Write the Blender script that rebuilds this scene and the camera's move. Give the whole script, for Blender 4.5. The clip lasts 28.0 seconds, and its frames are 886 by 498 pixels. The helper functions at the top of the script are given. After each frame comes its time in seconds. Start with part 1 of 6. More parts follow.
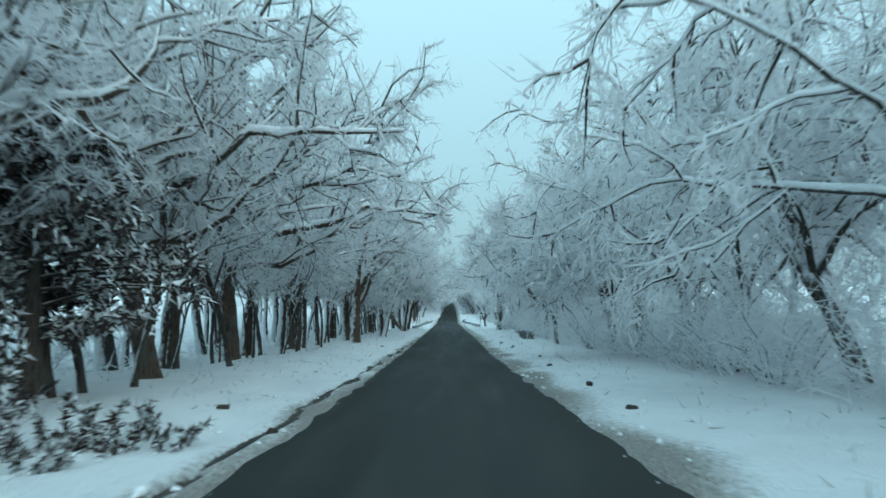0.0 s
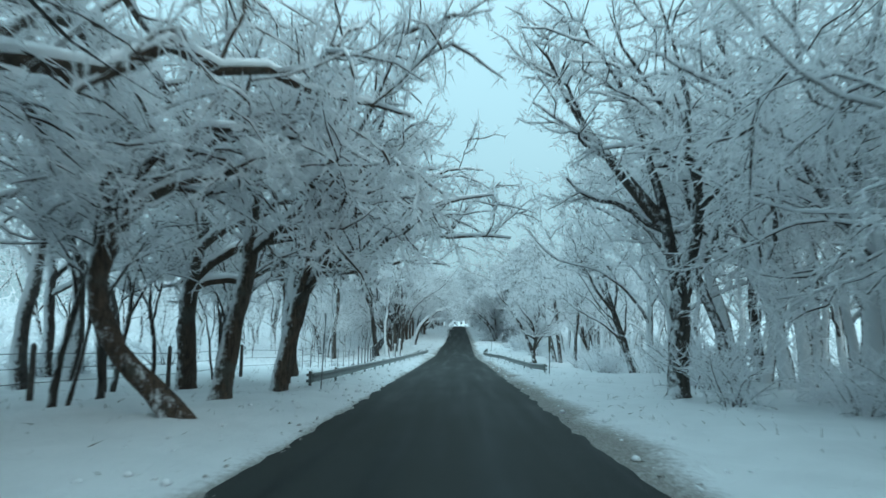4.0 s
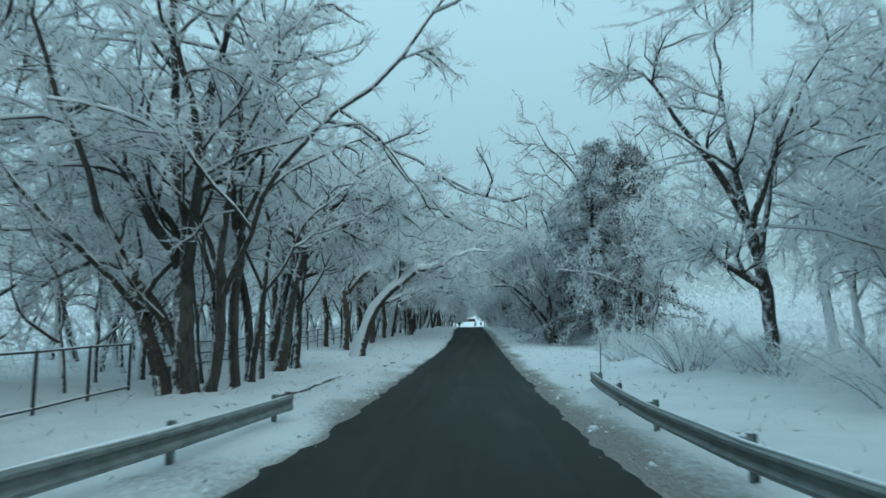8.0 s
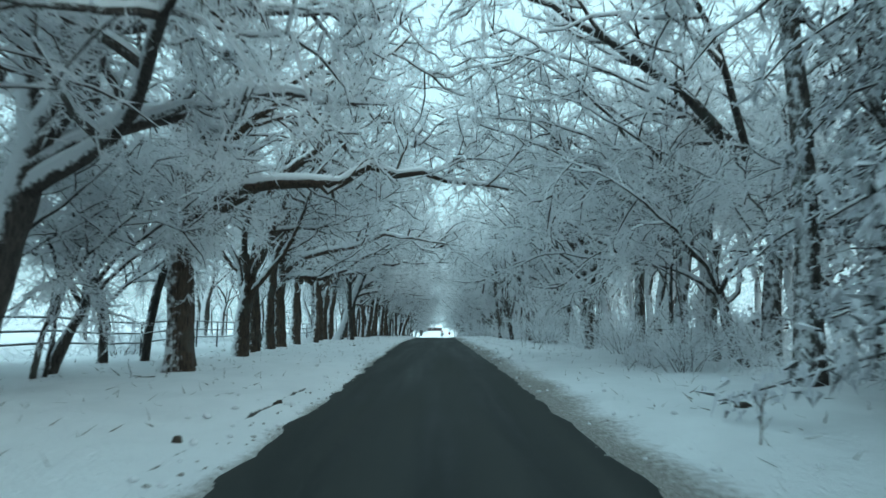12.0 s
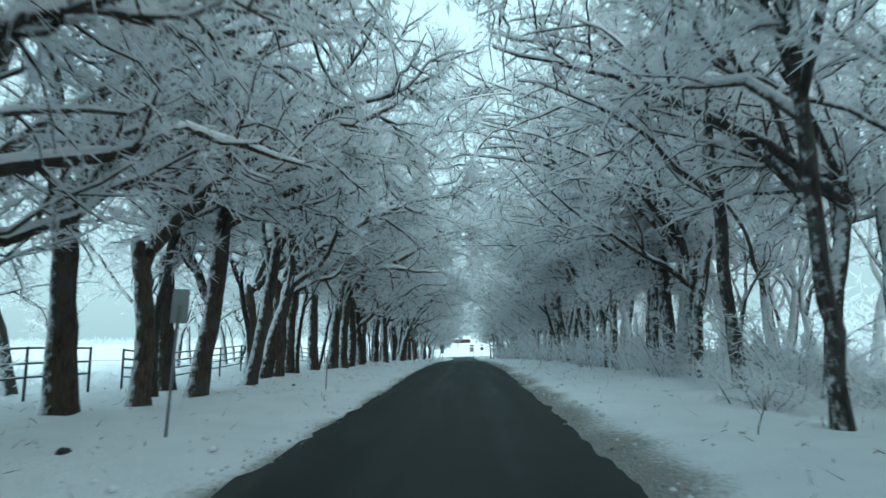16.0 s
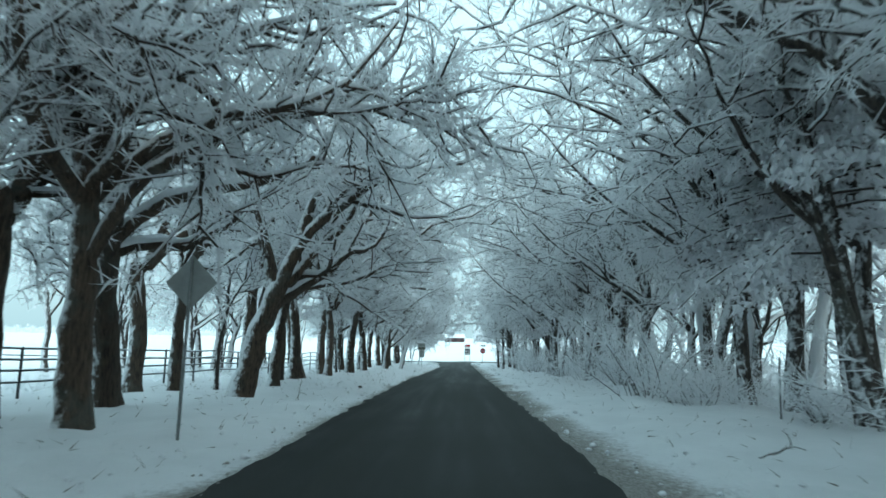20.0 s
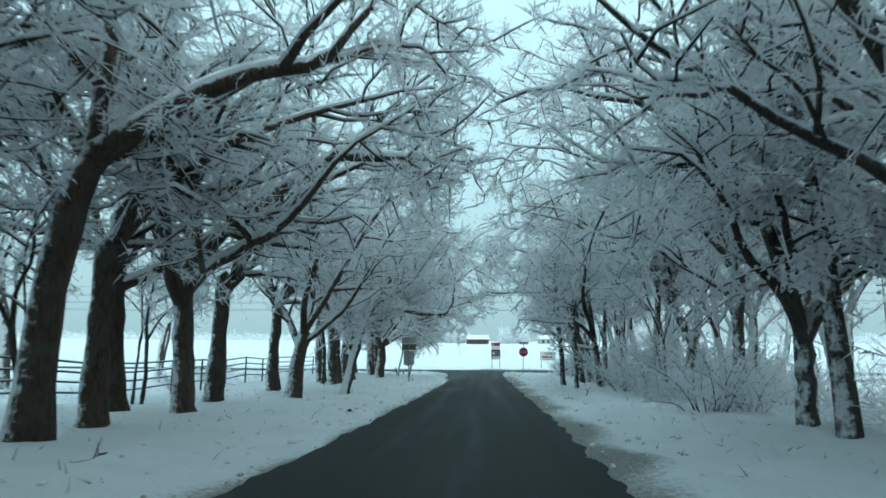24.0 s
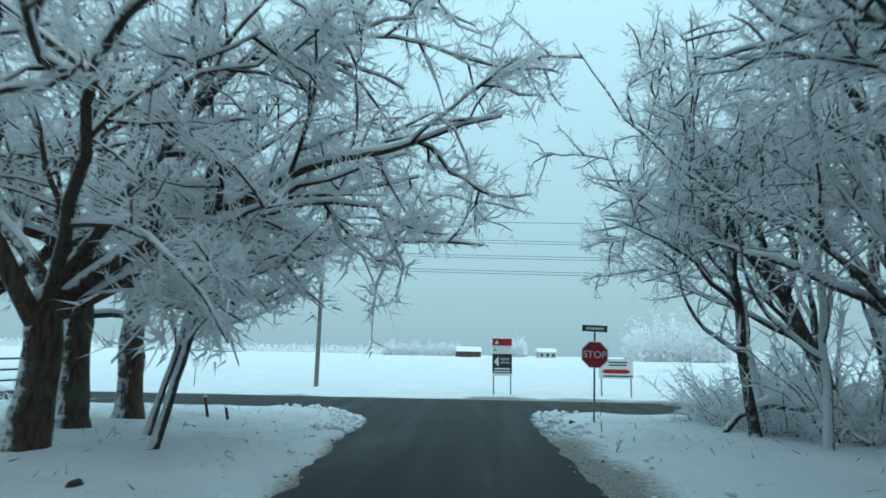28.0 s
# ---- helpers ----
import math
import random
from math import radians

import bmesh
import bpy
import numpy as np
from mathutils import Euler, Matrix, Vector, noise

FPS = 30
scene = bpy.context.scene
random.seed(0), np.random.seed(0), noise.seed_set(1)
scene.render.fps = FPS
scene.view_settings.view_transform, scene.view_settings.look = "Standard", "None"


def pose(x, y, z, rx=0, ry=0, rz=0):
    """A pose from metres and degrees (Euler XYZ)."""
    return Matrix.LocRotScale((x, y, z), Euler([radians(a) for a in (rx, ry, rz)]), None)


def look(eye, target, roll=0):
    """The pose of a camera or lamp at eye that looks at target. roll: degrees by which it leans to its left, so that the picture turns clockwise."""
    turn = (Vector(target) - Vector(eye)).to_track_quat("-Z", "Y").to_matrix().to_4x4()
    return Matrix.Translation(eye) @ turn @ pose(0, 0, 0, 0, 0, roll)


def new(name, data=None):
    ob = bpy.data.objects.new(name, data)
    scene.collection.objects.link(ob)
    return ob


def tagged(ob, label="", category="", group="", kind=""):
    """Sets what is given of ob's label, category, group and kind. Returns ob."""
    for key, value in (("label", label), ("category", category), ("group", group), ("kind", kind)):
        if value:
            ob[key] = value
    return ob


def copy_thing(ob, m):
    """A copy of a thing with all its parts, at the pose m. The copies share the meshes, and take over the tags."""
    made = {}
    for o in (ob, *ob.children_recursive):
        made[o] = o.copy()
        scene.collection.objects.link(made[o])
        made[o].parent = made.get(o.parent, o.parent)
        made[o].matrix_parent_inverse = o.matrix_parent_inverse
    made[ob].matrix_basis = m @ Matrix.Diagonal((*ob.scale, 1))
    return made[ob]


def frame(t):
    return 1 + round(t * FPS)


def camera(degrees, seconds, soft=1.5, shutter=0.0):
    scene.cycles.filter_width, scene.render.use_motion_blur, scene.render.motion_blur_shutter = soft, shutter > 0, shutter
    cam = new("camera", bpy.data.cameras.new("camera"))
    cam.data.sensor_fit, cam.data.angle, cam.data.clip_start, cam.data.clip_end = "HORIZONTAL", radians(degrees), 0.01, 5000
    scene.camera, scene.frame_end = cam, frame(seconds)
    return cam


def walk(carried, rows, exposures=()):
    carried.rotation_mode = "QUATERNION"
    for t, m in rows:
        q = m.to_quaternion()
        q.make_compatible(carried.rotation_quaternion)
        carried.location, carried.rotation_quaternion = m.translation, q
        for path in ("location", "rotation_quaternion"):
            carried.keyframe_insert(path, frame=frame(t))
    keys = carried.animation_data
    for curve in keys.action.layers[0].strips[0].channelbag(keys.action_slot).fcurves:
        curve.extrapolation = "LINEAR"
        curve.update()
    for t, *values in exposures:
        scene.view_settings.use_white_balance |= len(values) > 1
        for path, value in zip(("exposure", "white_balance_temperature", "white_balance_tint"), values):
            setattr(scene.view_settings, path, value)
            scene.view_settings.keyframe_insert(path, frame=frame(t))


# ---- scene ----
cam = camera(73.2, 28.0, soft=1.6, shutter=0.2)
PATH = [
    (0.0, pose(0.000, 0.000, 1.800, 93.28, 0.00, 0.58)),
    (0.5, pose(0.000, 7.920, 1.223, 93.64, -0.20, 0.57)),
    (1.0, pose(0.000, 15.840, 0.672, 94.24, -0.30, 0.46)),
    (1.5, pose(0.000, 23.832, 0.144, 94.63, -0.30, 0.85)),
    (2.0, pose(0.000, 32.184, -0.377, 94.83, -0.70, 0.95)),
    (2.5, pose(0.000, 40.176, -0.848, 95.33, -0.90, 1.14)),
    (3.0, pose(0.000, 48.096, -1.286, 95.93, -0.80, 1.63)),
    (3.5, pose(0.000, 55.944, -1.694, 96.03, -0.80, 1.82)),
    (4.0, pose(0.000, 63.720, -2.071, 96.03, -0.90, 1.51)),
    (4.5, pose(0.000, 71.496, -2.424, 95.84, -0.80, 1.40)),
    (6.5, pose(0.000, 102.496, -4.037, 97.27, 0.00, 3.03)),
    (7.0, pose(0.000, 110.413, -4.485, 97.14, -0.30, 2.34)),
    (7.5, pose(0.000, 118.421, -4.885, 96.35, -0.40, 2.45)),
    (8.0, pose(0.000, 126.065, -5.214, 96.65, 0.40, 2.76)),
    (8.5, pose(0.000, 133.982, -5.498, 97.15, 1.30, 3.16)),
    (9.0, pose(0.000, 141.535, -5.715, 96.60, 1.40, 2.87)),
    (9.5, pose(0.000, 149.088, -5.881, 96.05, 1.90, 3.08)),
    (10.0, pose(0.000, 156.550, -5.993, 97.75, 1.20, 2.69)),
    (10.5, pose(0.000, 163.921, -6.054, 99.26, 0.10, 0.59)),
    (11.0, pose(0.000, 171.201, -6.065, 98.96, -0.30, -0.90)),
    (11.5, pose(0.000, 178.481, -6.028, 97.86, 0.00, -0.79)),
    (12.0, pose(0.000, 185.488, -5.945, 97.56, -0.10, -0.48)),
    (12.5, pose(0.000, 192.313, -5.827, 97.64, -0.30, 0.12)),
    (14.5, pose(0.000, 219.313, -5.446, 99.35, 0.00, 1.07)),
    (15.0, pose(0.000, 226.285, -5.403, 99.19, 0.00, 1.30)),
    (15.5, pose(0.000, 233.091, -5.377, 98.85, 0.60, 1.84)),
    (16.0, pose(0.000, 239.648, -5.366, 98.61, 0.70, 2.18)),
    (16.5, pose(0.000, 246.039, -5.369, 98.37, 0.10, 2.91)),
    (17.0, pose(0.000, 252.347, -5.385, 98.73, 0.10, 3.35)),
    (17.5, pose(0.000, 258.572, -5.413, 98.59, 0.20, 2.58)),
    (18.0, pose(0.000, 264.548, -5.452, 98.14, -0.40, 1.42)),
    (18.5, pose(0.000, 269.860, -5.497, 98.20, -0.70, 0.86)),
    (19.0, pose(0.000, 275.338, -5.553, 97.96, -0.60, 0.79)),
    (19.5, pose(0.000, 280.816, -5.618, 98.52, -0.80, 1.13)),
    (20.0, pose(0.000, 286.211, -5.692, 98.48, -0.80, 1.57)),
    (20.5, pose(0.000, 291.274, -5.770, 98.34, -0.30, 2.10)),
    (21.0, pose(0.000, 296.254, -5.855, 97.99, -0.20, 1.94)),
    (21.5, pose(0.000, 301.151, -5.949, 98.00, -0.80, 1.87)),
    (23.5, pose(0.000, 321.151, -6.536, 98.77, 0.00, 3.93)),
    (24.0, pose(0.000, 326.010, -6.717, 98.81, -0.30, 3.80)),
    (24.5, pose(0.000, 331.170, -6.902, 98.86, -0.30, 4.17)),
    (25.0, pose(0.000, 336.201, -7.070, 98.63, -0.30, 4.34)),
    (25.5, pose(0.000, 341.189, -7.224, 98.89, -0.30, 4.21)),
    (26.0, pose(0.000, 345.962, -7.359, 99.75, -1.00, 3.68)),
    (26.5, pose(0.000, 350.692, -7.483, 100.41, -1.30, 3.06)),
    (27.0, pose(0.000, 355.207, -7.590, 100.57, -1.20, 3.03)),
    (27.5, pose(0.000, 359.378, -7.680, 100.63, -1.30, 3.10)),
    (28.0, pose(0.000, 363.377, -7.760, 100.16, -1.00, 2.97)),
]
walk(cam, PATH, exposures=[(0.0, 0.1, 5570, -7), (1.0, 0.05, 5570, -7), (2.6, 0.2, 5570, -7), (4.2, 0.08, 5570, -7), (6.5, -0.2, 5550, -7), (8.0, -0.28, 5520, -7), (9.0, -0.16, 5650, -8), (10.0, 0.1, 5650, -8), (11.0, 0.2, 5650, -8), (12.2, 0.5, 5750, -7), (15.0, 0.55, 5800, -6), (16.2, 0.42, 5900, -4), (17.0, 0.65, 6550, 9), (17.7, 0.65, 6300, 3), (18.4, 0.65, 6080, -2), (19.2, 0.68, 6050, -2), (20.0, 0.62, 5950, -3), (21.5, 0.42, 5850, -4), (24.0, 0.25, 5850, -5), (25.0, 0.12, 5850, -5), (26.0, 0.1, 5800, -5), (27.0, 0.15, 5720, -5), (28.0, 0.0, 5600, -5)])

# ---- light: overcast winter sky, weak diffuse sun ----
world = bpy.data.worlds.new("overcast_sky")
scene.world = world
world.use_nodes = True
wn, wl = world.node_tree.nodes, world.node_tree.links
sky = wn.new("ShaderNodeTexSky")
sky.sky_type = "NISHITA"
sky.sun_disc = False
sky.sun_elevation, sky.sun_rotation = radians(32), radians(140)
sky.air_density, sky.dust_density, sky.ozone_density = 1.5, 4.0, 2.0
bg = wn["Background"]
bg.inputs["Strength"].default_value = 0.10
cloud = wn.new("ShaderNodeMix")
cloud.data_type = "RGBA"
cloud.inputs[0].default_value = 0.88
cloud.inputs[7].default_value = (5.6, 7.4, 8.0, 1)
wl.new(sky.outputs[0], cloud.inputs[6])
# an overcast sky is about three times as bright overhead as at the horizon
wc, ws, wr = wn.new("ShaderNodeTexCoord"), wn.new("ShaderNodeSeparateXYZ"), wn.new("ShaderNodeMapRange")
wl.new(wc.outputs["Generated"], ws.inputs[0])
wl.new(ws.outputs[2], wr.inputs[0])
wr.inputs[1].default_value, wr.inputs[2].default_value, wr.inputs[3].default_value, wr.inputs[4].default_value = 0.0, 1.0, 0.74, 1.75
wm = wn.new("ShaderNodeVectorMath")
wm.operation = "SCALE"
wl.new(cloud.outputs[2], wm.inputs[0])
wl.new(wr.outputs[0], wm.inputs["Scale"])
wl.new(wm.outputs[0], bg.inputs["Color"])
sun = new("sun", bpy.data.lights.new("sun", "SUN"))
sun.data.energy, sun.data.angle, sun.data.color = 0.6, radians(40), (1.0, 0.96, 0.9)
sun.matrix_world = look((30, -40, 40), (0, 0, 0))


# ---- materials ----
def nodes_of(name, rough=0.8):
    m = bpy.data.materials.new(name)
    m.use_nodes = True
    b = m.node_tree.nodes["Principled BSDF"]
    b.inputs["Roughness"].default_value = rough
    return m, m.node_tree.nodes, m.node_tree.links, b


def noise_node(n, l, scale, detail=4.0, vec=None, rough=0.55):
    t = n.new("ShaderNodeTexNoise")
    t.inputs["Scale"].default_value, t.inputs["Detail"].default_value, t.inputs["Roughness"].default_value = scale, detail, rough
    if vec is not None:
        l.new(vec, t.inputs["Vector"])
    return t.outputs["Fac"]


def ramp(n, l, fac, stops):
    r = n.new("ShaderNodeValToRGB")
    e = r.color_ramp.elements
    for i, (p, c) in enumerate(stops):
        if i > 1:
            e.new(p)
        e[i].position, e[i].color = p, (*c, 1)
    l.new(fac, r.inputs[0])
    return r.outputs[0]


def step(n, l, fac, lo, hi):
    r = n.new("ShaderNodeMapRange")
    r.interpolation_type = "SMOOTHSTEP"
    r.inputs[1].default_value, r.inputs[2].default_value = lo, hi
    l.new(fac, r.inputs[0])
    return r.outputs[0]


def calc(n, l, op, a, b):
    k = n.new("ShaderNodeMath")
    k.operation = op
    for i, v in enumerate((a, b)):
        if isinstance(v, (int, float)):
            k.inputs[i].default_value = v
        else:
            l.new(v, k.inputs[i])
    return k.outputs[0]


def blend(n, l, fac, a, b):
    k = n.new("ShaderNodeMix")
    k.data_type = "RGBA"
    for i, v in ((0, fac), (6, a), (7, b)):
        if isinstance(v, (int, float)):
            k.inputs[i].default_value = v
        elif isinstance(v, tuple):
            k.inputs[i].default_value = (*v, 1)
        else:
            l.new(v, k.inputs[i])
    return k.outputs[2]


def bump(n, l, b, height, strength, dist):
    k = n.new("ShaderNodeBump")
    k.inputs["Strength"].default_value, k.inputs["Distance"].default_value = strength, dist
    l.new(height, k.inputs["Height"])
    l.new(k.outputs[0], b.inputs["Normal"])


def position(n):
    return n.new("ShaderNodeNewGeometry").outputs["Position"]


SNOW = (0.86, 0.87, 0.89)


def make_ground_mat():
    m, n, l, b = nodes_of("snow_ground", 0.75)
    p = position(n)
    at = n.new("ShaderNodeAttribute")
    at.attribute_name = "slush"
    grain = noise_node(n, l, 9, 6, p, 0.65)
    broad = noise_node(n, l, 0.7, 4, p)
    fleck = noise_node(n, l, 26, 3, p, 0.6)
    snow = ramp(n, l, broad, [(0.3, (0.79, 0.80, 0.82)), (0.62, SNOW)])
    f = calc(n, l, "ADD", at.outputs["Fac"], calc(n, l, "MULTIPLY", calc(n, l, "SUBTRACT", grain, 0.5), 0.9))
    dirty = ramp(n, l, fleck, [(0.35, (0.16, 0.14, 0.12)), (0.65, (0.42, 0.40, 0.38))])
    c = blend(n, l, step(n, l, f, 0.28, 0.85), snow, dirty)
    litter = step(n, l, noise_node(n, l, 5.5, 5, p, 0.7), 0.675, 0.74)
    c = blend(n, l, calc(n, l, "MULTIPLY", litter, 0.55), c, (0.16, 0.12, 0.09))
    bare = n.new("ShaderNodeAttribute")
    bare.attribute_name = "bare"
    g = calc(n, l, "ADD", bare.outputs["Fac"], calc(n, l, "MULTIPLY", calc(n, l, "SUBTRACT", grain, 0.5), 0.8))
    # bare earth, coloured near black to include the shade in the verge gap
    shaded_soil = ramp(n, l, fleck, [(0.35, (0.022, 0.018, 0.015)), (0.7, (0.075, 0.06, 0.05))])
    c = blend(n, l, step(n, l, g, 0.42, 0.6), c, shaded_soil)
    l.new(c, b.inputs["Base Color"])
    bump(n, l, b, calc(n, l, "ADD", grain, calc(n, l, "MULTIPLY", fleck, 0.4)), 1.0, 0.09)
    return m


def make_road_mat():
    m, n, l, b = nodes_of("wet_asphalt", 0.55)
    p = position(n)
    mp = n.new("ShaderNodeMapping")
    mp.inputs["Scale"].default_value = (1.1, 0.05, 1)
    l.new(p, mp.inputs[0])
    track = noise_node(n, l, 1.2, 2, mp.outputs[0])
    patch = noise_node(n, l, 0.35, 5, p, 0.6)
    grit = noise_node(n, l, 70, 3, p)
    f = calc(n, l, "ADD", calc(n, l, "MULTIPLY", track, 0.75), calc(n, l, "MULTIPLY", patch, 0.25))
    c = ramp(n, l, f, [(0.36, (0.006, 0.008, 0.008)), (0.64, (0.036, 0.038, 0.035))])
    c = blend(n, l, calc(n, l, "MULTIPLY", step(n, l, grit, 0.5, 0.8), 0.4), c, (0.08, 0.08, 0.075))
    crumb = step(n, l, noise_node(n, l, 7, 5, p, 0.75), 0.77, 0.80)
    c = blend(n, l, crumb, c, (0.5, 0.5, 0.5))
    l.new(c, b.inputs["Base Color"])
    l.new(step(n, l, f, 0.2, 0.8), b.inputs["Roughness"])
    r = n.new("ShaderNodeMapRange")
    r.inputs[1].default_value, r.inputs[2].default_value, r.inputs[3].default_value, r.inputs[4].default_value = 0.3, 0.7, 0.5, 0.85
    l.new(f, r.inputs[0])
    l.new(r.outputs[0], b.inputs["Roughness"])
    b.inputs["Specular IOR Level"].default_value = 0.18
    bump(n, l, b, grit, 0.5, 0.01)
    return m


def make_bark_mat(name, dark, light, wind, cover):
    """Bark with wind-packed snow on the side that faces `wind`."""
    m, n, l, b = nodes_of(name, 0.9)
    g = n.new("ShaderNodeNewGeometry")
    tc = n.new("ShaderNodeTexCoord")
    oi = n.new("ShaderNodeObjectInfo")
    mp = n.new("ShaderNodeMapping")
    mp.inputs["Scale"].default_value = (7, 7, 1.3)
    l.new(tc.outputs["Object"], mp.inputs[0])
    ridge = noise_node(n, l, 2.2, 6, mp.outputs[0], 0.7)
    lump = noise_node(n, l, 4.5, 6, g.outputs["Position"], 0.65)
    c = ramp(n, l, ridge, [(0.36, tuple(v * 0.6 for v in dark)), (0.52, tuple(0.5 * (a + z) for a, z in zip(dark, light))), (0.70, light)])
    stain = noise_node(n, l, 1.1, 4, g.outputs["Position"], 0.6)
    c = blend(n, l, calc(n, l, "MULTIPLY", step(n, l, stain, 0.5, 0.68), 0.6), c, (0.10, 0.105, 0.09))
    c = blend(n, l, calc(n, l, "MULTIPLY", oi.outputs["Random"], 0.45), c, tuple(v * 0.55 for v in dark))
    dot = n.new("ShaderNodeVectorMath")
    dot.operation = "DOT_PRODUCT"
    dot.inputs[1].default_value = wind
    l.new(g.outputs["Normal"], dot.inputs[0])
    f = calc(n, l, "ADD", dot.outputs["Value"], calc(n, l, "MULTIPLY", calc(n, l, "SUBTRACT", lump, 0.5), 1.6))
    f = calc(n, l, "ADD", f, calc(n, l, "MULTIPLY", calc(n, l, "SUBTRACT", ridge, 0.5), 0.7))
    c = blend(n, l, step(n, l, f, cover, cover + 0.4), c, (0.72, 0.73, 0.75))
    l.new(c, b.inputs["Base Color"])
    bump(n, l, b, ridge, 1.0, 0.05)
    return m


def make_frost_mat(name, bare, white, low, high, glow=0.4):
    """Twigs under rime: white above, bark showing below, uneven from clump to clump."""
    m, n, l, b = nodes_of(name, 0.85)
    g = n.new("ShaderNodeNewGeometry")
    sep = n.new("ShaderNodeSeparateXYZ")
    l.new(g.outputs["Normal"], sep.inputs[0])
    clump = noise_node(n, l, 0.9, 4, g.outputs["Position"])
    isl = g.outputs["Random Per Island"]
    f = calc(n, l, "ADD", sep.outputs[2], calc(n, l, "MULTIPLY", calc(n, l, "SUBTRACT", clump, 0.5), 1.3))
    f = calc(n, l, "ADD", f, calc(n, l, "MULTIPLY", calc(n, l, "SUBTRACT", isl, 0.5), 1.0))
    c = blend(n, l, step(n, l, f, low, high), bare, white)
    l.new(c, b.inputs["Base Color"])
    if glow:
        tr, mx = n.new("ShaderNodeBsdfTranslucent"), n.new("ShaderNodeMixShader")
        mx.inputs[0].default_value = glow
        l.new(c, tr.inputs["Color"])
        l.new(b.outputs[0], mx.inputs[1])
        l.new(tr.outputs[0], mx.inputs[2])
        l.new(mx.outputs[0], n["Material Output"].inputs["Surface"])
    return m


def make_plain(name, colour, rough=0.6, metal=0.0, var=0.25, scale=6.0):
    m, n, l, b = nodes_of(name, rough)
    b.inputs["Metallic"].default_value = metal
    f = noise_node(n, l, scale, 5, position(n), 0.65)
    lo, hi = tuple(v * (1 - var) for v in colour), tuple(min(1, v * (1 + var)) for v in colour)
    l.new(ramp(n, l, f, [(0.32, lo), (0.68, hi)]), b.inputs["Base Color"])
    bump(n, l, b, f, 0.25, 0.01)
    return m


M_GROUND = make_ground_mat()
M_ROAD = make_road_mat()
M_BARK = make_bark_mat("oak_bark", (0.034, 0.024, 0.017), (0.14, 0.095, 0.066), (-0.6, -0.35, 0.72), 0.36)
M_BARK_COLD = make_bark_mat("dark_bark", (0.027, 0.022, 0.019), (0.105, 0.084, 0.068), (-0.5, -0.35, 0.8), 0.42)
M_BARK_WHITE = make_bark_mat("snowed_bark", (0.03, 0.025, 0.022), (0.11, 0.09, 0.075), (-0.75, -0.55, 0.6), -0.08)
M_BARK_FROST = make_bark_mat("frosted_bark", (0.035, 0.029, 0.026), (0.13, 0.105, 0.09), (-0.5, -0.6, 0.55), 0.12)
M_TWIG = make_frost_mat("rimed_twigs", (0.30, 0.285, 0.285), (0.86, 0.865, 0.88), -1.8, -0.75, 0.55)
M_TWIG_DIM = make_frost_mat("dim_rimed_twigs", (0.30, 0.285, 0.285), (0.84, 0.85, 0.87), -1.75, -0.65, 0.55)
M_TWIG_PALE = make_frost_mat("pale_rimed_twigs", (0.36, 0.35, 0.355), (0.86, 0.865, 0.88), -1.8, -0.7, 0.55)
M_NEEDLE = make_frost_mat("snowed_needles", (0.034, 0.025, 0.022), (0.76, 0.78, 0.80), -0.08, 0.6, 0.15)
M_NEEDLE_SNOW = make_frost_mat("snow_clotted_needles", (0.045, 0.045, 0.042), (0.84, 0.85, 0.88), -1.15, 0.0, 0.4)
M_LEAF = make_frost_mat("snowed_dead_leaves", (0.20, 0.17, 0.165), (0.80, 0.80, 0.82), -1.6, -0.6, 0.5)
M_RUSSET = make_frost_mat("russet_needles", (0.075, 0.05, 0.045), (0.78, 0.79, 0.81), -0.75, 0.15, 0.35)
M_SNOW = make_plain("fresh_snow", (0.79, 0.80, 0.82), 0.8, 0, 0.06, 5)
M_STEEL = make_plain("galvanised_steel", (0.20, 0.215, 0.21), 0.55, 0.35, 0.3, 4)
M_PIPE = make_plain("black_painted_pipe", (0.030, 0.030, 0.032), 0.55, 0, 0.3, 8)
M_WOODPOST = make_plain("weathered_post", (0.085, 0.07, 0.06), 0.9, 0, 0.4, 9)
M_EARTH = make_plain("bare_earth", (0.045, 0.034, 0.026), 0.95, 0, 0.5, 14)
M_SLUSH = make_plain("dirty_slush", (0.34, 0.325, 0.31), 0.6, 0, 0.5, 11)
M_GREYWOOD = make_plain("grey_weathered_pole", (0.15, 0.145, 0.14), 0.9, 0, 0.3, 5)
M_WEED = make_plain("dead_weeds", (0.10, 0.075, 0.05), 0.9, 0, 0.4, 3)


# ---- geometry helpers ----
def mesh_of(name, verts, faces, mat, smooth=False):
    me = bpy.data.meshes.new(name)
    me.from_pydata(verts, [], faces)
    if smooth:
        me.polygons.foreach_set("use_smooth", [True] * len(me.polygons))
    me.materials.append(mat)
    me.update()
    return me


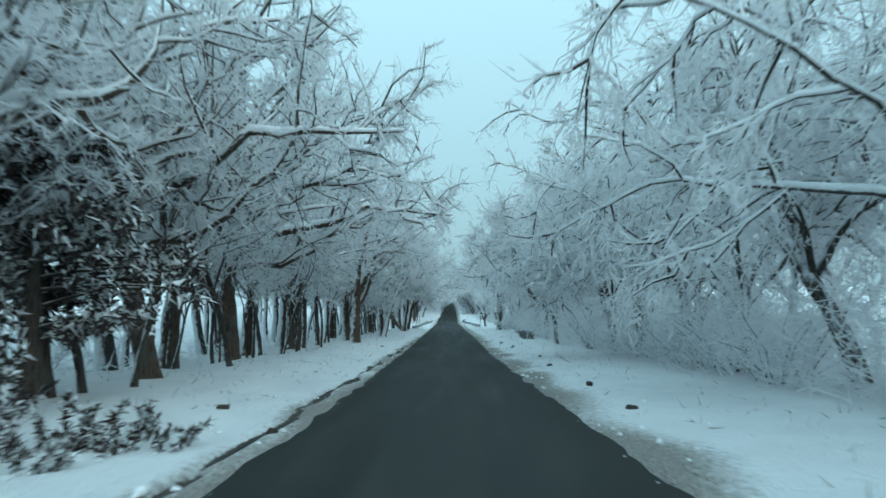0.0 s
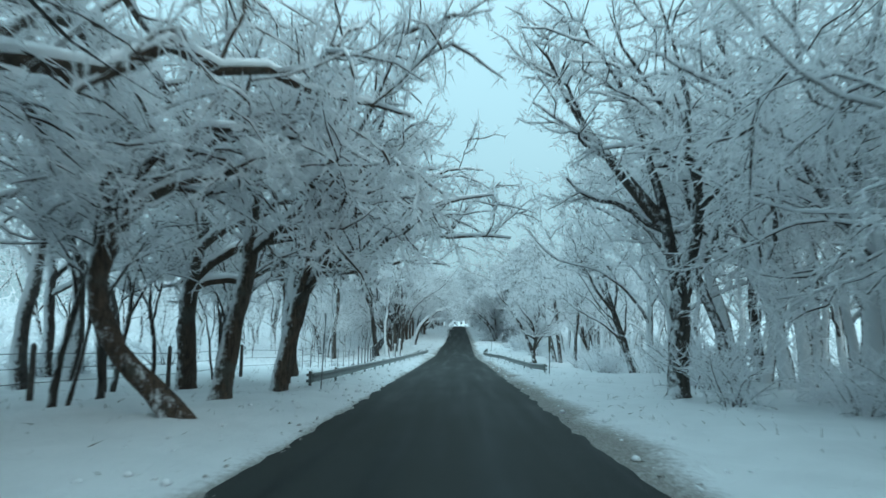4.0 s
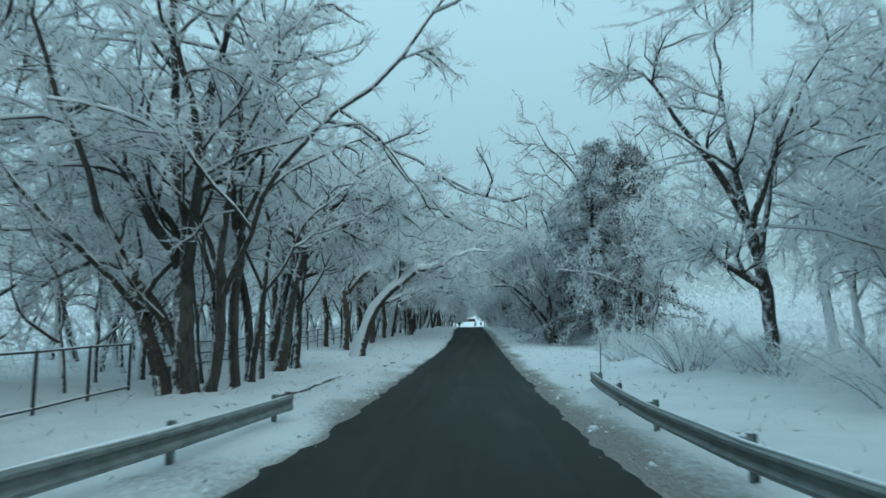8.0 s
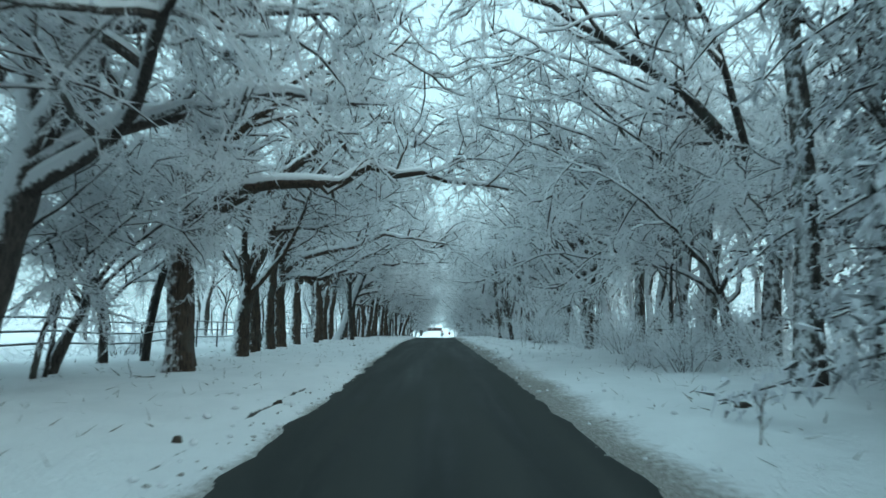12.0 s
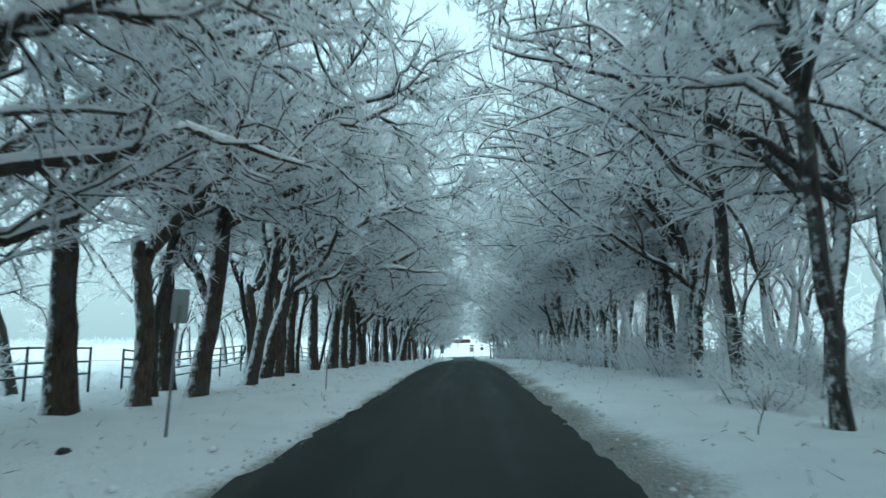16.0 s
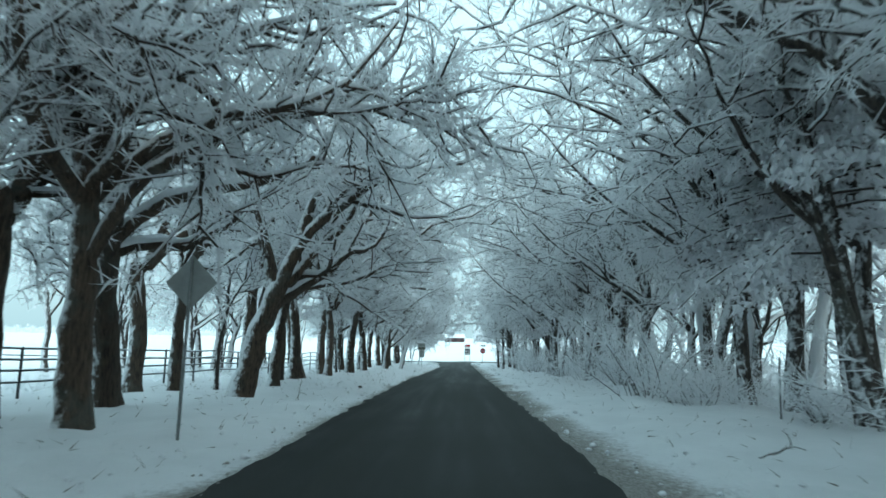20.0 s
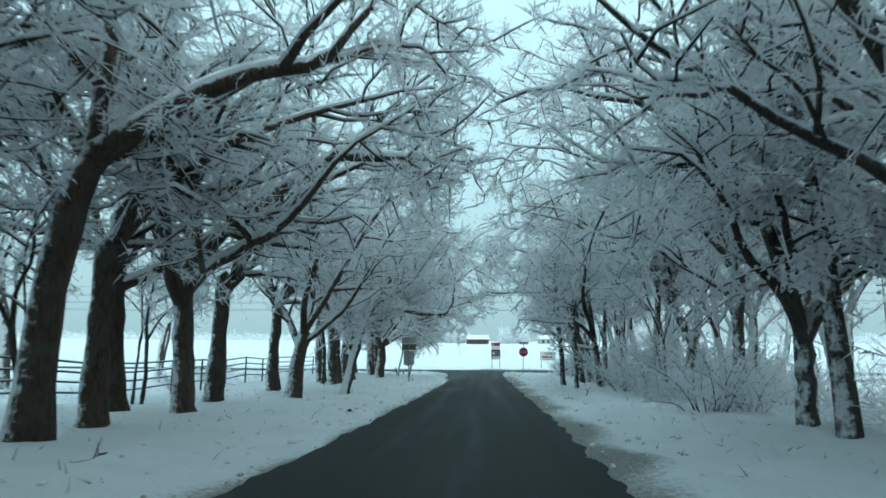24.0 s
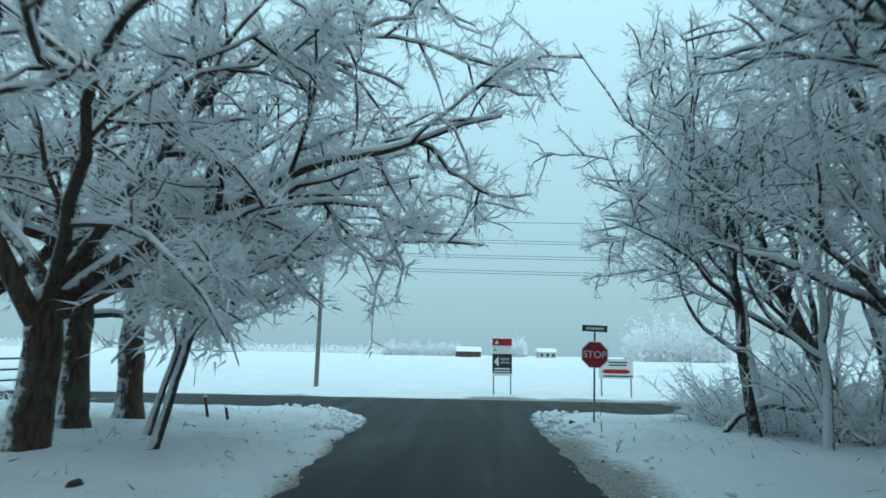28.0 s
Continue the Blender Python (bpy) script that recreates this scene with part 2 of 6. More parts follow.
class Geo:
    """Collects tubes, spikes and plates into one mesh."""

    def __init__(self):
        self.v, self.f, self.n = [], [], 0

    def add(self, verts, faces):
        self.v.append(np.asarray(verts, float))
        self.f.append(np.asarray(faces) + self.n)
        self.n += len(verts)

    def tube(self, pts, radii, sides=6, tip=True, gnarl=None):
        pts, radii = np.asarray(pts, float), np.asarray(radii, float)
        k = len(pts)
        tan = np.gradient(pts, axis=0)
        tan /= np.linalg.norm(tan, axis=1)[:, None] + 1e-9
        ref = np.array([0.31, 0.87, 0.38]) if abs(tan[:, 2]).mean() > 0.6 else np.array([0.05, 0.1, 1.0])
        u = np.cross(tan, ref)
        u /= np.linalg.norm(u, axis=1)[:, None] + 1e-9
        w = np.cross(tan, u)
        a = np.arange(sides) * 2 * math.pi / sides
        swell = np.ones((k, sides))
        if gnarl is not None:
            swell += gnarl.normal(0, 0.07, (1, sides)) + gnarl.normal(0, 0.05, (k, sides))
        ring = pts[:, None] + (radii[:, None] * swell)[:, :, None] * (u[:, None] * np.cos(a)[None, :, None] + w[:, None] * np.sin(a)[None, :, None])
        i, j = np.meshgrid(np.arange(k - 1), np.arange(sides), indexing="ij")
        i, j = i.ravel(), j.ravel()
        q = np.stack([i * sides + j, i * sides + (j + 1) % sides, (i + 1) * sides + (j + 1) % sides, (i + 1) * sides + j], 1)
        self.add(ring.reshape(-1, 3), q)
        if tip:
            base = self.n - sides
            c = self.n
            self.v.append(pts[-1:] + tan[-1:] * radii[-1])
            self.n += 1
            j = np.arange(sides)
            self.f.append(np.stack([base + j, base + (j + 1) % sides, np.full(sides, c)], 1))

    def spikes(self, p, d, length, r, rng, bend=0.25):
        """Thin bent twigs: a ring of three, a middle ring of three and a point each."""
        n = len(p)
        d = d / (np.linalg.norm(d, axis=1)[:, None] + 1e-9)
        u = np.cross(d, rng.normal(size=(n, 3)))
        u /= np.linalg.norm(u, axis=1)[:, None] + 1e-9
        w = np.cross(d, u)
        tipp = p + d * length[:, None]
        if bend:
            tipp = tipp + rng.normal(size=(n, 3)) * (bend * length)[:, None] * 0.5
        a = np.array([0, 2.0944, 4.1888])
        ring = u[:, None] * np.cos(a)[None, :, None] + w[:, None] * np.sin(a)[None, :, None]
        b0 = p[:, None] + ring * r[:, None, None]
        v = np.concatenate([b0, tipp[:, None]], 1).reshape(-1, 3)
        k = np.arange(n)[:, None] * 4
        f = np.concatenate([k + [[0, 1, 3]], k + [[1, 2, 3]], k + [[2, 0, 3]]], 0)
        self.add(v, f)

    def slivers(self, p, d, length, r, rng):
        """The finest shoots: one narrow pointed blade each."""
        n = len(p)
        d = d / (np.linalg.norm(d, axis=1)[:, None] + 1e-9)
        u = np.cross(d, rng.normal(size=(n, 3)))
        u *= (r / (np.linalg.norm(u, axis=1) + 1e-9))[:, None]
        v = np.stack([p - u, p + u, p + d * length[:, None]], 1).reshape(-1, 3)
        self.add(v, np.arange(3 * n).reshape(-1, 3))

    def kinked(self, p, d, length, r, rng):
        """A crooked twig: a narrow strip that bends half way to its point."""
        n = len(p)
        d = d / (np.linalg.norm(d, axis=1)[:, None] + 1e-9)
        u = np.cross(d, rng.normal(size=(n, 3)))
        u *= (r / (np.linalg.norm(u, axis=1) + 1e-9))[:, None]
        mid = p + d * (length * rng.uniform(0.35, 0.65, n))[:, None] + rng.normal(size=(n, 3)) * (length * 0.13)[:, None]
        tip = p + d * length[:, None] + rng.normal(size=(n, 3)) * (length * 0.16)[:, None]
        v = np.stack([p - u, p + u, mid + u * 0.8, mid - u * 0.8, tip], 1).reshape(-1, 3)
        k = np.arange(n)[:, None] * 5
        self.add(v, k + [[0, 1, 2]])
        self.f += [k + self.n - len(v) + [[0, 2, 3]], k + self.n - len(v) + [[3, 2, 4]]]

    def box(self, centre, size, m=None):
        s = np.array([[x, y, z] for x in (-.5, .5) for y in (-.5, .5) for z in (-.5, .5)]) * size
        if m is not None:
            s = s @ np.array(m.to_3x3()).T
        self.add(s + centre, [[0, 1, 3, 2], [4, 6, 7, 5], [0, 4, 5, 1], [2, 3, 7, 6], [0, 2, 6, 4], [1, 5, 7, 3]])

    def mesh(self, name, mat, smooth=False, other=None, other_mat=None):
        """One mesh; the pieces of `other`, if given, take the second material."""
        vs, fs = list(self.v), list(self.f)
        first = sum(len(f) for f in fs)
        if other is not None:
            vs += other.v
            fs += [f + self.n for f in other.f]
        v = np.concatenate(vs)
        sizes = np.concatenate([np.full(len(f), f.shape[1]) for f in fs])
        corners = np.concatenate([f.ravel() for f in fs])
        me = bpy.data.meshes.new(name)
        me.vertices.add(len(v))
        me.vertices.foreach_set("co", v.ravel().astype(np.float32))
        me.loops.add(len(corners))
        me.loops.foreach_set("vertex_index", corners.astype(np.int32))
        me.polygons.add(len(sizes))
        me.polygons.foreach_set("loop_start", np.concatenate([[0], np.cumsum(sizes)[:-1]]).astype(np.int32))
        me.materials.append(mat)
        if other is not None:
            me.materials.append(other_mat)
            me.polygons.foreach_set("material_index", (np.arange(len(sizes)) >= first).astype(np.int32))
        me.polygons.foreach_set("use_smooth", np.full(len(sizes), smooth))
        me.update(calc_edges=True)
        me.validate()
        return me


def part(name, data, parent, label=""):
    ob = new(name, data)
    ob.parent = parent
    if label:
        tagged(ob, label)
    return ob


def thing(name, label, category, m=None, group="", kind=""):
    ob = new(name)
    ob.empty_display_size = 0.2
    tagged(ob, label, category, group, kind)
    if m is not None:
        ob.matrix_basis = m
    return ob


# ---- the lie of the land ----
PROFILE_Y = list(range(-60, 400, 20))
PROFILE_Z = [4.48, 2.99, 1.49, 0.0, -1.41, -2.64, -3.69, -4.62, -5.69, -6.76, -7.48, -7.83,
             -7.81, -7.48, -7.24, -7.17, -7.22, -7.41, -7.73, -8.29, -8.99, -9.49, -9.81]
_fine = np.arange(-140, 1200, 1.0)
_z = np.interp(_fine, PROFILE_Y, PROFILE_Z)
_z = np.where(_fine < -60, 4.48 - 0.02 * (_fine + 60), _z)
_k = np.hanning(31) / np.hanning(31).sum()
_z = np.convolve(np.pad(_z, 15, mode="edge"), _k, "valid")
EDGE_Y = [-60, 10, 35, 60, 80, 118, 136, 160, 180, 200, 235, 262, 280, 296, 333, 347, 372, 378, 400]
EDGE_L = [2.55, 2.57, 2.75, 2.9, 2.8, 3.0, 2.75, 2.85, 2.4, 2.4, 3.1, 3.0, 3.25, 3.2, 3.55, 3.25, 2.6, 3.1, 3.3]
EDGE_R = [2.5, 2.5, 2.4, 2.6, 2.3, 2.4, 1.95, 2.2, 2.3, 2.2, 2.0, 2.2, 2.4, 2.1, 2.0, 2.2, 1.9, 1.8, 1.8]
T_NEAR, T_FAR = 386.6, 392.8


def road_z(y):
    return np.interp(y, _fine, _z)


def edge_left(y):
    flare = np.clip((y - 381.0) / 5.4, 0, 1)
    return -np.interp(y, EDGE_Y, EDGE_L) - 4.5 * (1 - np.sqrt(1 - flare ** 2 * 0.999))


def edge_right(y):
    flare = np.clip((y - 383.6) / 3.0, 0, 1)
    return np.interp(y, EDGE_Y, EDGE_R) + 2.6 * (1 - np.sqrt(1 - flare ** 2 * 0.999))


def waves(x, y, size, seed):
    """Smooth uneven field of about -1 to 1."""
    r = np.random.RandomState(seed)
    out = 0
    for i in range(7):
        a, ph, k = r.uniform(0, 6.283), r.uniform(0, 6.283), r.uniform(0.6, 1.8) * 6.283 / size
        out = out + np.sin(x * math.cos(a) * k + y * math.sin(a) * k + ph + 1.3 * np.sin(y * k * 0.37 + ph))
    return out / 3.5


def off_road(x, y):
    main = np.maximum(edge_left(y) - x, x - edge_right(y))
    main = np.where(y > T_FAR - 1, 1e3, main)
    cross = np.maximum(T_NEAR - y, y - T_FAR)
    return np.minimum(main, cross)


def bare_shade_strip(x, y):
    """Bare earth and painted-in shade of the gap along the broken left verge: 0 to 1."""
    d = edge_left(y) - x
    wide = np.interp(y, [-20, 6, 14, 22, 40, 52, 62], [0.07, 0.08, 0.14, 0.2, 0.18, 0.12, 0.0]) * (0.75 + 0.5 * waves(x * 0.1, y, 4.0, 21))
    mid = np.interp(y, [30, 48], [0.5, 0.22]) + 0.10 * waves(x * 0.1, y, 6.0, 22)
    s = np.clip(1.25 - np.abs(d - mid) / np.maximum(wide, 0.01), 0, 1) * (y < 62)
    wide = np.interp(y, [138, 146, 157, 168], [0.06, 0.17, 0.15, 0.07]) * np.clip(0.9 + 0.9 * waves(x * 0.1, y, 3.0, 23), 0, 1.3)
    line = np.interp(y, [138, 146, 150, 154, 157, 160, 168], [-5.5, -5.55, -5.5, -5.2, -4.85, -4.4, -4.4]) + 0.07 * waves(x * 0.1, y, 2.2, 24)
    s = s + np.clip(1.25 - np.abs(x - line) / np.maximum(wide, 0.01), 0, 1) * (y > 138) * (y < 168)
    wide = 0.12 * np.clip(waves(x * 0.1, y, 5.0, 25) + 0.3, 0, 1)
    s = s + np.clip(1.2 - np.abs(d - 0.9) / np.maximum(wide, 0.01), 0, 1) * (y > 192) * (y < 202)
    return np.clip(s, 0, 1)


def ground_z(x, y):
    x, y = np.asarray(x, float), np.asarray(y, float)
    d = off_road(x, y) + 0.10 * waves(x, y, 1.7, 3) + 0.05 * waves(x, y, 0.6, 4)
    h = np.interp(d, [-0.6, -0.15, 0.0, 0.25, 0.7, 1.6, 4, 9, 30], [-0.14, -0.05, 0.0, 0.045, 0.10, 0.13, 0.17, 0.22, 0.3])
    lump = np.clip((d - 0.15) / 1.2, 0, 1)
    h = h + lump * (0.045 * waves(x, y, 0.9, 5) + 0.06 * waves(x, y, 3.1, 6) + 0.12 * waves(x, y, 14, 7) * np.clip((d - 2) / 6, 0, 1))
    creek = np.exp(-((y - 118) / 16.0) ** 2) * np.clip((np.abs(x) - 5.2) / 4, 0, 1)
    h = h - 0.5 * creek - 0.10 * np.exp(-((x + 5.4) / 0.5) ** 2) * np.exp(-((y - 158) / 14) ** 2)
    h = h - 0.09 * bare_shade_strip(x, y)
    far = np.clip((y - 398) / 500.0, 0, 1) * 3.0
    side = np.clip((np.abs(x) - 60) / 500, 0, 1) * 2.0
    return road_z(y) + h + far + side


def lines(*runs):
    out = []
    for a, b, s in runs:
        out += list(np.arange(a, b, s))
    return np.array(out)


GX = np.concatenate([[-2500, -1200, -600, -300, -150, -90, -60, -42, -32, -26],
                     lines((-22, -9, 1.6), (-9, -5.8, 0.45), (-5.8, -2.0, 0.11), (-2.0, 1.5, 0.7), (1.5, 3.4, 0.11), (3.4, 9, 0.5), (9, 24, 1.6)),
                     [24, 30, 40, 60, 90, 150, 300, 600, 1200, 2500]])
GY = np.concatenate([[-900, -400, -200, -100, -50, -25], lines((-15, 376, 0.5), (376, 396, 0.2)),
                     [396, 399, 404, 412, 425, 450, 490, 550, 640, 780, 1000, 1400, 2000, 3200]])


def build_ground():
    x, y = np.meshgrid(GX, GY)
    z = ground_z(x, y)
    nx, ny = len(GX), len(GY)
    v = np.stack([x, y, z], -1).reshape(-1, 3)
    i, j = np.meshgrid(np.arange(ny - 1), np.arange(nx - 1), indexing="ij")
    a = (i * nx + j).ravel()
    f = np.stack([a, a + 1, a + nx + 1, a + nx], 1)
    me = mesh_of("ground", v.tolist(), f.tolist(), M_GROUND, True)
    d = off_road(x, y)
    right = x > 0
    s = np.interp(d, [-0.5, 0.0, 0.35, 0.8, 1.3, 2.0], [1.0, 0.95, 0.8, 0.5, 0.12, 0.0]) * np.where(right, 1.0, 0.0)
    s += np.interp(d, [-0.5, 0.0, 0.2, 0.5, 1.0], [0.9, 0.72, 0.38, 0.16, 0.0]) * np.where(right, 0.0, 1.0)
    s += np.interp(d, [0.0, 0.9, 1.4, 1.9], [0.3, 0.45, 0.3, 0.0]) * np.where(right, 0.0, 1.0) * np.interp(y, [112, 124, 150, 166], [0, 1, 1, 0])
    s += np.interp(d, [0.0, 0.5, 0.9], [0.2, 0.45, 0.0]) * np.where(right, 0.0, 1.0) * (y < 62)
    s += 0.22 * waves(x, y, 6, 12) * (d < 1.5)
    at = me.attributes.new("slush", "FLOAT", "POINT")
    at.data.foreach_set("value", np.clip(s, 0, 1).ravel().astype(np.float32))
    at = me.attributes.new("bare", "FLOAT", "POINT")
    at.data.foreach_set("value", bare_shade_strip(x, y).ravel().astype(np.float32))
    tagged(new("ground", me), "snow-covered ground with slush along the road edges", "ground", kind="structure")


def build_road():
    ys = np.concatenate([[-120, -60, -30], lines((-15, 376, 1.0), (376, 386.5, 0.3)), [386.5]])
    u = np.linspace(0, 1, 13)
    lo, hi = edge_left(ys) - 0.7, edge_right(ys) + 0.7
    x = lo[:, None] + (hi - lo)[:, None] * u[None]
    y = np.repeat(ys[:, None], 13, 1)
    z = road_z(y) + 0.02 - 0.10 * (u[None] - 0.5) ** 2
    v = np.stack([x, y, z], -1).reshape(-1, 3)
    i, j = np.meshgrid(np.arange(len(ys) - 1), np.arange(12), indexing="ij")
    a = (i * 13 + j).ravel()
    f = np.stack([a, a + 1, a + 14, a + 13], 1)
    tagged(new("road", mesh_of("road", v.tolist(), f.tolist(), M_ROAD, True)), "cleared dark wet asphalt of a narrow country road", "road", kind="structure")
    xs = np.concatenate([np.linspace(-900, -40, 20), np.linspace(-36, 36, 37), np.linspace(40, 900, 20)])
    yy = np.linspace(386.5, T_FAR + 0.7, 8)
    x, y = np.meshgrid(xs, yy)
    z = road_z(y) + 0.0 * x
    z += np.clip((np.abs(x) - 60) / 500, 0, 1) * 2.0 + 0.01
    v = np.stack([x, y, z], -1).reshape(-1, 3)
    i, j = np.meshgrid(np.arange(len(yy) - 1), np.arange(len(xs) - 1), indexing="ij")
    a = (i * len(xs) + j).ravel()
    f = np.stack([a, a + 1, a + len(xs) + 1, a + len(xs)], 1)
    tagged(new("cross_road", mesh_of("cross_road", v.tolist(), f.tolist(), M_ROAD, True)), "cleared asphalt road crossing at the end", "road", kind="structure")


build_ground()
build_road()


# ---- trees ----
def limb_path(rng, p, d, length, n, wander, lift):
    pts = [np.array(p, float)]
    d = np.array(d, float)
    d /= np.linalg.norm(d)
    for i in range(n):
        d = d + rng.normal(0, wander, 3)
        d[2] += lift / n
        d /= np.linalg.norm(d)
        pts.append(pts[-1] + d * length / n)
    return np.array(pts)


def at_path(pts, t):
    s = t * (len(pts) - 1)
    i = min(int(s), len(pts) - 2)
    return pts[i] + (pts[i + 1] - pts[i]) * (s - i), (pts[i + 1] - pts[i]) / (np.linalg.norm(pts[i + 1] - pts[i]) + 1e-9)


def snow_on(geo, pts, radii, sides=5):
    """A ridge of snow along the upper side of a limb."""
    tan = np.gradient(pts, axis=0)
    tan /= np.linalg.norm(tan, axis=1)[:, None] + 1e-9
    flat = np.sqrt(np.clip(1 - tan[:, 2] ** 2, 0, 1))
    if flat.mean() < 0.3:
        return
    r = radii * 0.90 * flat + 0.030
    up = pts.copy()
    up[:, 2] += radii * 0.68 * flat + 0.028
    geo.tube(up, r * np.clip(flat, 0.25, 1), sides)


def lift_clear(pts, base=2.6, rate=0.62, top=6.4):
    """Keeps limbs up and clear of the road: the farther from the trunk, the higher."""
    r = np.hypot(pts[:, 0], pts[:, 1])
    lo = np.minimum(base + rate * r, top)
    under = np.clip(lo - pts[:, 2], 0, None)
    pts[:, 2] += under * (1 - 0.18 * np.sin(pts[:, 0] * 2.1 + pts[:, 1] * 1.7)) * (r > 0.9)
    return pts


def make_tree(seed, name, label, bark, twig, height=12.0, fork=3.0, girth=0.34, lean=0.1, limbs=4, spread=0.75, bias=0.35,
              secondary=7, tertiary=5, twigs=8, fine=5, droop=0.0, twig_len=0.54, twig_r=0.016, straight=0.5, stems=1, paths=(), clear=True, limb_r=1.0, branch_r=1.0, shoot=1.0, snowy=True, trunk_way=None):
    """A bare tree: trunk, main limbs with their side limbs, a crown of rimed twigs and the snow that lies on the limbs. Grows towards local +x by bias.
    paths: limbs of a set shape, as rows of points, in place of grown ones for the first limbs; trunk_way: the same for the trunk."""
    rng = np.random.RandomState(seed)
    root = thing(name, label, "tree")
    crown, snow, wood = Geo(), Geo(), Geo()
    tp, td = [], []
    for stem in range(stems):
        a = rng.uniform(0, 6.28)
        off = np.array([math.cos(a), math.sin(a), 0]) * (0.0 if stem == 0 else rng.uniform(0.3, 0.8))
        d0 = np.array([lean + rng.normal(0, 0.05) + off[0] * 0.25, rng.normal(0, 0.07) + off[1] * 0.25, 1])
        g = girth * (1 if stem == 0 else rng.uniform(0.5, 0.85))
        trunk_len = fork * rng.uniform(0.9, 1.15)
        tpts = limb_path(rng, off + [0, 0, -0.25], d0, trunk_len + 0.25, 10, 0.055, 0.05)
        if stem == 0 and trunk_way is not None:
            way = np.array(trunk_way, float)
            s = np.concatenate([[0], np.cumsum(np.linalg.norm(np.diff(way, axis=0), axis=1))])
            tpts = np.stack([np.interp(np.linspace(0, s[-1], 11), s, way[:, c]) for c in range(3)], 1)
            tpts[1:-1] = 0.25 * tpts[:-2] + 0.5 * tpts[1:-1] + 0.25 * tpts[2:] + rng.normal(0, 0.02, (9, 3))
        tr = g * np.interp(np.linspace(0, 1, 11), [0, 0.10, 0.3, 1], [1.5, 1.14, 1.0, 0.82])
        tr = tr * (1 + rng.normal(0, 0.04, 11))
        geo = Geo()
        geo.tube(tpts, tr, 11, True, rng)
        part("trunk", geo.mesh("trunk", bark, True), root)
        snow_on(snow, tpts[3:], tr[3:] * 0.9)
        n_limb = limbs if stem == 0 else max(2, limbs - 2)
        a0 = rng.uniform(0, 6.28)
        for i in range(n_limb):
            a = a0 + i * 6.283 / n_limb + rng.normal(0, 0.3)
            out = np.array([math.cos(a) + bias * 1.2, math.sin(a), 0])
            leader = (i == 0)
            r0 = g * rng.uniform(0.42, 0.60) * (1.15 if leader else 1) * limb_r
            if stem == 0 and i < len(paths):
                way = np.array(paths[i], float)
                s = np.concatenate([[0], np.cumsum(np.linalg.norm(np.diff(way, axis=0), axis=1))])
                u = np.linspace(0, s[-1], 13)
                lpts = np.stack([np.interp(u, s, way[:, c]) for c in range(3)], 1)
                lpts[1:-1] = 0.25 * lpts[:-2] + 0.5 * lpts[1:-1] + 0.25 * lpts[2:]
                lpts = lpts + rng.normal(0, 0.07, (13, 3)) * np.linspace(0, 1, 13)[:, None]
                ln = s[-1]
            else:
                sp = spread * (0.28 if leader else rng.uniform(0.7, 1.25))
                d = out * sp + np.array([0, 0, 1.0 if leader else rng.uniform(0.55, 1.1)])
                d = d * (1 - straight * 0.3) + (tpts[-1] - tpts[-2]) / np.linalg.norm(tpts[-1] - tpts[-2]) * straight * 0.3
                t0 = 1.0 if leader else rng.uniform(0.72, 1.0)
                p, _ = at_path(tpts, t0 * 0.999)
                ln = (height - p[2]) * (rng.uniform(0.95, 1.1) if leader else rng.uniform(0.72, 1.0))
                lpts = limb_path(rng, p, d, ln, 12, 0.15, 0.3 - 0.75 * (sp > 0.6) * spread)
                if clear:
                    lpts = lift_clear(lpts)
            lr = r0 * np.linspace(1, 0.13, len(lpts)) ** 1.05
            geo = Geo()
            geo.tube(lpts, lr, 7, True, rng)
            snow_on(snow, lpts, lr)
            for j in range(secondary):
                t = rng.uniform(0.16, 0.98)
                p2, dl = at_path(lpts, t)
                side = np.cross(dl, rng.normal(size=3))
                side /= np.linalg.norm(side) + 1e-9
                d2 = dl * rng.uniform(0.35, 0.8) + side * rng.uniform(0.6, 1.1) + np.array([bias * 0.3, 0, 0.12])
                l2 = ln * rng.uniform(0.26, 0.46) * (1.1 - 0.4 * t)
                spts = limb_path(rng, p2, d2, l2, 6, 0.2, 0.1 - droop)
                if clear:
                    spts = lift_clear(spts)
                r2 = max(0.027, lr[int(t * (len(lpts) - 1))] * rng.uniform(0.48, 0.72))
                sr = r2 * np.linspace(1, 0.25, 7)
                wood.tube(spts, sr, 5)
                if snowy:
                    snow_on(snow, spts, sr * 1.15, 3)
                for k in range(tertiary):
                    t3 = rng.uniform(0.1, 1.0)
                    p3, d3 = at_path(spts, t3 * 0.999)
                    side = np.cross(d3, rng.normal(size=3))
                    side /= np.linalg.norm(side) + 1e-9
                    d4 = d3 * rng.uniform(0.4, 0.9) + side * rng.uniform(0.5, 1.0)
                    l3 = rng.uniform(0.8, 1.9) * (0.7 + 0.03 * height)
                    b3 = limb_path(rng, p3, d4, l3, 3, 0.30, -droop * 1.3 - 0.05)
                    wood.tube(b3, np.array([0.034, 0.028, 0.020, 0.008]) * branch_r, 3, False)
                    if snowy:
                        crown.tube(b3 + [0, 0, 0.032 * branch_r], np.array([0.033, 0.031, 0.025, 0.011]) * branch_r, 3, False)
                    for q in rng.uniform(0.05, 1.0, max(3, int(twigs * rng.uniform(0.7, 1.3)))):
                        pp, dd = at_path(b3, q * 0.999)
                        tp.append(pp)
                        td.append(dd)
                for q in rng.uniform(0.15, 1.0, int(twigs * 1.2)):
                    pp, dd = at_path(spts, q * 0.999)
                    tp.append(pp)
                    td.append(dd)
            for q in rng.uniform(0.3, 1.0, twigs * 2):
                pp, dd = at_path(lpts, q * 0.999)
                tp.append(pp)
                td.append(dd)
            part("limb", geo.mesh("limb", bark, True), root)
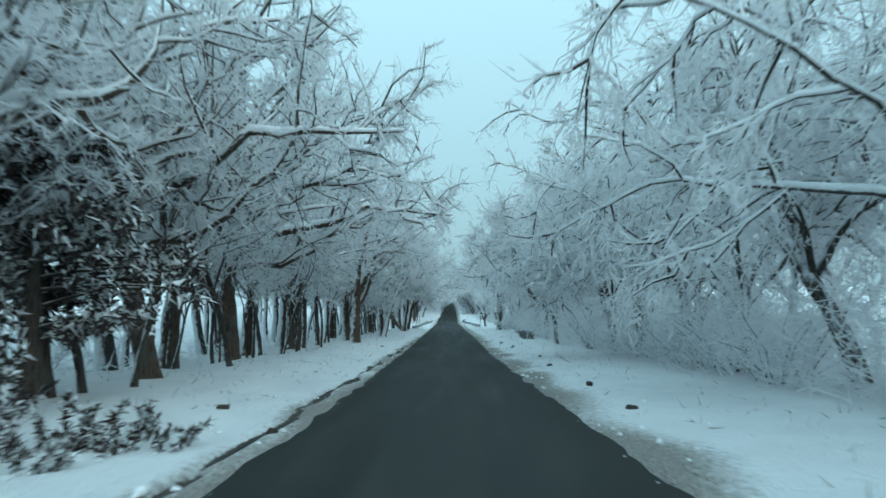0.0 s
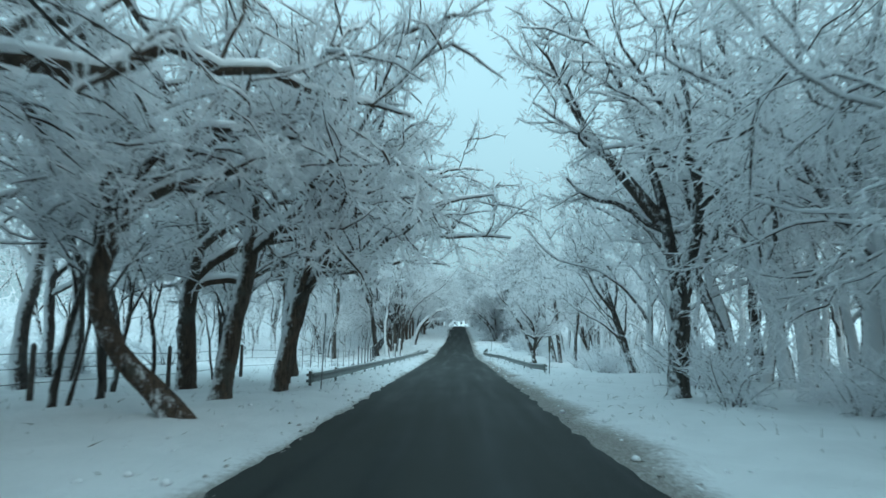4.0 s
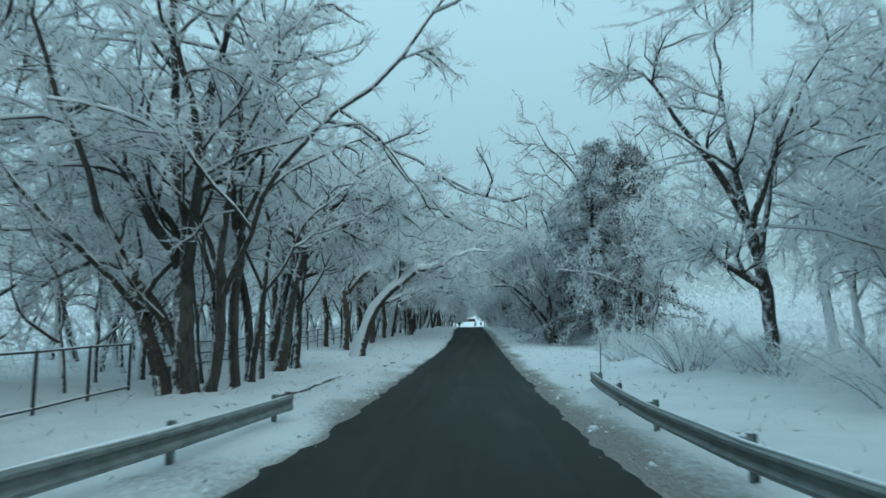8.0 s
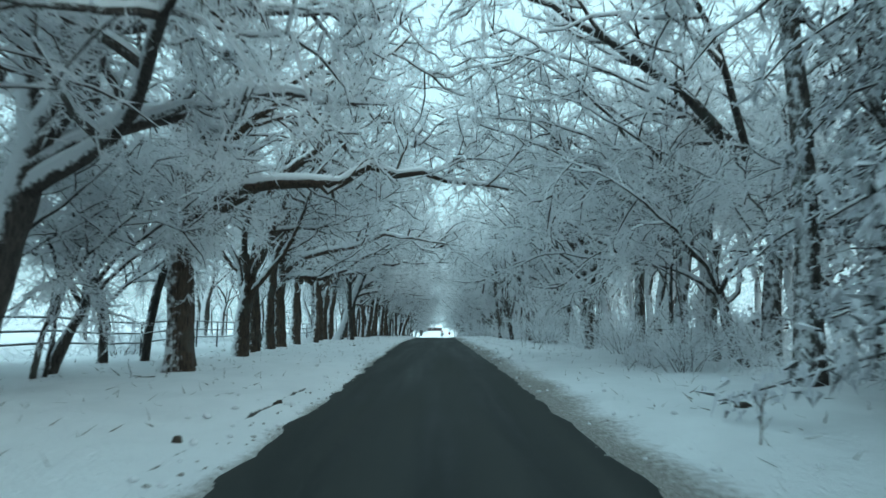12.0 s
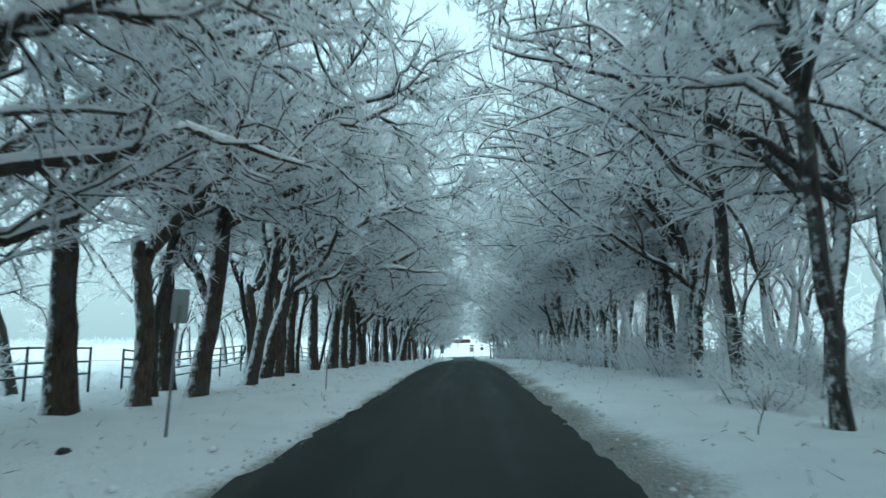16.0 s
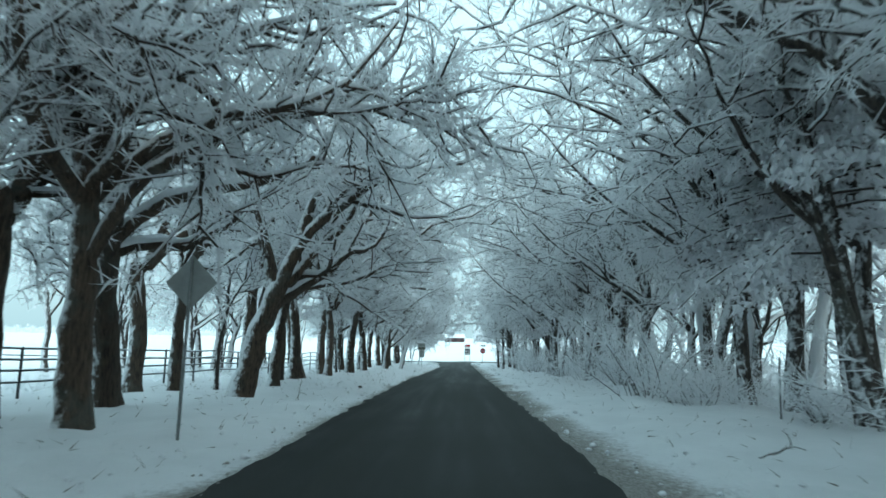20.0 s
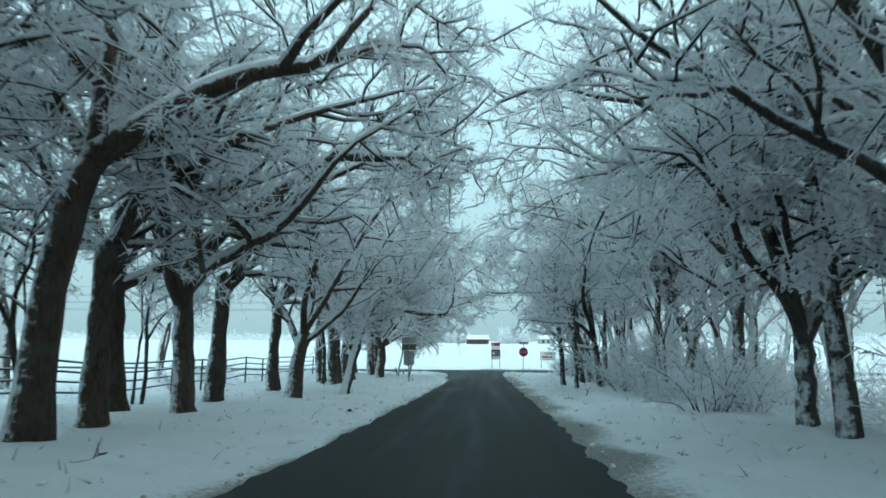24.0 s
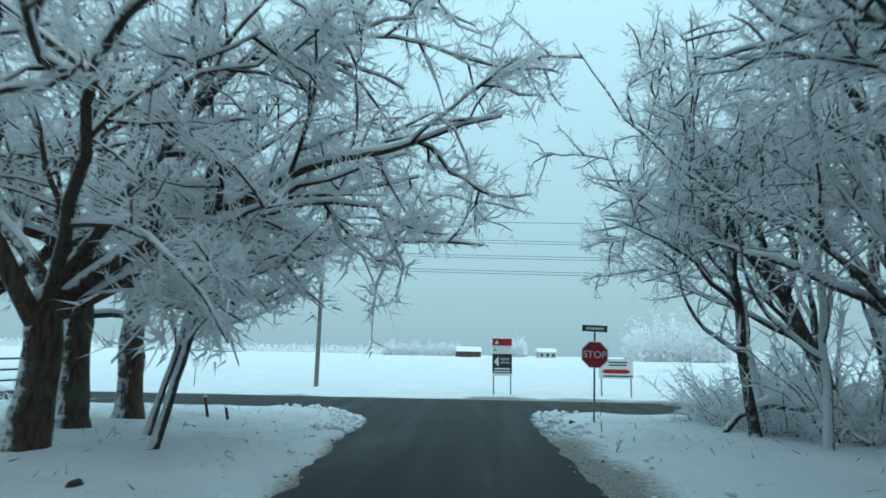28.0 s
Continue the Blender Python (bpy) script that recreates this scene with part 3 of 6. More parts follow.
    tp, td = np.array(tp), np.array(td)
    n = len(tp)
    d = td * 0.7 + rng.normal(size=(n, 3)) * 0.5
    d[:, 2] += 0.06 - droop * 0.8
    d /= np.linalg.norm(d, axis=1)[:, None] + 1e-9
    ln = rng.uniform(0.5, 1.3, n) * twig_len
    (crown.kinked if snowy else crown.slivers)(tp, d, ln * 1.15, rng.uniform(0.8, 1.3, n) * twig_r * 1.15, rng)
    # side shoots, several on each twig
    k = np.repeat(np.arange(n), fine)
    q = rng.uniform(0.05, 1.0, len(k))
    p = tp[k] + d[k] * (ln[k] * q)[:, None]
    dd = d[k] * 0.6 + rng.normal(size=(len(k), 3)) * 0.55
    dd[:, 2] -= droop * 0.5
    crown.slivers(p, dd, rng.uniform(0.14, 0.52, len(k)) * shoot, rng.uniform(0.7, 1.5, len(k)) * twig_r * 1.45, rng)
    part("crown", crown.mesh("crown", twig, False, wood, bark), root, "dense crown of fine rimed twigs")
    part("snow_load", snow.mesh("snow_load", M_SNOW, True), root, "snow lying along the limbs")["kind"] = "stuff"
    return root


def make_cedar(seed, name, label, needle, bark, height=10.0, width=3.6, first=0.12, count=70, droop=0.5, clump=60, spray=0.34, r=0.055):
    """An evergreen or ivied tree: trunk and a mass of hanging, snow-laden sprays with gaps."""
    rng = np.random.RandomState(seed)
    root = thing(name, label, "tree")
    geo = Geo()
    tpts = limb_path(rng, (0, 0, -0.25), (0.03, 0, 1), height * 0.97, 9, 0.04, 0)
    geo.tube(tpts, 0.24 * np.linspace(1.2, 0.12, 10), 8)
    part("trunk", geo.mesh("trunk", bark, True), root)
    sprays, limbs = Geo(), Geo()
    tp, td = [], []
    for i in range(count):
        t = first + (0.99 - first) * (i + rng.uniform(0, 1)) / count
        p, _ = at_path(tpts, t)
        a = i * 2.399 + rng.normal(0, 0.4)
        w = width * (1 - max(0, (t - 0.35) / 0.68)) ** 0.75 * rng.uniform(0.55, 1.15) + 0.4
        b = limb_path(rng, p, (math.cos(a), math.sin(a), 0.45 - 0.2 * t), w, 5, 0.10, -droop)
        limbs.tube(b, 0.05 * np.linspace(1, 0.3, 6), 4)
        for q in rng.uniform(0.2, 1.0, clump):
            pp, dd = at_path(b, q * 0.999)
            tp.append(pp + rng.normal(0, 0.16, 3))
            td.append(dd)
    part("limb", limbs.mesh("limb", bark, True), root)
    tp, td = np.array(tp), np.array(td)
    n = len(tp)
    d = td * 0.5 + rng.normal(size=(n, 3)) * 0.7
    d[:, 2] -= droop * 0.9
    sprays.spikes(tp, d, rng.uniform(0.5, 1.4, n) * spray, rng.uniform(0.6, 1.3, n) * r, rng)
    part("foliage", sprays.mesh("foliage", needle), root, "hanging sprays loaded with snow")
    return root


def make_shrub(seed, name, label, twig, bark, height=2.2, stems=16, width=1.1, twigs=40, twig_len=0.5, twig_r=0.02):
    rng = np.random.RandomState(seed)
    root = thing(name, label, "shrub")
    st, tw = Geo(), Geo()
    tp, td = [], []
    for i in range(stems):
        a = rng.uniform(0, 6.28)
        p = np.array([math.cos(a), math.sin(a), 0]) * rng.uniform(0, 0.5 * width) - [0, 0, 0.12]
        d = np.array([math.cos(a) * rng.uniform(0.1, 1.0), math.sin(a) * rng.uniform(0.1, 1.0), 1])
        b = limb_path(rng, p, d, height * rng.uniform(0.6, 1.15), 5, 0.16, -0.35)
        st.tube(b, 0.022 * np.linspace(1, 0.35, 6), 3)
        for q in rng.uniform(0.15, 1.0, twigs):
            pp, dd = at_path(b, q * 0.999)
            tp.append(pp)
            td.append(dd)
    part("stem", st.mesh("stem", bark, True), root)
    tp, td = np.array(tp), np.array(td)
    n = len(tp)
    d = td * 0.5 + rng.normal(size=(n, 3)) * 0.6
    tw.slivers(tp, d, rng.uniform(0.4, 1.3, n) * twig_len, rng.uniform(0.8, 1.6, n) * twig_r, rng)
    part("crown", tw.mesh("crown", twig), root, "tangle of rimed twigs")
    return root


def clearing(x, y):
    """The open ground right of the road between the creek and the cedars."""
    return 136 < y < 215 and 0.30 * (y - 126) < x < 0.56 * (y - 126)


def put(template, x, y, turn=0.0, size=1.0, tall=1.0, tilt=(0.0, 0.0), sink=0.0, group=""):
    """A copy of a template tree on the ground, leaning by tilt degrees towards +x and +y."""
    z = float(ground_z(x, y)) - sink
    m = pose(x, y, z) @ pose(0, 0, 0, -tilt[1], tilt[0], 0) @ pose(0, 0, 0, 0, 0, turn) @ Matrix.Diagonal((size, size, size * tall, 1))
    ob = copy_thing(template, m)
    if group:
        tagged(ob, group=group)
    return ob


OAK = "bare oak with dark trunk, arching limbs and rimed twigs under snow"
OAKS = [make_tree(10 + i, "oak_tree", OAK, M_BARK, M_TWIG, height=h, fork=f, girth=g, lean=ln, limbs=nl, spread=sp, bias=bi, straight=0.4, secondary=8, twigs=7, fine=5, twig_r=0.0155)
        for i, (h, f, g, ln, nl, sp, bi) in enumerate([
            (17.0, 4.6, 0.38, 0.03, 5, 0.85, 0.5), (16.0, 4.4, 0.36, 0.06, 5, 0.9, 0.55), (18.0, 5.4, 0.40, 0.00, 5, 0.8, 0.4),
            (15.5, 4.2, 0.34, 0.09, 4, 0.95, 0.55), (17.0, 5.0, 0.36, -0.04, 5, 0.85, 0.55), (17.5, 6.0, 0.34, 0.03, 4, 0.75, 0.5), (16.0, 3.8, 0.36, 0.04, 5, 0.85, 0.5)])]
WHITE_OAK = make_tree(31, "oak_tree", "leaning oak plastered white with wind-packed snow", M_BARK_WHITE, M_TWIG, height=13, fork=7.0, girth=0.38,
                      lean=0.48, limbs=5, spread=0.9, bias=0.5, paths=([(3.4, 0, 6.6), (5.0, 0.3, 8.2), (6.4, 0.2, 8.4), (9.0, 0.4, 9.4)], [(2.0, 0, 4.4), (3.6, 0.5, 5.4), (6.2, 0.7, 5.6)]))
TALL = "tall slim bare tree with dark trunk and frosted upright crown"
TALLS = [make_tree(50 + i, "slim_tree", TALL, M_BARK_COLD, M_TWIG, height=h, fork=f, girth=g, lean=ln, limbs=nl, spread=sp, bias=bi, secondary=6, straight=0.8, twigs=6, fine=5, twig_r=0.0155)
         for i, (h, f, g, ln, nl, sp, bi) in enumerate([
             (15.0, 6.0, 0.22, 0.06, 4, 0.6, 0.3), (16.0, 4.5, 0.25, -0.06, 4, 0.55, 0.1), (14.0, 7.0, 0.19, 0.10, 4, 0.6, 0.3), (14.0, 3.4, 0.23, 0.07, 5, 0.7, 0.4)])]
WEEPER = [make_tree(70 + i, "drooping_tree", "frosted tree with drooping snow-laden branches", M_BARK_COLD, M_TWIG_PALE, height=h, fork=2.5, girth=0.20, lean=0.08, limbs=5,
                    spread=0.7, bias=0.05, secondary=8, tertiary=4, twigs=8, fine=5, droop=0.38, twig_len=0.8, twig_r=0.017, clear=False, limb_r=0.9, shoot=0.8) for i, h in enumerate((12.0, 14.0, 10.0))]
ARCH_LEFT = make_tree(92, "arching_oak", "oak with one long crooked limb arching over the road", M_BARK, M_TWIG, height=11, fork=3.2, girth=0.28, lean=0.16, limbs=4, spread=0.8, bias=-0.2,
                      paths=([(0.5, 0, 2.8), (1.2, 0, 3.9), (2.1, 0, 4.5), (3.9, 0.1, 5.1), (4.3, 0.1, 5.7), (5.9, 0.2, 6.4), (7.0, 0.2, 6.5)],))
TWIN = make_tree(93, "twin_trunk_tree", "stout dark tree forking into two upright trunks", M_BARK_COLD, M_TWIG, height=16, fork=4.0, girth=0.40, limbs=6, spread=0.7, bias=-0.2, limb_r=1.2,
                 trunk_way=[(0, 0, -0.25), (0.1, 0, 2.0), (0.2, 0, 4.0)],
                 paths=([(0.1, 0, 3.9), (-0.5, 0, 7.6), (-1.6, 0, 11.2), (-3.6, 0, 14.6)], [(0.3, 0, 3.9), (0.9, 0, 6.5), (1.1, 0, 9.0), (-0.3, 0, 11.0), (-2.0, 0, 13.3), (-2.4, 0, 15.1)],
                        [(-0.5, 0, 6.5), (-2.9, 0.4, 9.8), (-4.0, 0.5, 11.6), (-4.9, 0.5, 13.7)], [(1.1, 0, 8.7), (2.5, -0.3, 10.5), (2.0, -0.3, 12.8), (1.6, 0, 15.1)]))
CURVED = make_tree(105, "curved_oak", "oak with a snaking trunk curving out over the verge", M_BARK, M_TWIG, height=9, fork=4.2, girth=0.25, limbs=5, spread=0.8, bias=0.3, clear=False, droop=0.12, limb_r=1.1,
                   trunk_way=[(0, 0, -0.25), (-0.8, 0, 0.7), (-1.5, 0, 1.2), (-2.0, 0, 2.2), (-2.1, 0, 3.0), (-1.6, 0, 4.2)],
                   paths=([(-1.6, 0, 4.1), (-1.2, 0, 4.5), (-0.1, 0, 4.9), (0.8, 0.1, 5.2), (2.3, 0.2, 4.9), (3.6, 0.2, 4.2)], [(-1.6, 0, 4.2), (-1.0, -0.1, 5.5), (0.3, -0.2, 5.9), (1.8, -0.3, 5.7), (3.0, -0.3, 5.6), (4.0, -0.3, 5.0)],
                          [(-1.6, 0, 4.2), (-1.8, 0.2, 5.0), (-2.5, 0.3, 5.9), (-3.2, 0.4, 7.3)], [(-1.6, 0, 4.2), (-0.6, 0.3, 5.3), (0.8, 0.5, 6.3), (1.9, 0.6, 7.3), (3.4, 0.6, 7.7)]))
SLANT_OAK = make_tree(106, "slanting_oak", "stout slanting oak with snow packed along its upper side", M_BARK_FROST, M_TWIG, height=15, fork=5.8, girth=0.42, limbs=6, spread=0.8, bias=0.4, limb_r=1.35,
                      trunk_way=[(0, 0, -0.25), (0.5, 0, 2.4), (1.3, 0, 5.8)], paths=([(1.3, 0, 5.7), (2.9, 0, 8.7), (4.6, 0.2, 13.2)], [(2.6, 0, 8.2), (5.3, 0.3, 8.7), (7.8, 0.3, 8.6)], [(1.2, 0, 5.4), (0.6, 0, 7.8), (0.4, 0.4, 12)]))
ARCH_RIGHT = make_tree(107, "slim_tree", "slim dark tree with a level limb reaching across the road", M_BARK_COLD, M_TWIG, height=14, fork=8, girth=0.18, limbs=5, spread=0.6, bias=-0.3, limb_r=1.3,
                       trunk_way=[(1.0, 0, -0.25), (0.6, 0, 1.8), (0.1, 0, 5.8), (0.1, 0, 8.0)], paths=([(0.1, 0, 7.9), (-1.4, 0, 9.2), (-1.9, 0, 11.0), (-3.6, 0.2, 12.6)], [(-1.3, 0, 9.1), (-3.8, 0.2, 9.9), (-6.3, 0.1, 9.7), (-8.7, 0.1, 9.9)], [(0.1, 0, 7.9), (0.7, 0, 10), (0.6, 0, 14)]))
BOW_TWO = make_tree(108, "arching_oak", "oak whose limb steps out and up over the road", M_BARK, M_TWIG, height=14, fork=3.7, girth=0.32, limbs=5, spread=0.8, bias=0.3, limb_r=1.4,
                    trunk_way=[(0, 0, -0.25), (-0.2, 0, 1.8), (-0.4, 0, 3.7)], paths=([(-0.4, 0, 3.6), (1.4, 0, 7.6), (4.0, 0.2, 8.6), (5.7, 0.2, 10.6), (7.6, 0.2, 11.6)], [(-0.4, 0, 3.6), (-1.0, 0, 7), (-0.6, 0, 12)]))
CROOK_OAK = make_tree(109, "arching_oak", "oak with a stout crooked limb held high over the road", M_BARK, M_TWIG, height=14, fork=6.2, girth=0.34, limbs=5, spread=0.8, bias=0.2, limb_r=1.45,
                      trunk_way=[(0, 0, -0.25), (0.1, 0, 3.0), (0.5, 0, 5.5), (1.0, 0, 6.3)], paths=([(0.9, 0, 6.1), (2.3, 0, 7.1), (3.7, 0, 7.8), (4.8, 0.1, 8.2), (6.0, 0.1, 8.0), (6.8, 0.1, 9.3), (7.6, 0.2, 11.0)], [(0.9, 0, 6.1), (-0.4, 0.3, 7.3), (-1.8, 0.5, 8.0)], [(0.8, 0, 6.1), (1.0, 0, 9.0), (0.6, 0, 13.0)]))
BOW_THREE = make_tree(113, "arching_oak", "oak with a long limb sweeping up across the road", M_BARK, M_TWIG, height=14, fork=4.0, girth=0.31, limbs=6, spread=0.8, bias=0.2, limb_r=1.45,
                      trunk_way=[(0, 0, -0.25), (-0.15, 0, 2.0), (-0.3, 0, 4.0)], paths=([(-0.3, 0, 3.9), (0.7, 0, 5.5), (2.3, 0, 6.7), (4.6, 0.2, 8.2), (6.4, 0.2, 9.8), (7.8, 0.2, 11.1)], [(4.5, 0.2, 8.1), (5.3, 0, 8.0), (6.8, -0.2, 7.8), (8.7, -0.3, 7.4)], [(-0.3, 0, 3.9), (-2.1, 0, 7.3), (-3.0, 0, 9.2)]))
FORK_RIGHT = make_tree(114, "forked_tree", "low-forking dark tree with limbs arching over the road", M_BARK_COLD, M_TWIG, height=12, fork=2.3, girth=0.25, limbs=6, spread=0.7, bias=-0.3, limb_r=1.35, clear=False,
                       trunk_way=[(0, 0, -0.25), (0.05, 0, 1.0), (0.1, 0, 2.3)], paths=([(0.1, 0, 2.2), (-0.5, 0, 4.9), (-1.4, 0, 7.1), (-2.8, 0, 8.5), (-4.1, 0.1, 9.0), (-7.0, 0.2, 9.6), (-8.0, 0.2, 9.0)], [(0.1, 0, 2.2), (0.9, 0, 4.1), (1.6, 0, 5.4), (2.2, 0, 9.0)], [(-1.4, 0, 7.0), (-2.4, 0.2, 7.2), (-4.0, 0.3, 6.9), (-5.4, 0.3, 7.2)]))
WHITE_ARCH = make_tree(115, "slanting_oak", "slanting oak thickly plastered with snow, its limbs spread over the road", M_BARK_WHITE, M_TWIG, height=9, fork=6, girth=0.36, limbs=6, spread=0.8, bias=0.4, limb_r=1.0, clear=False,
                       trunk_way=[(-0.5, 0, -0.25), (-0.2, 0, 1.0), (0.0, 0, 1.7), (0.3, 0, 2.6), (1.0, 0, 3.8), (2.2, 0, 4.8), (3.6, 0, 5.9)],
                       paths=([(3.5, 0, 5.8), (4.5, 0.1, 5.8), (5.5, 0.2, 5.1), (6.5, 0.2, 5.3), (7.5, 0.1, 5.5), (8.3, 0.1, 5.5)], [(3.5, 0, 5.8), (5.2, -0.1, 5.9), (5.8, -0.2, 6.5), (7.1, -0.3, 6.9), (8.0, -0.2, 6.9), (9.0, -0.1, 6.8)],
                              [(0.9, 0, 3.5), (2.1, 0.3, 3.8), (3.2, 0.5, 4.5), (3.6, 0.6, 4.4), (5.3, 0.7, 4.3), (7.0, 0.8, 4.3)], [(2.2, 0, 4.8), (2.4, -0.3, 6.5), (2.2, -0.5, 9.0)]))
VEE_TREE = make_tree(116, "forked_tree", "dark tree forking low into a slender V beside the guardrail", M_BARK_COLD, M_TWIG, height=9, fork=1.2, girth=0.2, limbs=4, spread=0.5, bias=-0.1, limb_r=1.5, clear=False,
                     trunk_way=[(0, 0, -0.5), (-0.1, 0, 0.4), (-0.2, 0, 1.2)], paths=([(-0.2, 0, 1.1), (0.1, 0, 2.4), (0.3, 0, 3.9), (0.4, 0, 6.5)], [(-0.2, 0, 1.1), (-0.8, 0, 2.4), (-1.3, 0, 3.6), (-2.1, 0, 4.7), (-2.9, 0, 5.7), (-4.2, 0.2, 7.6)]))
FIELD_OAK = make_tree(117, "forked_tree", "tall bare tree with a broken limb beyond the fence", M_BARK_COLD, M_TWIG, height=13, fork=7.4, girth=0.26, limbs=5, spread=0.6, bias=0.0, limb_r=1.2,
                      trunk_way=[(0, 0, -0.4), (-0.1, 0, 3.6), (0.3, 0, 5.3), (0.2, 0, 7.4)], paths=([(0.2, 0, 7.3), (0.8, 0, 8.6), (2.1, 0, 10.2)], [(0.2, 0, 7.3), (-0.5, 0, 9.1), (-1.1, 0, 10.6), (-1.6, 0, 13)], [(0.9, 0, 8.6), (1.2, 0, 11), (1.0, 0, 13.5)]))
RISE_OAK = make_tree(118, "arching_oak", "stout slanting oak whose limb climbs out over the road", M_BARK, M_TWIG, height=12, fork=3.8, girth=0.36, limbs=6, spread=0.8, bias=0.3, limb_r=1.2,
                     trunk_way=[(0, 0, -0.25), (0.5, 0, 2.3), (1.1, 0, 3.8)], paths=([(1.1, 0, 3.7), (1.9, 0, 5.7), (3.1, 0, 6.5), (4.1, 0.1, 7.3), (4.6, 0.1, 7.9), (6.2, 0.2, 7.8), (8.0, 0.2, 8.6)], [(1.8, 0, 5.5), (2.1, 0.3, 7.1), (3.1, 0.4, 7.9), (3.6, 0.5, 10)], [(1.0, 0, 3.6), (0.2, 0, 6.5), (-0.2, 0, 11)]))
WAVE_OAK = make_tree(119, "arching_oak", "pale oak with two long wavering limbs over the road", M_BARK, M_TWIG, height=12, fork=4.8, girth=0.24, limbs=6, spread=0.8, bias=0.3, limb_r=1.25, clear=False,
                     trunk_way=[(0, 0, -0.25), (0.2, 0, 2.5), (0.5, 0, 4.8)], paths=([(0.5, 0, 4.6), (1.3, 0, 5.3), (3.0, 0, 5.4), (3.9, 0, 7.7), (4.9, 0.1, 8.9), (6.2, 0.2, 9.4), (7.9, 0.2, 9.8)], [(0.5, 0, 4.2), (1.9, -0.2, 4.6), (3.4, -0.3, 4.6), (5.0, -0.4, 5.4), (6.3, -0.4, 6.8), (7.1, -0.3, 7.5), (8.4, -0.2, 7.5), (10.4, 0, 8.7)]))
LEAN_OAK = make_tree(120, "slanting_oak", "slanting oak white with snow on its weather side", M_BARK_WHITE, M_TWIG, height=11, fork=4.5, girth=0.2, limbs=6, spread=0.8, bias=0.3, limb_r=1.3,
                     trunk_way=[(0, 0, -0.25), (0.6, 0, 2.5), (1.4, 0, 4.5)], paths=([(1.4, 0, 4.4), (2.4, 0, 6.0), (3.1, 0, 7.4), (3.6, 0.2, 9.5)], [(0.7, 0, 3.3), (-0.2, 0, 3.5), (-1.2, 0, 3.5)], [(0.7, 0, 3.4), (1.6, 0, 3.6), (2.4, 0.1, 3.8), (3.2, 0.1, 4.4)], [(1.4, 0, 4.4), (0.8, 0, 5.5), (0.2, 0, 7.5)]))
BEND_OAK = make_tree(121, "slanting_oak", "dark stout oak bending towards the road above its fork", M_BARK, M_TWIG, height=12, fork=3.7, girth=0.34, limbs=6, spread=0.8, bias=0.4, limb_r=1.2,
                     trunk_way=[(0, 0, -0.25), (0.05, 0, 1.8), (0.1, 0, 3.7)], paths=([(0.1, 0, 3.6), (1.3, 0, 6.2), (1.7, 0, 7.7), (2.1, 0, 8.5), (2.9, 0.2, 10.2)], [(1.6, 0, 7.3), (3.8, 0.2, 8.5), (5.2, 0.3, 9.1)], [(1.2, 0, 6.1), (1.6, -0.2, 6.9), (2.8, -0.3, 7.1), (4.4, -0.3, 6.8)]))
HOOK_OAK = make_tree(123, "curved_oak", "dark oak whose top hooks over towards the road", M_BARK_COLD, M_TWIG, height=11, fork=6.5, girth=0.3, limbs=5, spread=0.8, bias=0.3, limb_r=1.2,
                     trunk_way=[(0, 0, -0.25), (-0.5, 0, 2.0), (-0.6, 0, 3.8), (0.2, 0, 6.5)], paths=([(0.2, 0, 6.4), (1.9, 0, 7.8), (2.7, 0, 7.6), (3.8, 0.2, 7.0)], [(-0.4, 0, 4.4), (-1.2, 0, 7), (-1.2, 0, 11)]))
CROOK_RIGHT = make_tree(124, "crooked_tree", "crooked dark tree that steps out towards the road", M_BARK_COLD, M_TWIG_PALE, height=12, fork=5.6, girth=0.15, limbs=5, spread=0.7, bias=-0.3, limb_r=1.2, clear=False,
                        trunk_way=[(0, 0, -0.25), (-0.2, 0, 2.3), (-1.6, 0, 3.4), (-2.5, 0, 4.5), (-2.7, 0, 5.6)], paths=([(-2.7, 0, 5.5), (-3.5, 0, 7.3), (-3.8, 0, 8.3), (-4.3, 0, 10.5)], [(-2.7, 0, 5.5), (-1.8, 0.3, 7.5), (-1.2, 0.5, 10)]))
OVER_WAYS = ([(0.2, 0, 4.8), (1.8, 0.3, 6.6), (4.2, 0.6, 8.0), (6.8, 0.4, 9.0), (9.8, 0.2, 9.6)], [(0.2, 0, 5.0), (1.2, -0.4, 7.6), (3.2, -1.0, 9.6), (6.2, -1.6, 11.2), (9.2, -1.5, 12.0)], [(0.2, 0, 4.6), (1.2, 0.8, 6.2), (3.0, 2.2, 7.8), (5.6, 3.0, 8.8)])
OVER_OAKS = [make_tree(180 + i, "oak_tree", "oak with spreading limbs that close over the road", M_BARK, M_TWIG, height=14, fork=5.0, girth=0.32, lean=0.03, limbs=5, spread=0.8, bias=0.4, limb_r=1.1, secondary=10, tertiary=4, twigs=7, fine=5, twig_r=0.016,
                       paths=[[(x * k, y * f, z * h) for x, y, z in way] for way in OVER_WAYS]) for i, (k, f, h) in enumerate(((1.0, 1.0, 1.0), (0.92, -1.0, 1.06)))]
OVER_SLIMS = [make_tree(184 + i, "slim_tree", "slim dark tree arching its frosted crown over the road", M_BARK_COLD, M_TWIG, height=14, fork=5.0, girth=0.20, lean=0.03, limbs=5, spread=0.7, bias=0.4, limb_r=1.2, secondary=9, tertiary=4, twigs=6, fine=5, twig_r=0.016,
                        paths=[[(x * k, y * f, z * h) for x, y, z in way] for way in OVER_WAYS]) for i, (k, f, h) in enumerate(((0.9, 1.0, 1.1), (0.85, -1.0, 1.0)))]
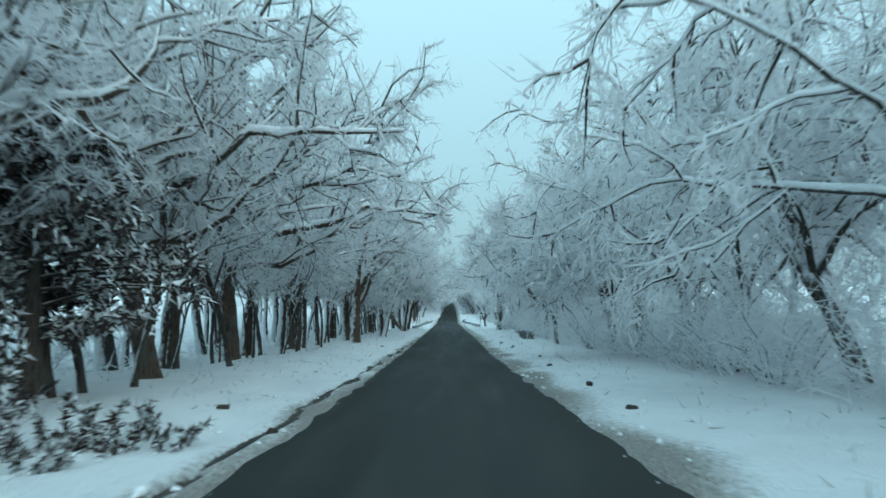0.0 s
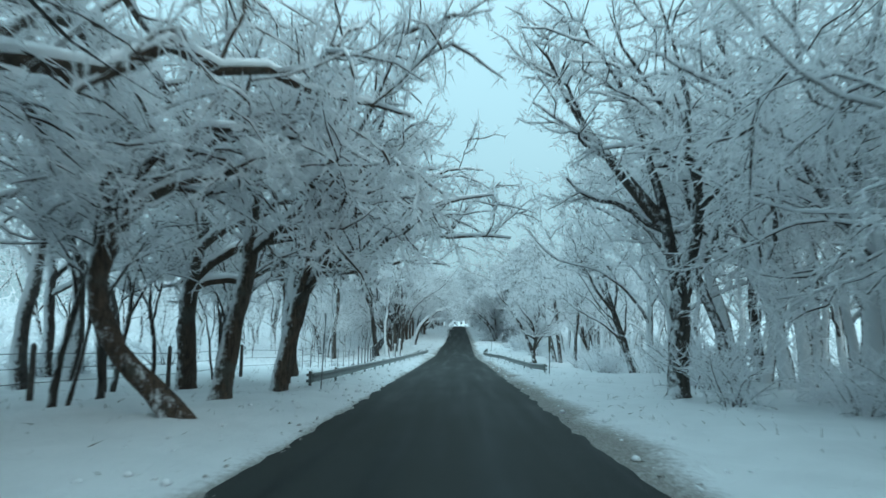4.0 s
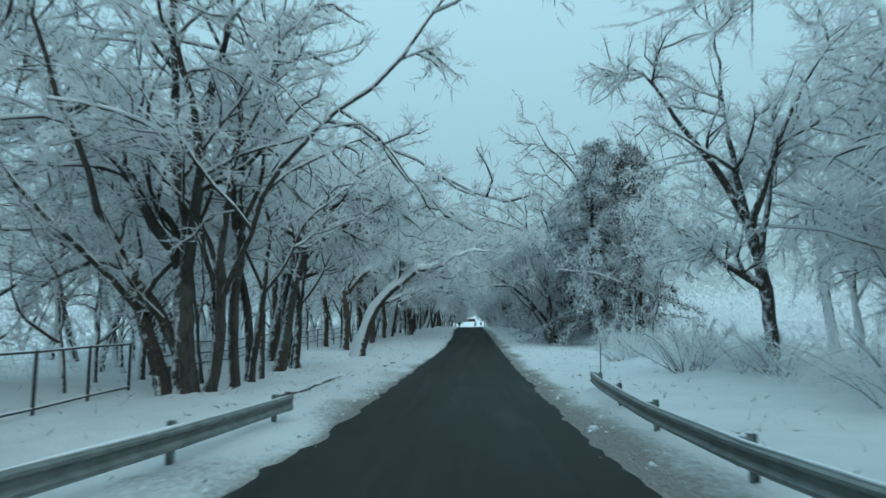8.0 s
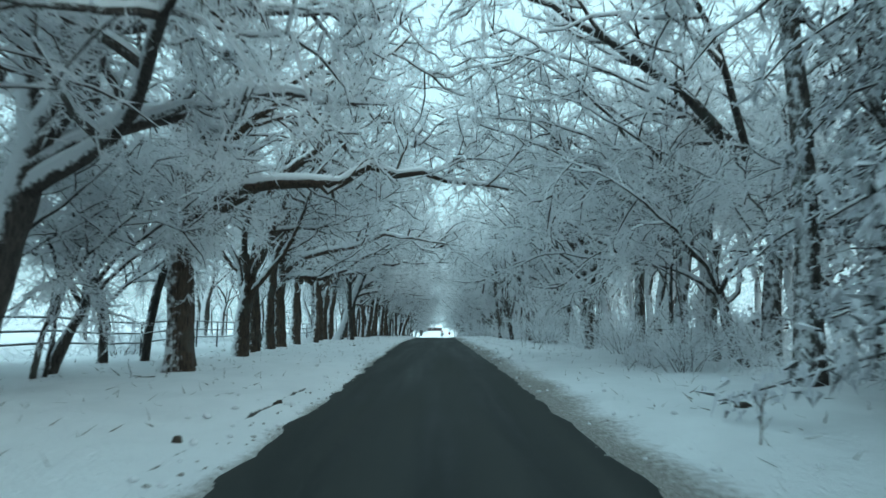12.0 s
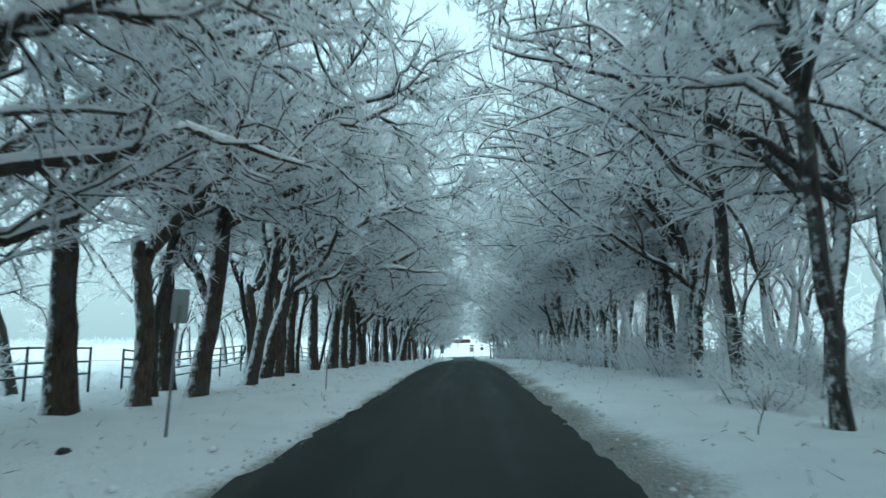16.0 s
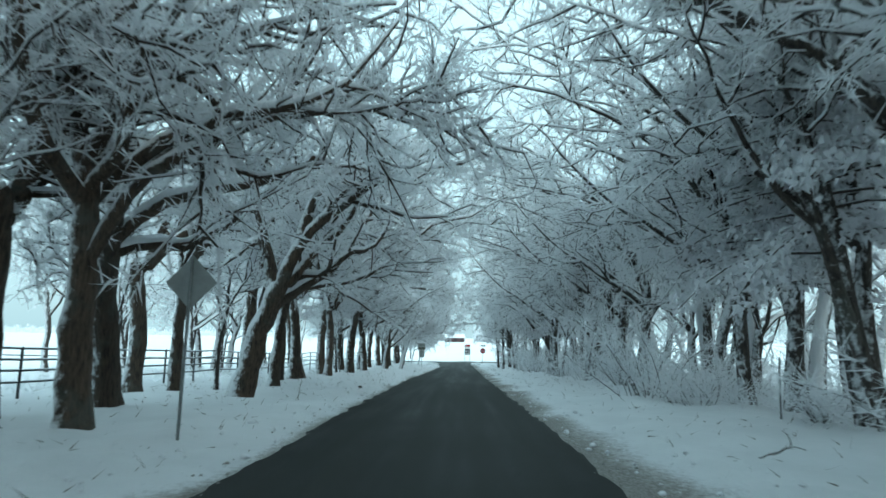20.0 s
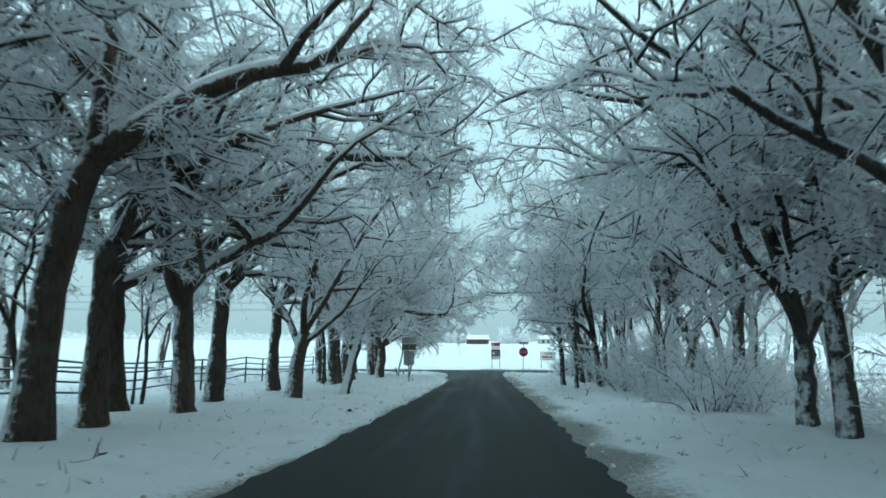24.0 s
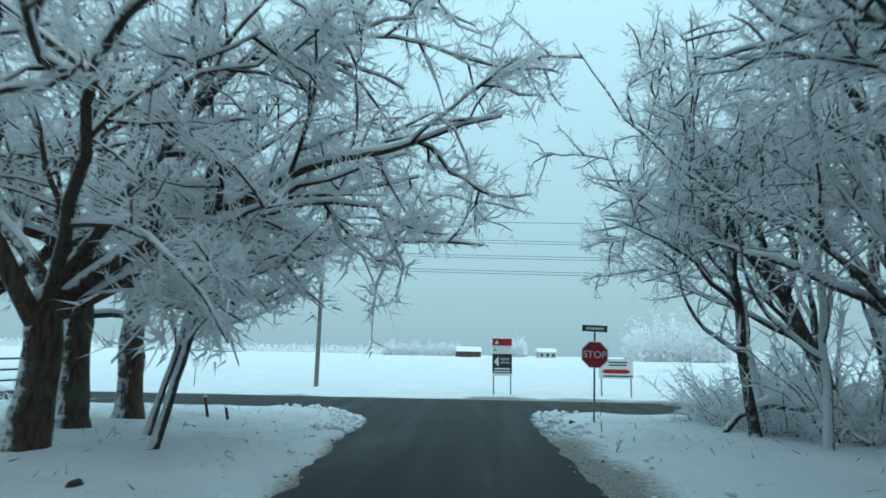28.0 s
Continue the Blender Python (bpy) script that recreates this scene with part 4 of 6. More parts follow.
OVERHANG = make_tree(94, "overhanging_tree", "dark tree with a thick snow-laden limb reaching over the road", M_BARK_COLD, M_TWIG, height=16, fork=10.6, girth=0.30, lean=0.0, limbs=5, spread=0.7, bias=-0.3, limb_r=1.3,
                     trunk_way=[(0, 0, -0.25), (0.3, 0, 5.0), (0.2, 0, 10.8)], paths=([(0.2, 0, 10.6), (-3.1, 0, 13.4), (-5.4, -0.3, 13.9), (-7.5, 0, 15.0), (-11.0, 0.2, 16.6)], [(0.1, 0, 10.4), (-2.4, 0.2, 11.4), (-5.0, 0.3, 11.2), (-8.0, 0.3, 10.6)]))
BENT = make_tree(95, "bent_tree", "dark tree bowed over in an arch towards the road", M_BARK_COLD, M_TWIG, height=11, fork=5.2, girth=0.24, lean=0.10, limbs=4, spread=0.7, bias=0.4,
                 limb_r=1.2, paths=([(0.4, 0, 5.0), (1.6, 0, 7.4), (3.0, 0, 9.1), (4.7, 0, 10.2), (7.1, 0.2, 10.3), (9.3, 0.4, 9.0)],))
KINKED = make_tree(96, "kinked_oak", "oak with a level snow-covered limb that kinks upward at its end", M_BARK, M_TWIG, height=13, fork=3.9, girth=0.33, lean=0.02, limbs=5, spread=0.85, bias=0.2, limb_r=1.5,
                   paths=([(0.1, 0, 3.4), (1.6, 0.2, 3.8), (2.8, 0.3, 4.4), (3.8, 0.4, 4.5), (5.0, 0.5, 4.2), (6.9, 0.6, 4.0), (7.1, 0.4, 5.4), (7.5, 0.2, 7.4)],))
# trees of a marked shape beside the road
SNAKE_OAK = make_tree(122, "curved_oak", "dark snaking oak that leans out and hooks over the road", M_BARK_COLD, M_TWIG, height=12, fork=7.0, girth=0.24, limbs=5, spread=0.8, bias=0.3, limb_r=1.3, clear=False,
                      trunk_way=[(0, 0, -0.25), (0.4, 0, 2.0), (0.7, 0, 4.1), (1.1, 0, 5.0), (1.2, 0, 7.0)], paths=([(1.2, 0, 6.9), (2.0, 0, 7.8), (2.9, 0, 8.7), (4.0, 0.1, 9.4), (5.6, 0.1, 10.2)], [(1.2, 0, 6.8), (2.3, 0.1, 7.6), (3.3, 0.2, 8.0), (4.5, 0.3, 7.8), (5.7, 0.3, 7.1), (6.6, 0.3, 6.4)], [(1.1, 0, 5.2), (0.3, -0.3, 7.0), (-0.3, -0.4, 9.5)]))
BRANCH_OAK = make_tree(190, "arching_oak", "leaning brown oak with a level snow-lined limb over the road", M_BARK, M_TWIG, height=15, fork=7.6, girth=0.30, limbs=6, spread=0.8, bias=0.3, limb_r=1.45,
                       trunk_way=[(0, 0, -0.25), (0.3, 0, 1.8), (0.6, 0, 3.6), (0.7, 0, 7.6)], paths=([(0.7, 0, 7.4), (1.6, 0, 8.5), (3.4, 0.1, 8.7), (5.1, 0.2, 9.0), (6.2, 0.2, 9.6), (7.6, 0.2, 10.7)], [(0.7, 0, 7.4), (0.9, 0, 10.5), (1.8, 0, 14.0), (2.8, 0, 16.2)], [(0.4, 0, 3.0), (-0.6, 0.2, 4.8), (-1.6, 0.3, 6.6)]))
STEP_OAK = make_tree(191, "arching_oak", "oak with a steep snow-packed limb climbing towards the road", M_BARK, M_TWIG, height=14, fork=5.9, girth=0.26, limbs=5, spread=0.8, bias=0.3, limb_r=1.4,
                     trunk_way=[(0, 0, -0.25), (0.6, 0, 2.8), (1.0, 0, 5.9)], paths=([(1.0, 0, 5.8), (2.7, 0, 7.8), (4.1, 0.1, 9.2), (4.9, 0.2, 10.6), (5.8, 0.2, 12.8)], [(1.0, 0, 5.8), (0.6, 0.2, 9.0), (1.2, 0.3, 13.0)]))
STOUT_OAK = make_tree(192, "stout_oak", "stout brown oak forking high into long snow-lined limbs", M_BARK, M_TWIG, height=15, fork=5.5, girth=0.31, limbs=6, spread=0.8, bias=0.35, limb_r=1.25, secondary=9,
                      trunk_way=[(0, 0, -0.25), (-0.1, 0, 1.7), (-0.1, 0, 3.5), (-0.3, 0, 5.5)], paths=([(-0.3, 0, 5.4), (0.5, 0, 7.6), (1.7, 0, 8.5), (3.1, 0.1, 9.6), (4.6, 0.2, 10.2), (7.0, 0.2, 10.6)], [(-0.3, 0, 5.4), (-0.9, 0, 7.8), (-0.5, 0, 10.2), (0.2, 0, 13.0)], [(0.0, 0, 3.6), (0.8, 0.2, 5.5), (2.2, 0.3, 6.2), (3.4, 0.4, 6.8), (5.2, 0.4, 7.1), (7.4, 0.4, 6.6)]))
DARK_LEAN = make_tree(193, "slim_tree", "tall dark tree leaning towards the road", M_BARK_COLD, M_TWIG, height=15, fork=4.3, girth=0.26, limbs=5, spread=0.6, bias=-0.2, limb_r=1.5,
                      trunk_way=[(0, 0, -0.25), (-0.1, 0, 2.2), (-0.6, 0, 4.3)], paths=([(-0.6, 0, 4.2), (-1.0, 0, 6.8), (-1.3, 0, 9.2), (-1.5, 0, 11.7), (-1.8, 0, 15)], [(-0.1, 0, 3.0), (0.5, 0, 6.7), (1.4, 0.1, 8.6), (2.2, 0.1, 10.3)]))
THIN_LEAN = make_tree(194, "slim_tree", "thin dark tree slanting out over the verge", M_BARK_COLD, M_TWIG, height=13, fork=5.6, girth=0.15, limbs=5, spread=0.7, bias=-0.3, limb_r=1.5, clear=False,
                      trunk_way=[(0, 0, -0.25), (-0.3, 0, 1.7), (-0.7, 0, 4.1), (-1.1, 0, 5.6)], paths=([(-1.1, 0, 5.5), (-2.1, 0, 7.7), (-2.7, 0, 8.8), (-3.1, 0, 11.5)], [(-0.7, 0, 4.0), (-0.5, 0.2, 7.5), (-0.9, 0.3, 11.0)]))
DARK_POLE = make_tree(195, "slim_tree", "dark straight tree with snow in its high fork", M_BARK_COLD, M_TWIG, height=15, fork=6.4, girth=0.22, limbs=5, spread=0.6, bias=-0.2, limb_r=1.4,
                      trunk_way=[(0, 0, -0.25), (0.2, 0, 3.2), (0.2, 0, 6.4)], paths=([(0.2, 0, 6.3), (0.0, 0, 9.6), (-0.2, 0, 12.5), (-0.1, 0, 15)], [(0.2, 0, 6.0), (-1.4, 0.2, 8.8), (-3.2, 0.3, 10.6), (-5.6, 0.3, 11.4)], [(0.2, 0, 4.6), (1.2, 0, 7.2), (2.2, 0, 9.8)]))
TWIN_POLE = make_tree(196, "twin_trunk_tree", "dark twin-trunked tree standing close beside the verge", M_BARK_COLD, M_TWIG, height=13, fork=2.9, girth=0.17, limbs=5, spread=0.6, bias=-0.2, limb_r=1.7, clear=False,
                      trunk_way=[(0, 0, -0.25), (-0.1, 0, 1.4), (-0.3, 0, 2.9)], paths=([(-0.3, 0, 2.8), (-0.6, 0, 5.7), (-0.8, 0, 9.3), (-1.1, 0, 11.6)], [(0.1, 0, 0.0), (0.4, 0, 0.6), (0.3, 0, 4.4), (0.8, 0, 7.4), (1.5, 0, 10.9)], [(-0.8, 0, 8.8), (-2.4, 0.2, 10.4), (-4.4, 0.3, 11.0), (-6.0, 0.3, 10.6)]))
CROSS_SLIM = make_tree(197, "slim_tree", "slim tree with a low limb bowed across the road edge", M_BARK_COLD, M_TWIG, height=12, fork=7.1, girth=0.14, limbs=5, spread=0.6, bias=-0.3, limb_r=1.5, clear=False,
                       trunk_way=[(0, 0, -0.25), (-0.2, 0, 3.2), (-0.4, 0, 5.4), (-0.3, 0, 7.1)], paths=([(-0.3, 0, 7.0), (-1.4, 0, 8.3), (-3.1, 0.1, 8.9), (-4.6, 0.2, 7.8)], [(-0.3, 0, 7.0), (-0.3, 0, 10.0), (-1.1, 0, 12.9)], [(-0.4, 0, 5.2), (0.6, 0.2, 6.8), (1.2, 0.3, 9.0)]))
REACH = make_tree(198, "overhanging_tree", "bent tree whose thick snow-covered limbs fan out over the road", M_BARK_COLD, M_TWIG, height=11, fork=5.4, girth=0.15, limbs=5, spread=0.6, bias=-0.3, limb_r=1.6, clear=False,
                  trunk_way=[(0, 0, -0.25), (-1.3, 0, 2.2), (-3.2, 0, 4.4), (-4.5, 0, 5.4)], paths=([(-4.4, 0, 5.3), (-5.8, 0, 6.3), (-7.3, 0.1, 6.9), (-9.0, 0.2, 8.0), (-10.4, 0.2, 9.2)], [(-4.4, 0, 5.3), (-5.4, -0.2, 5.4), (-7.0, -0.4, 5.2), (-8.2, -0.5, 4.6)], [(-5.0, 0, 5.8), (-6.2, 0.3, 7.6), (-7.6, 0.5, 9.2)], [(-3.2, 0, 4.4), (-2.8, 0.2, 6.6), (-3.4, 0.2, 9.5)]))
BOUGH = make_tree(199, "overhanging_tree", "frosted tree with a thick low snow-laden bough", M_BARK_COLD, M_TWIG_PALE, height=12, fork=4.0, girth=0.22, limbs=6, spread=0.7, bias=-0.1, limb_r=1.3, clear=False, droop=0.3,
                  trunk_way=[(0, 0, -0.25), (-0.1, 0, 2.0), (-0.3, 0, 4.0)], paths=([(-0.3, 0, 3.8), (-1.2, 0, 5.1), (-3.1, 0, 4.3), (-4.3, 0, 4.0), (-6.0, 0, 3.6)], [(-3.0, 0, 4.4), (-4.2, -0.2, 4.8), (-5.4, -0.3, 4.6)]))
SLENDERS = [make_tree(170 + i, "slender_tree", "slender snow-dusted tree with crooked stem and sparse low branches", M_BARK_COLD, M_TWIG, height=h, fork=f, girth=g, lean=0.04, limbs=3, spread=0.55, bias=0.1, straight=0.7,
                      secondary=6, tertiary=3, twigs=6, fine=5, twig_len=0.5, twig_r=0.0145, clear=False, stems=st, limb_r=1.2, branch_r=0.8, shoot=0.9) for i, (h, f, g, st) in enumerate(((9.5, 3.4, 0.10, 1), (11.0, 4.6, 0.13, 1), (8.0, 2.6, 0.085, 2)))]
SAPLING = make_tree(97, "sapling", "thin leaning young tree with a wispy crown", M_BARK_WHITE, M_TWIG, height=5.6, fork=3.0, girth=0.09, lean=0.3, limbs=3, spread=0.8, bias=0.2, secondary=4, tertiary=3, clear=False)
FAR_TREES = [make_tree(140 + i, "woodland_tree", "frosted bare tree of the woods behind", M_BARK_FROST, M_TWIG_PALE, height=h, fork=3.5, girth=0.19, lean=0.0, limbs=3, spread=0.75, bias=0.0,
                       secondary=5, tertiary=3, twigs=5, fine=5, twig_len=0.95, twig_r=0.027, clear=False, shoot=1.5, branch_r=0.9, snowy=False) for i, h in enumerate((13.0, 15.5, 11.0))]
MID_TREES = [make_tree(160 + i, "bare_tree", "frosted bare tree standing behind the front row", M_BARK_FROST, M_TWIG, height=h, fork=f, girth=g, lean=ln, limbs=4, spread=0.7, bias=0.15,
                       secondary=6, tertiary=4, twigs=5, fine=4, twig_len=0.7, twig_r=0.0175, clear=False, shoot=1.1, branch_r=0.85, snowy=False) for i, (h, f, g, ln) in enumerate(((15.0, 5.0, 0.24, 0.05), (13.5, 4.0, 0.2, -0.12), (16.0, 6.2, 0.27, 0.0), (12.0, 3.6, 0.16, 0.18)))]
END_OAK = make_tree(104, "leaning_oak", "stout oak with two long limbs sweeping out over the verge", M_BARK, M_TWIG, height=14, fork=3.0, girth=0.36, lean=0.04, limbs=6, spread=0.8, bias=0.35, clear=False, droop=0.0, secondary=13, twigs=9, fine=6, twig_r=0.014,
                    paths=([(0.1, 0, 2.6), (1.5, 0, 3.7), (3.4, 0.1, 4.7), (5.2, 0, 5.6), (7.0, 0.2, 6.0), (8.9, 0.2, 6.7)], [(0.1, 0, 2.4), (1.4, 0.3, 3.2), (2.9, 0.5, 4.3), (4.8, 0.7, 4.9), (6.6, 0.7, 4.9)],
                           [(0.1, 0, 2.9), (1.8, -0.2, 5.2), (3.4, -0.3, 7.4), (5.6, -0.2, 9.0), (7.6, 0, 9.8)]))
CEDARS = [make_cedar(110, "cedar_tree", "evergreen cedar bowed under clotted snow", M_NEEDLE_SNOW, M_BARK_COLD, 13.0, 4.2, 0.08, 80, 1.0, 170, 0.21, 0.045),
          make_cedar(111, "cedar_tree", "dark evergreen cedar with snow-laden hanging sprays", M_NEEDLE, M_BARK_COLD, 9.0, 3.2, 0.16, 80, 0.4, 130, 0.28, 0.06),
          make_cedar(112, "ivied_tree", "tree hung with dead leaves and clumps of snow", M_LEAF, M_BARK_COLD, 13.5, 3.6, 0.30, 80, 1.05, 110, 0.20, 0.07),
          make_cedar(125, "cedar_tree", "russet evergreen cedar with clots of snow on hanging sprays", M_RUSSET, M_BARK_COLD, 13.0, 4.2, 0.10, 80, 0.9, 150, 0.2, 0.05)]
LONG_LIMB = make_tree(98, "arching_oak", "oak with a long snow-lined limb reaching over the road", M_BARK, M_TWIG, height=14, fork=6.3, girth=0.35, limbs=6, spread=0.8, bias=0.2, limb_r=1.4,
                      trunk_way=[(0, 0, -0.25), (0.4, 0, 4.3), (0.7, 0, 6.3)], paths=([(0.7, 0, 6.2), (1.6, 0, 6.9), (2.7, 0.1, 6.5), (4.8, 0.2, 7.3), (7.2, 0.2, 9.0), (8.6, 0.2, 9.1), (10.4, 0.4, 9.8)], [(2.0, 0, 6.7), (3.0, -0.2, 8.4), (4.4, -0.3, 9.5), (6.2, -0.3, 10.1), (8.4, -0.2, 9.9)], [(0.7, 0, 6.2), (2.0, 0, 9.2), (2.2, 0, 13.0)]))
BOW_OAK = make_tree(99, "arching_oak", "oak whose main limb bows up and out over the road", M_BARK, M_TWIG, height=13, fork=4.4, girth=0.30, lean=0.10, limbs=5, spread=0.85, bias=0.2, limb_r=1.15,
                    paths=([(0.4, 0, 4.2), (1.5, 0, 6.0), (3.2, 0.2, 7.4), (5.1, 0.3, 8.1), (6.9, 0.2, 9.4)],))
BIG_OAK = make_tree(100, "spreading_tree", "great many-stemmed tree with a low limb curving out beside the fence", M_BARK_COLD, M_TWIG, height=17, fork=3.4, girth=0.34, lean=0.0, limbs=6, spread=0.5, bias=-0.1,
                    stems=3, secondary=6, clear=False, straight=0.9,
                    paths=([(0, 0, 0.6), (-1.0, 0, 2.6), (-2.6, 0.1, 4.1), (-4.2, 0, 3.5), (-5.4, 0.2, 2.7)], [(0, 0, 3.2), (-0.6, 0, 5.2), (-2.6, 0, 6.9), (-6.2, 0.3, 7.2)]))
Y_TREE = make_tree(102, "forked_tree", "tall dark tree forking high into three rising limbs", M_BARK_COLD, M_TWIG, height=14, fork=5.0, girth=0.25, lean=-0.05, limbs=5, spread=0.5, bias=-0.1, limb_r=1.25, secondary=7, clear=False,
                   trunk_way=[(0, 0, -0.9), (0, 0, 1.5), (-0.1, 0, 3.0), (-0.5, 0, 4.9)], paths=([(-0.5, 0, 4.8), (-0.9, 0, 6.9), (-1.2, 0, 9.4), (-1.3, 0, 11.3), (-1.3, 0, 13.6)], [(-0.6, 0, 5.2), (-1.6, 0, 7.2), (-3.0, 0.1, 9.2), (-4.0, 0.2, 11.1), (-5.3, 0.2, 11.8)], [(-0.2, 0, 3.9), (0.4, 0, 6.7), (1.0, 0, 8.9)], [(-0.1, 0, 2.6), (-1.6, 0.1, 3.6), (-3.2, 0.2, 5.0)]))
WHITE_SLIM = make_tree(103, "slim_tree", "slender tree plastered white on its windward side", M_BARK_WHITE, M_TWIG, height=17, fork=6.5, girth=0.2, lean=-0.12, limbs=4, spread=0.5, bias=-0.1)
SHRUBS = [make_shrub(130, "frosted_shrub", "leafless roadside shrub thick with rime and snow", M_TWIG_DIM, M_BARK_COLD),
          make_shrub(131, "frosted_shrub", "leafless roadside shrub thick with rime and snow", M_TWIG_DIM, M_BARK_COLD, 3.2, 18, 1.4, 45, 0.6),
          make_shrub(132, "frosted_shrub", "low bramble bush under clotted snow", M_TWIG, M_BARK_COLD, 1.3, 16, 1.5, 44, 0.42)]
TEMPLATES = SLENDERS + [BRANCH_OAK, STEP_OAK, STOUT_OAK, DARK_LEAN, THIN_LEAN, DARK_POLE, TWIN_POLE, CROSS_SLIM, REACH, BOUGH] + MID_TREES + OVER_OAKS + OVER_SLIMS + [WHITE_ARCH, VEE_TREE, FIELD_OAK, RISE_OAK, WAVE_OAK, LEAN_OAK, BEND_OAK, SNAKE_OAK, HOOK_OAK, CROOK_RIGHT, CURVED, SLANT_OAK, ARCH_RIGHT, BOW_TWO, CROOK_OAK, BOW_THREE, FORK_RIGHT, END_OAK] + OAKS + TALLS + WEEPER + CEDARS + SHRUBS + FAR_TREES + [WHITE_OAK, LONG_LIMB, BOW_OAK, BIG_OAK, Y_TREE, WHITE_SLIM, ARCH_LEFT, TWIN, OVERHANG, BENT, KINKED, SAPLING]

# oaks along the left of the road: x, y, trunk radius
LEFT_A = [(-8.6, 9, 0.3), (-9.6, 14, 0.34), (-9.0, 18, 0.28), (-10.4, 22, 0.32), (-9.8, 26.8, 0.36), (-10.6, 31, 0.3), (-9.2, 34.5, 0.3), (-10.1, 38.0, 0.32),
          (-10.3, 41.1, 0.18), (-11.6, 45.6, 0.18), (-8.5, 49.9, 0.29), (-10.7, 53.8, 0.2), (-6.8, 60.1, 0.22),
          (-6.9, 63.3, 0.24), (-7.6, 66.5, 0.2), (-9.4, 71.0, 0.28), (-5.9, 78.7, 0.16), (-6.7, 86.8, 0.16), (-7.6, 90.8, 0.26), (-9.0, 95.4, 0.26), (-8.9, 83.4, 0.24)]
LEFT_B = [(-11.6, 160.5, 0.26),
          (-14.8, 170.9, 0.3), (-12.7, 177.6, 0.26), (-10.2, 181.4, 0.3), (-11.3, 188.3, 0.34), (-10.8, 190.9, 0.22), (-12.4, 195.8, 0.22)]
LEFT_C = [(-8.2, 204.7, 0.36), (-8.8, 206.7, 0.3), (-10.1, 209.6, 0.25), (-8.6, 211.7, 0.28), (-9.3, 215.9, 0.42), (-9.5, 219.5, 0.3), (-9.8, 222.7, 0.4), (-9.6, 226.2, 0.3),
          (-9.2, 230.5, 0.28), (-9.8, 234.6, 0.32), (-11.3, 242.5, 0.4), (-10.7, 245.1, 0.38), (-9.9, 249.5, 0.22), (-9.6, 253.8, 0.36), (-8.9, 255.9, 0.28),
          (-9.7, 268.4, 0.34), (-9.9, 271.0, 0.4), (-10.0, 273.4, 0.32), (-9.6, 277.5, 0.3),
          (-8.6, 281.7, 0.3), (-9.1, 286.8, 0.4), (-9.5, 292.8, 0.26)]
LEFT_D = [(-9.4, 302.3, 0.28), (-10.8, 309.1, 0.22), (-9.6, 318.2, 0.26), (-9.8, 323.3, 0.36), (-9.0, 327.5, 0.3),
          (-10.4, 331.6, 0.3), (-11.4, 344.2, 0.34), (-10.3, 348.8, 0.36),
          (-9.0, 363.3, 0.28), (-9.7, 367.8, 0.28), (-10.6, 365.5, 0.3), (-9.8, 371.0, 0.24)]
rng = np.random.RandomState(5)
for row in (LEFT_A, LEFT_B, LEFT_C, LEFT_D):
    for i, (x, y, r) in enumerate(row):
        k = rng.randint(len(OAKS))
        over = 170 < y < 352 and i % 3 != 0
        put(OVER_OAKS[i % 2] if over else OAKS[k], x, y, rng.uniform(-35, 35), 0.35 + 1.8 * r, rng.uniform(0.95, 1.1) * (1.0 / (0.35 + 1.8 * r)) ** 0.75, (rng.normal(0, 1.6), rng.normal(0, 2.5)), group="oaks along the road")
for t, x, y in ((WHITE_ARCH, -7.2, 166.0), (RISE_OAK, -7.3, 306.4), (WAVE_OAK, -8.3, 313.2), (LEAN_OAK, -6.3, 57.5), (BEND_OAK, -7.3, 46.4), (SNAKE_OAK, -8.8, 153.2), (BRANCH_OAK, -8.7, 258.9), (STEP_OAK, -8.9, 264.3), (STOUT_OAK, -7.9, 298.6), (HOOK_OAK, -9.2, 157.0)):
    put(t, x, y, 0, group="oaks along the road")
put(FIELD_OAK, -13.2, 127.5, 0)
for x, y, k, z in ((-10.9, 202.6, 2, 0.85), (-11.6, 206.5, 0, 0.75), (-12.0, 199.5, 2, 0.8)):
    put(WEEPER[k], x, y, 15 * k, z, 1.0, group="drooping trees left of the road")
put(OAKS[6], -8.0, 351.2, 10, 0.82, 0.95, group="oaks along the road")
for x, y, z in ((-9.9, 341.0, 0.95), (-10.4, 355.5, 0.9)):
    put(OVER_OAKS[int(y) % 2], x, y, 8, z, 0.95, group="oaks along the road")
for x, y, k in ((-10.4, 175.0, 0), (-9.9, 184.6, 1), (-10.0, 193.2, 0), (-10.2, 299.0, 1), (-9.6, 321.0, 0)):
    put(OVER_OAKS[k], x, y, rng.uniform(-15, 15), 0.95, 1.05, group="oaks along the road")
put(DARK_POLE, -7.4, 236.9, 180, 1.0, 1.0, group="oaks along the road")
for k in range(16):
    put(MID_TREES[k % 4], -14.6 - 7 * ((k * 0.618) % 1), 156 + k * 3.0, 50 * k, 0.5 + 0.2 * ((k * 0.37) % 1), 1.0, group="second row of trees")
put(WHITE_OAK, -8.8, 238.2, 5, 1.0, 1.1, (2, 0), group="oaks along the road")
put(BIG_OAK, -8.5, 143.7, 0)
put(WHITE_SLIM, -7.8, 131.0, 0)
for x, y, k, t in ((-8.1, 146.4, 1, 200), (-7.9, 147.4, 0, 30), (-8.7, 155.6, 1, 20), (-9.0, 155.9, 0, 20), (-9.4, 147.6, 2, 120), (-8.4, 148.6, 1, 70)):
    put(SLENDERS[k], x, y, t, 1.2, 1.0, group="slim trees")
put(LONG_LIMB, -9.1, 280.2, 0, group="oaks along the road")
put(BOW_TWO, -8.9, 290.9, 0, group="oaks along the road")
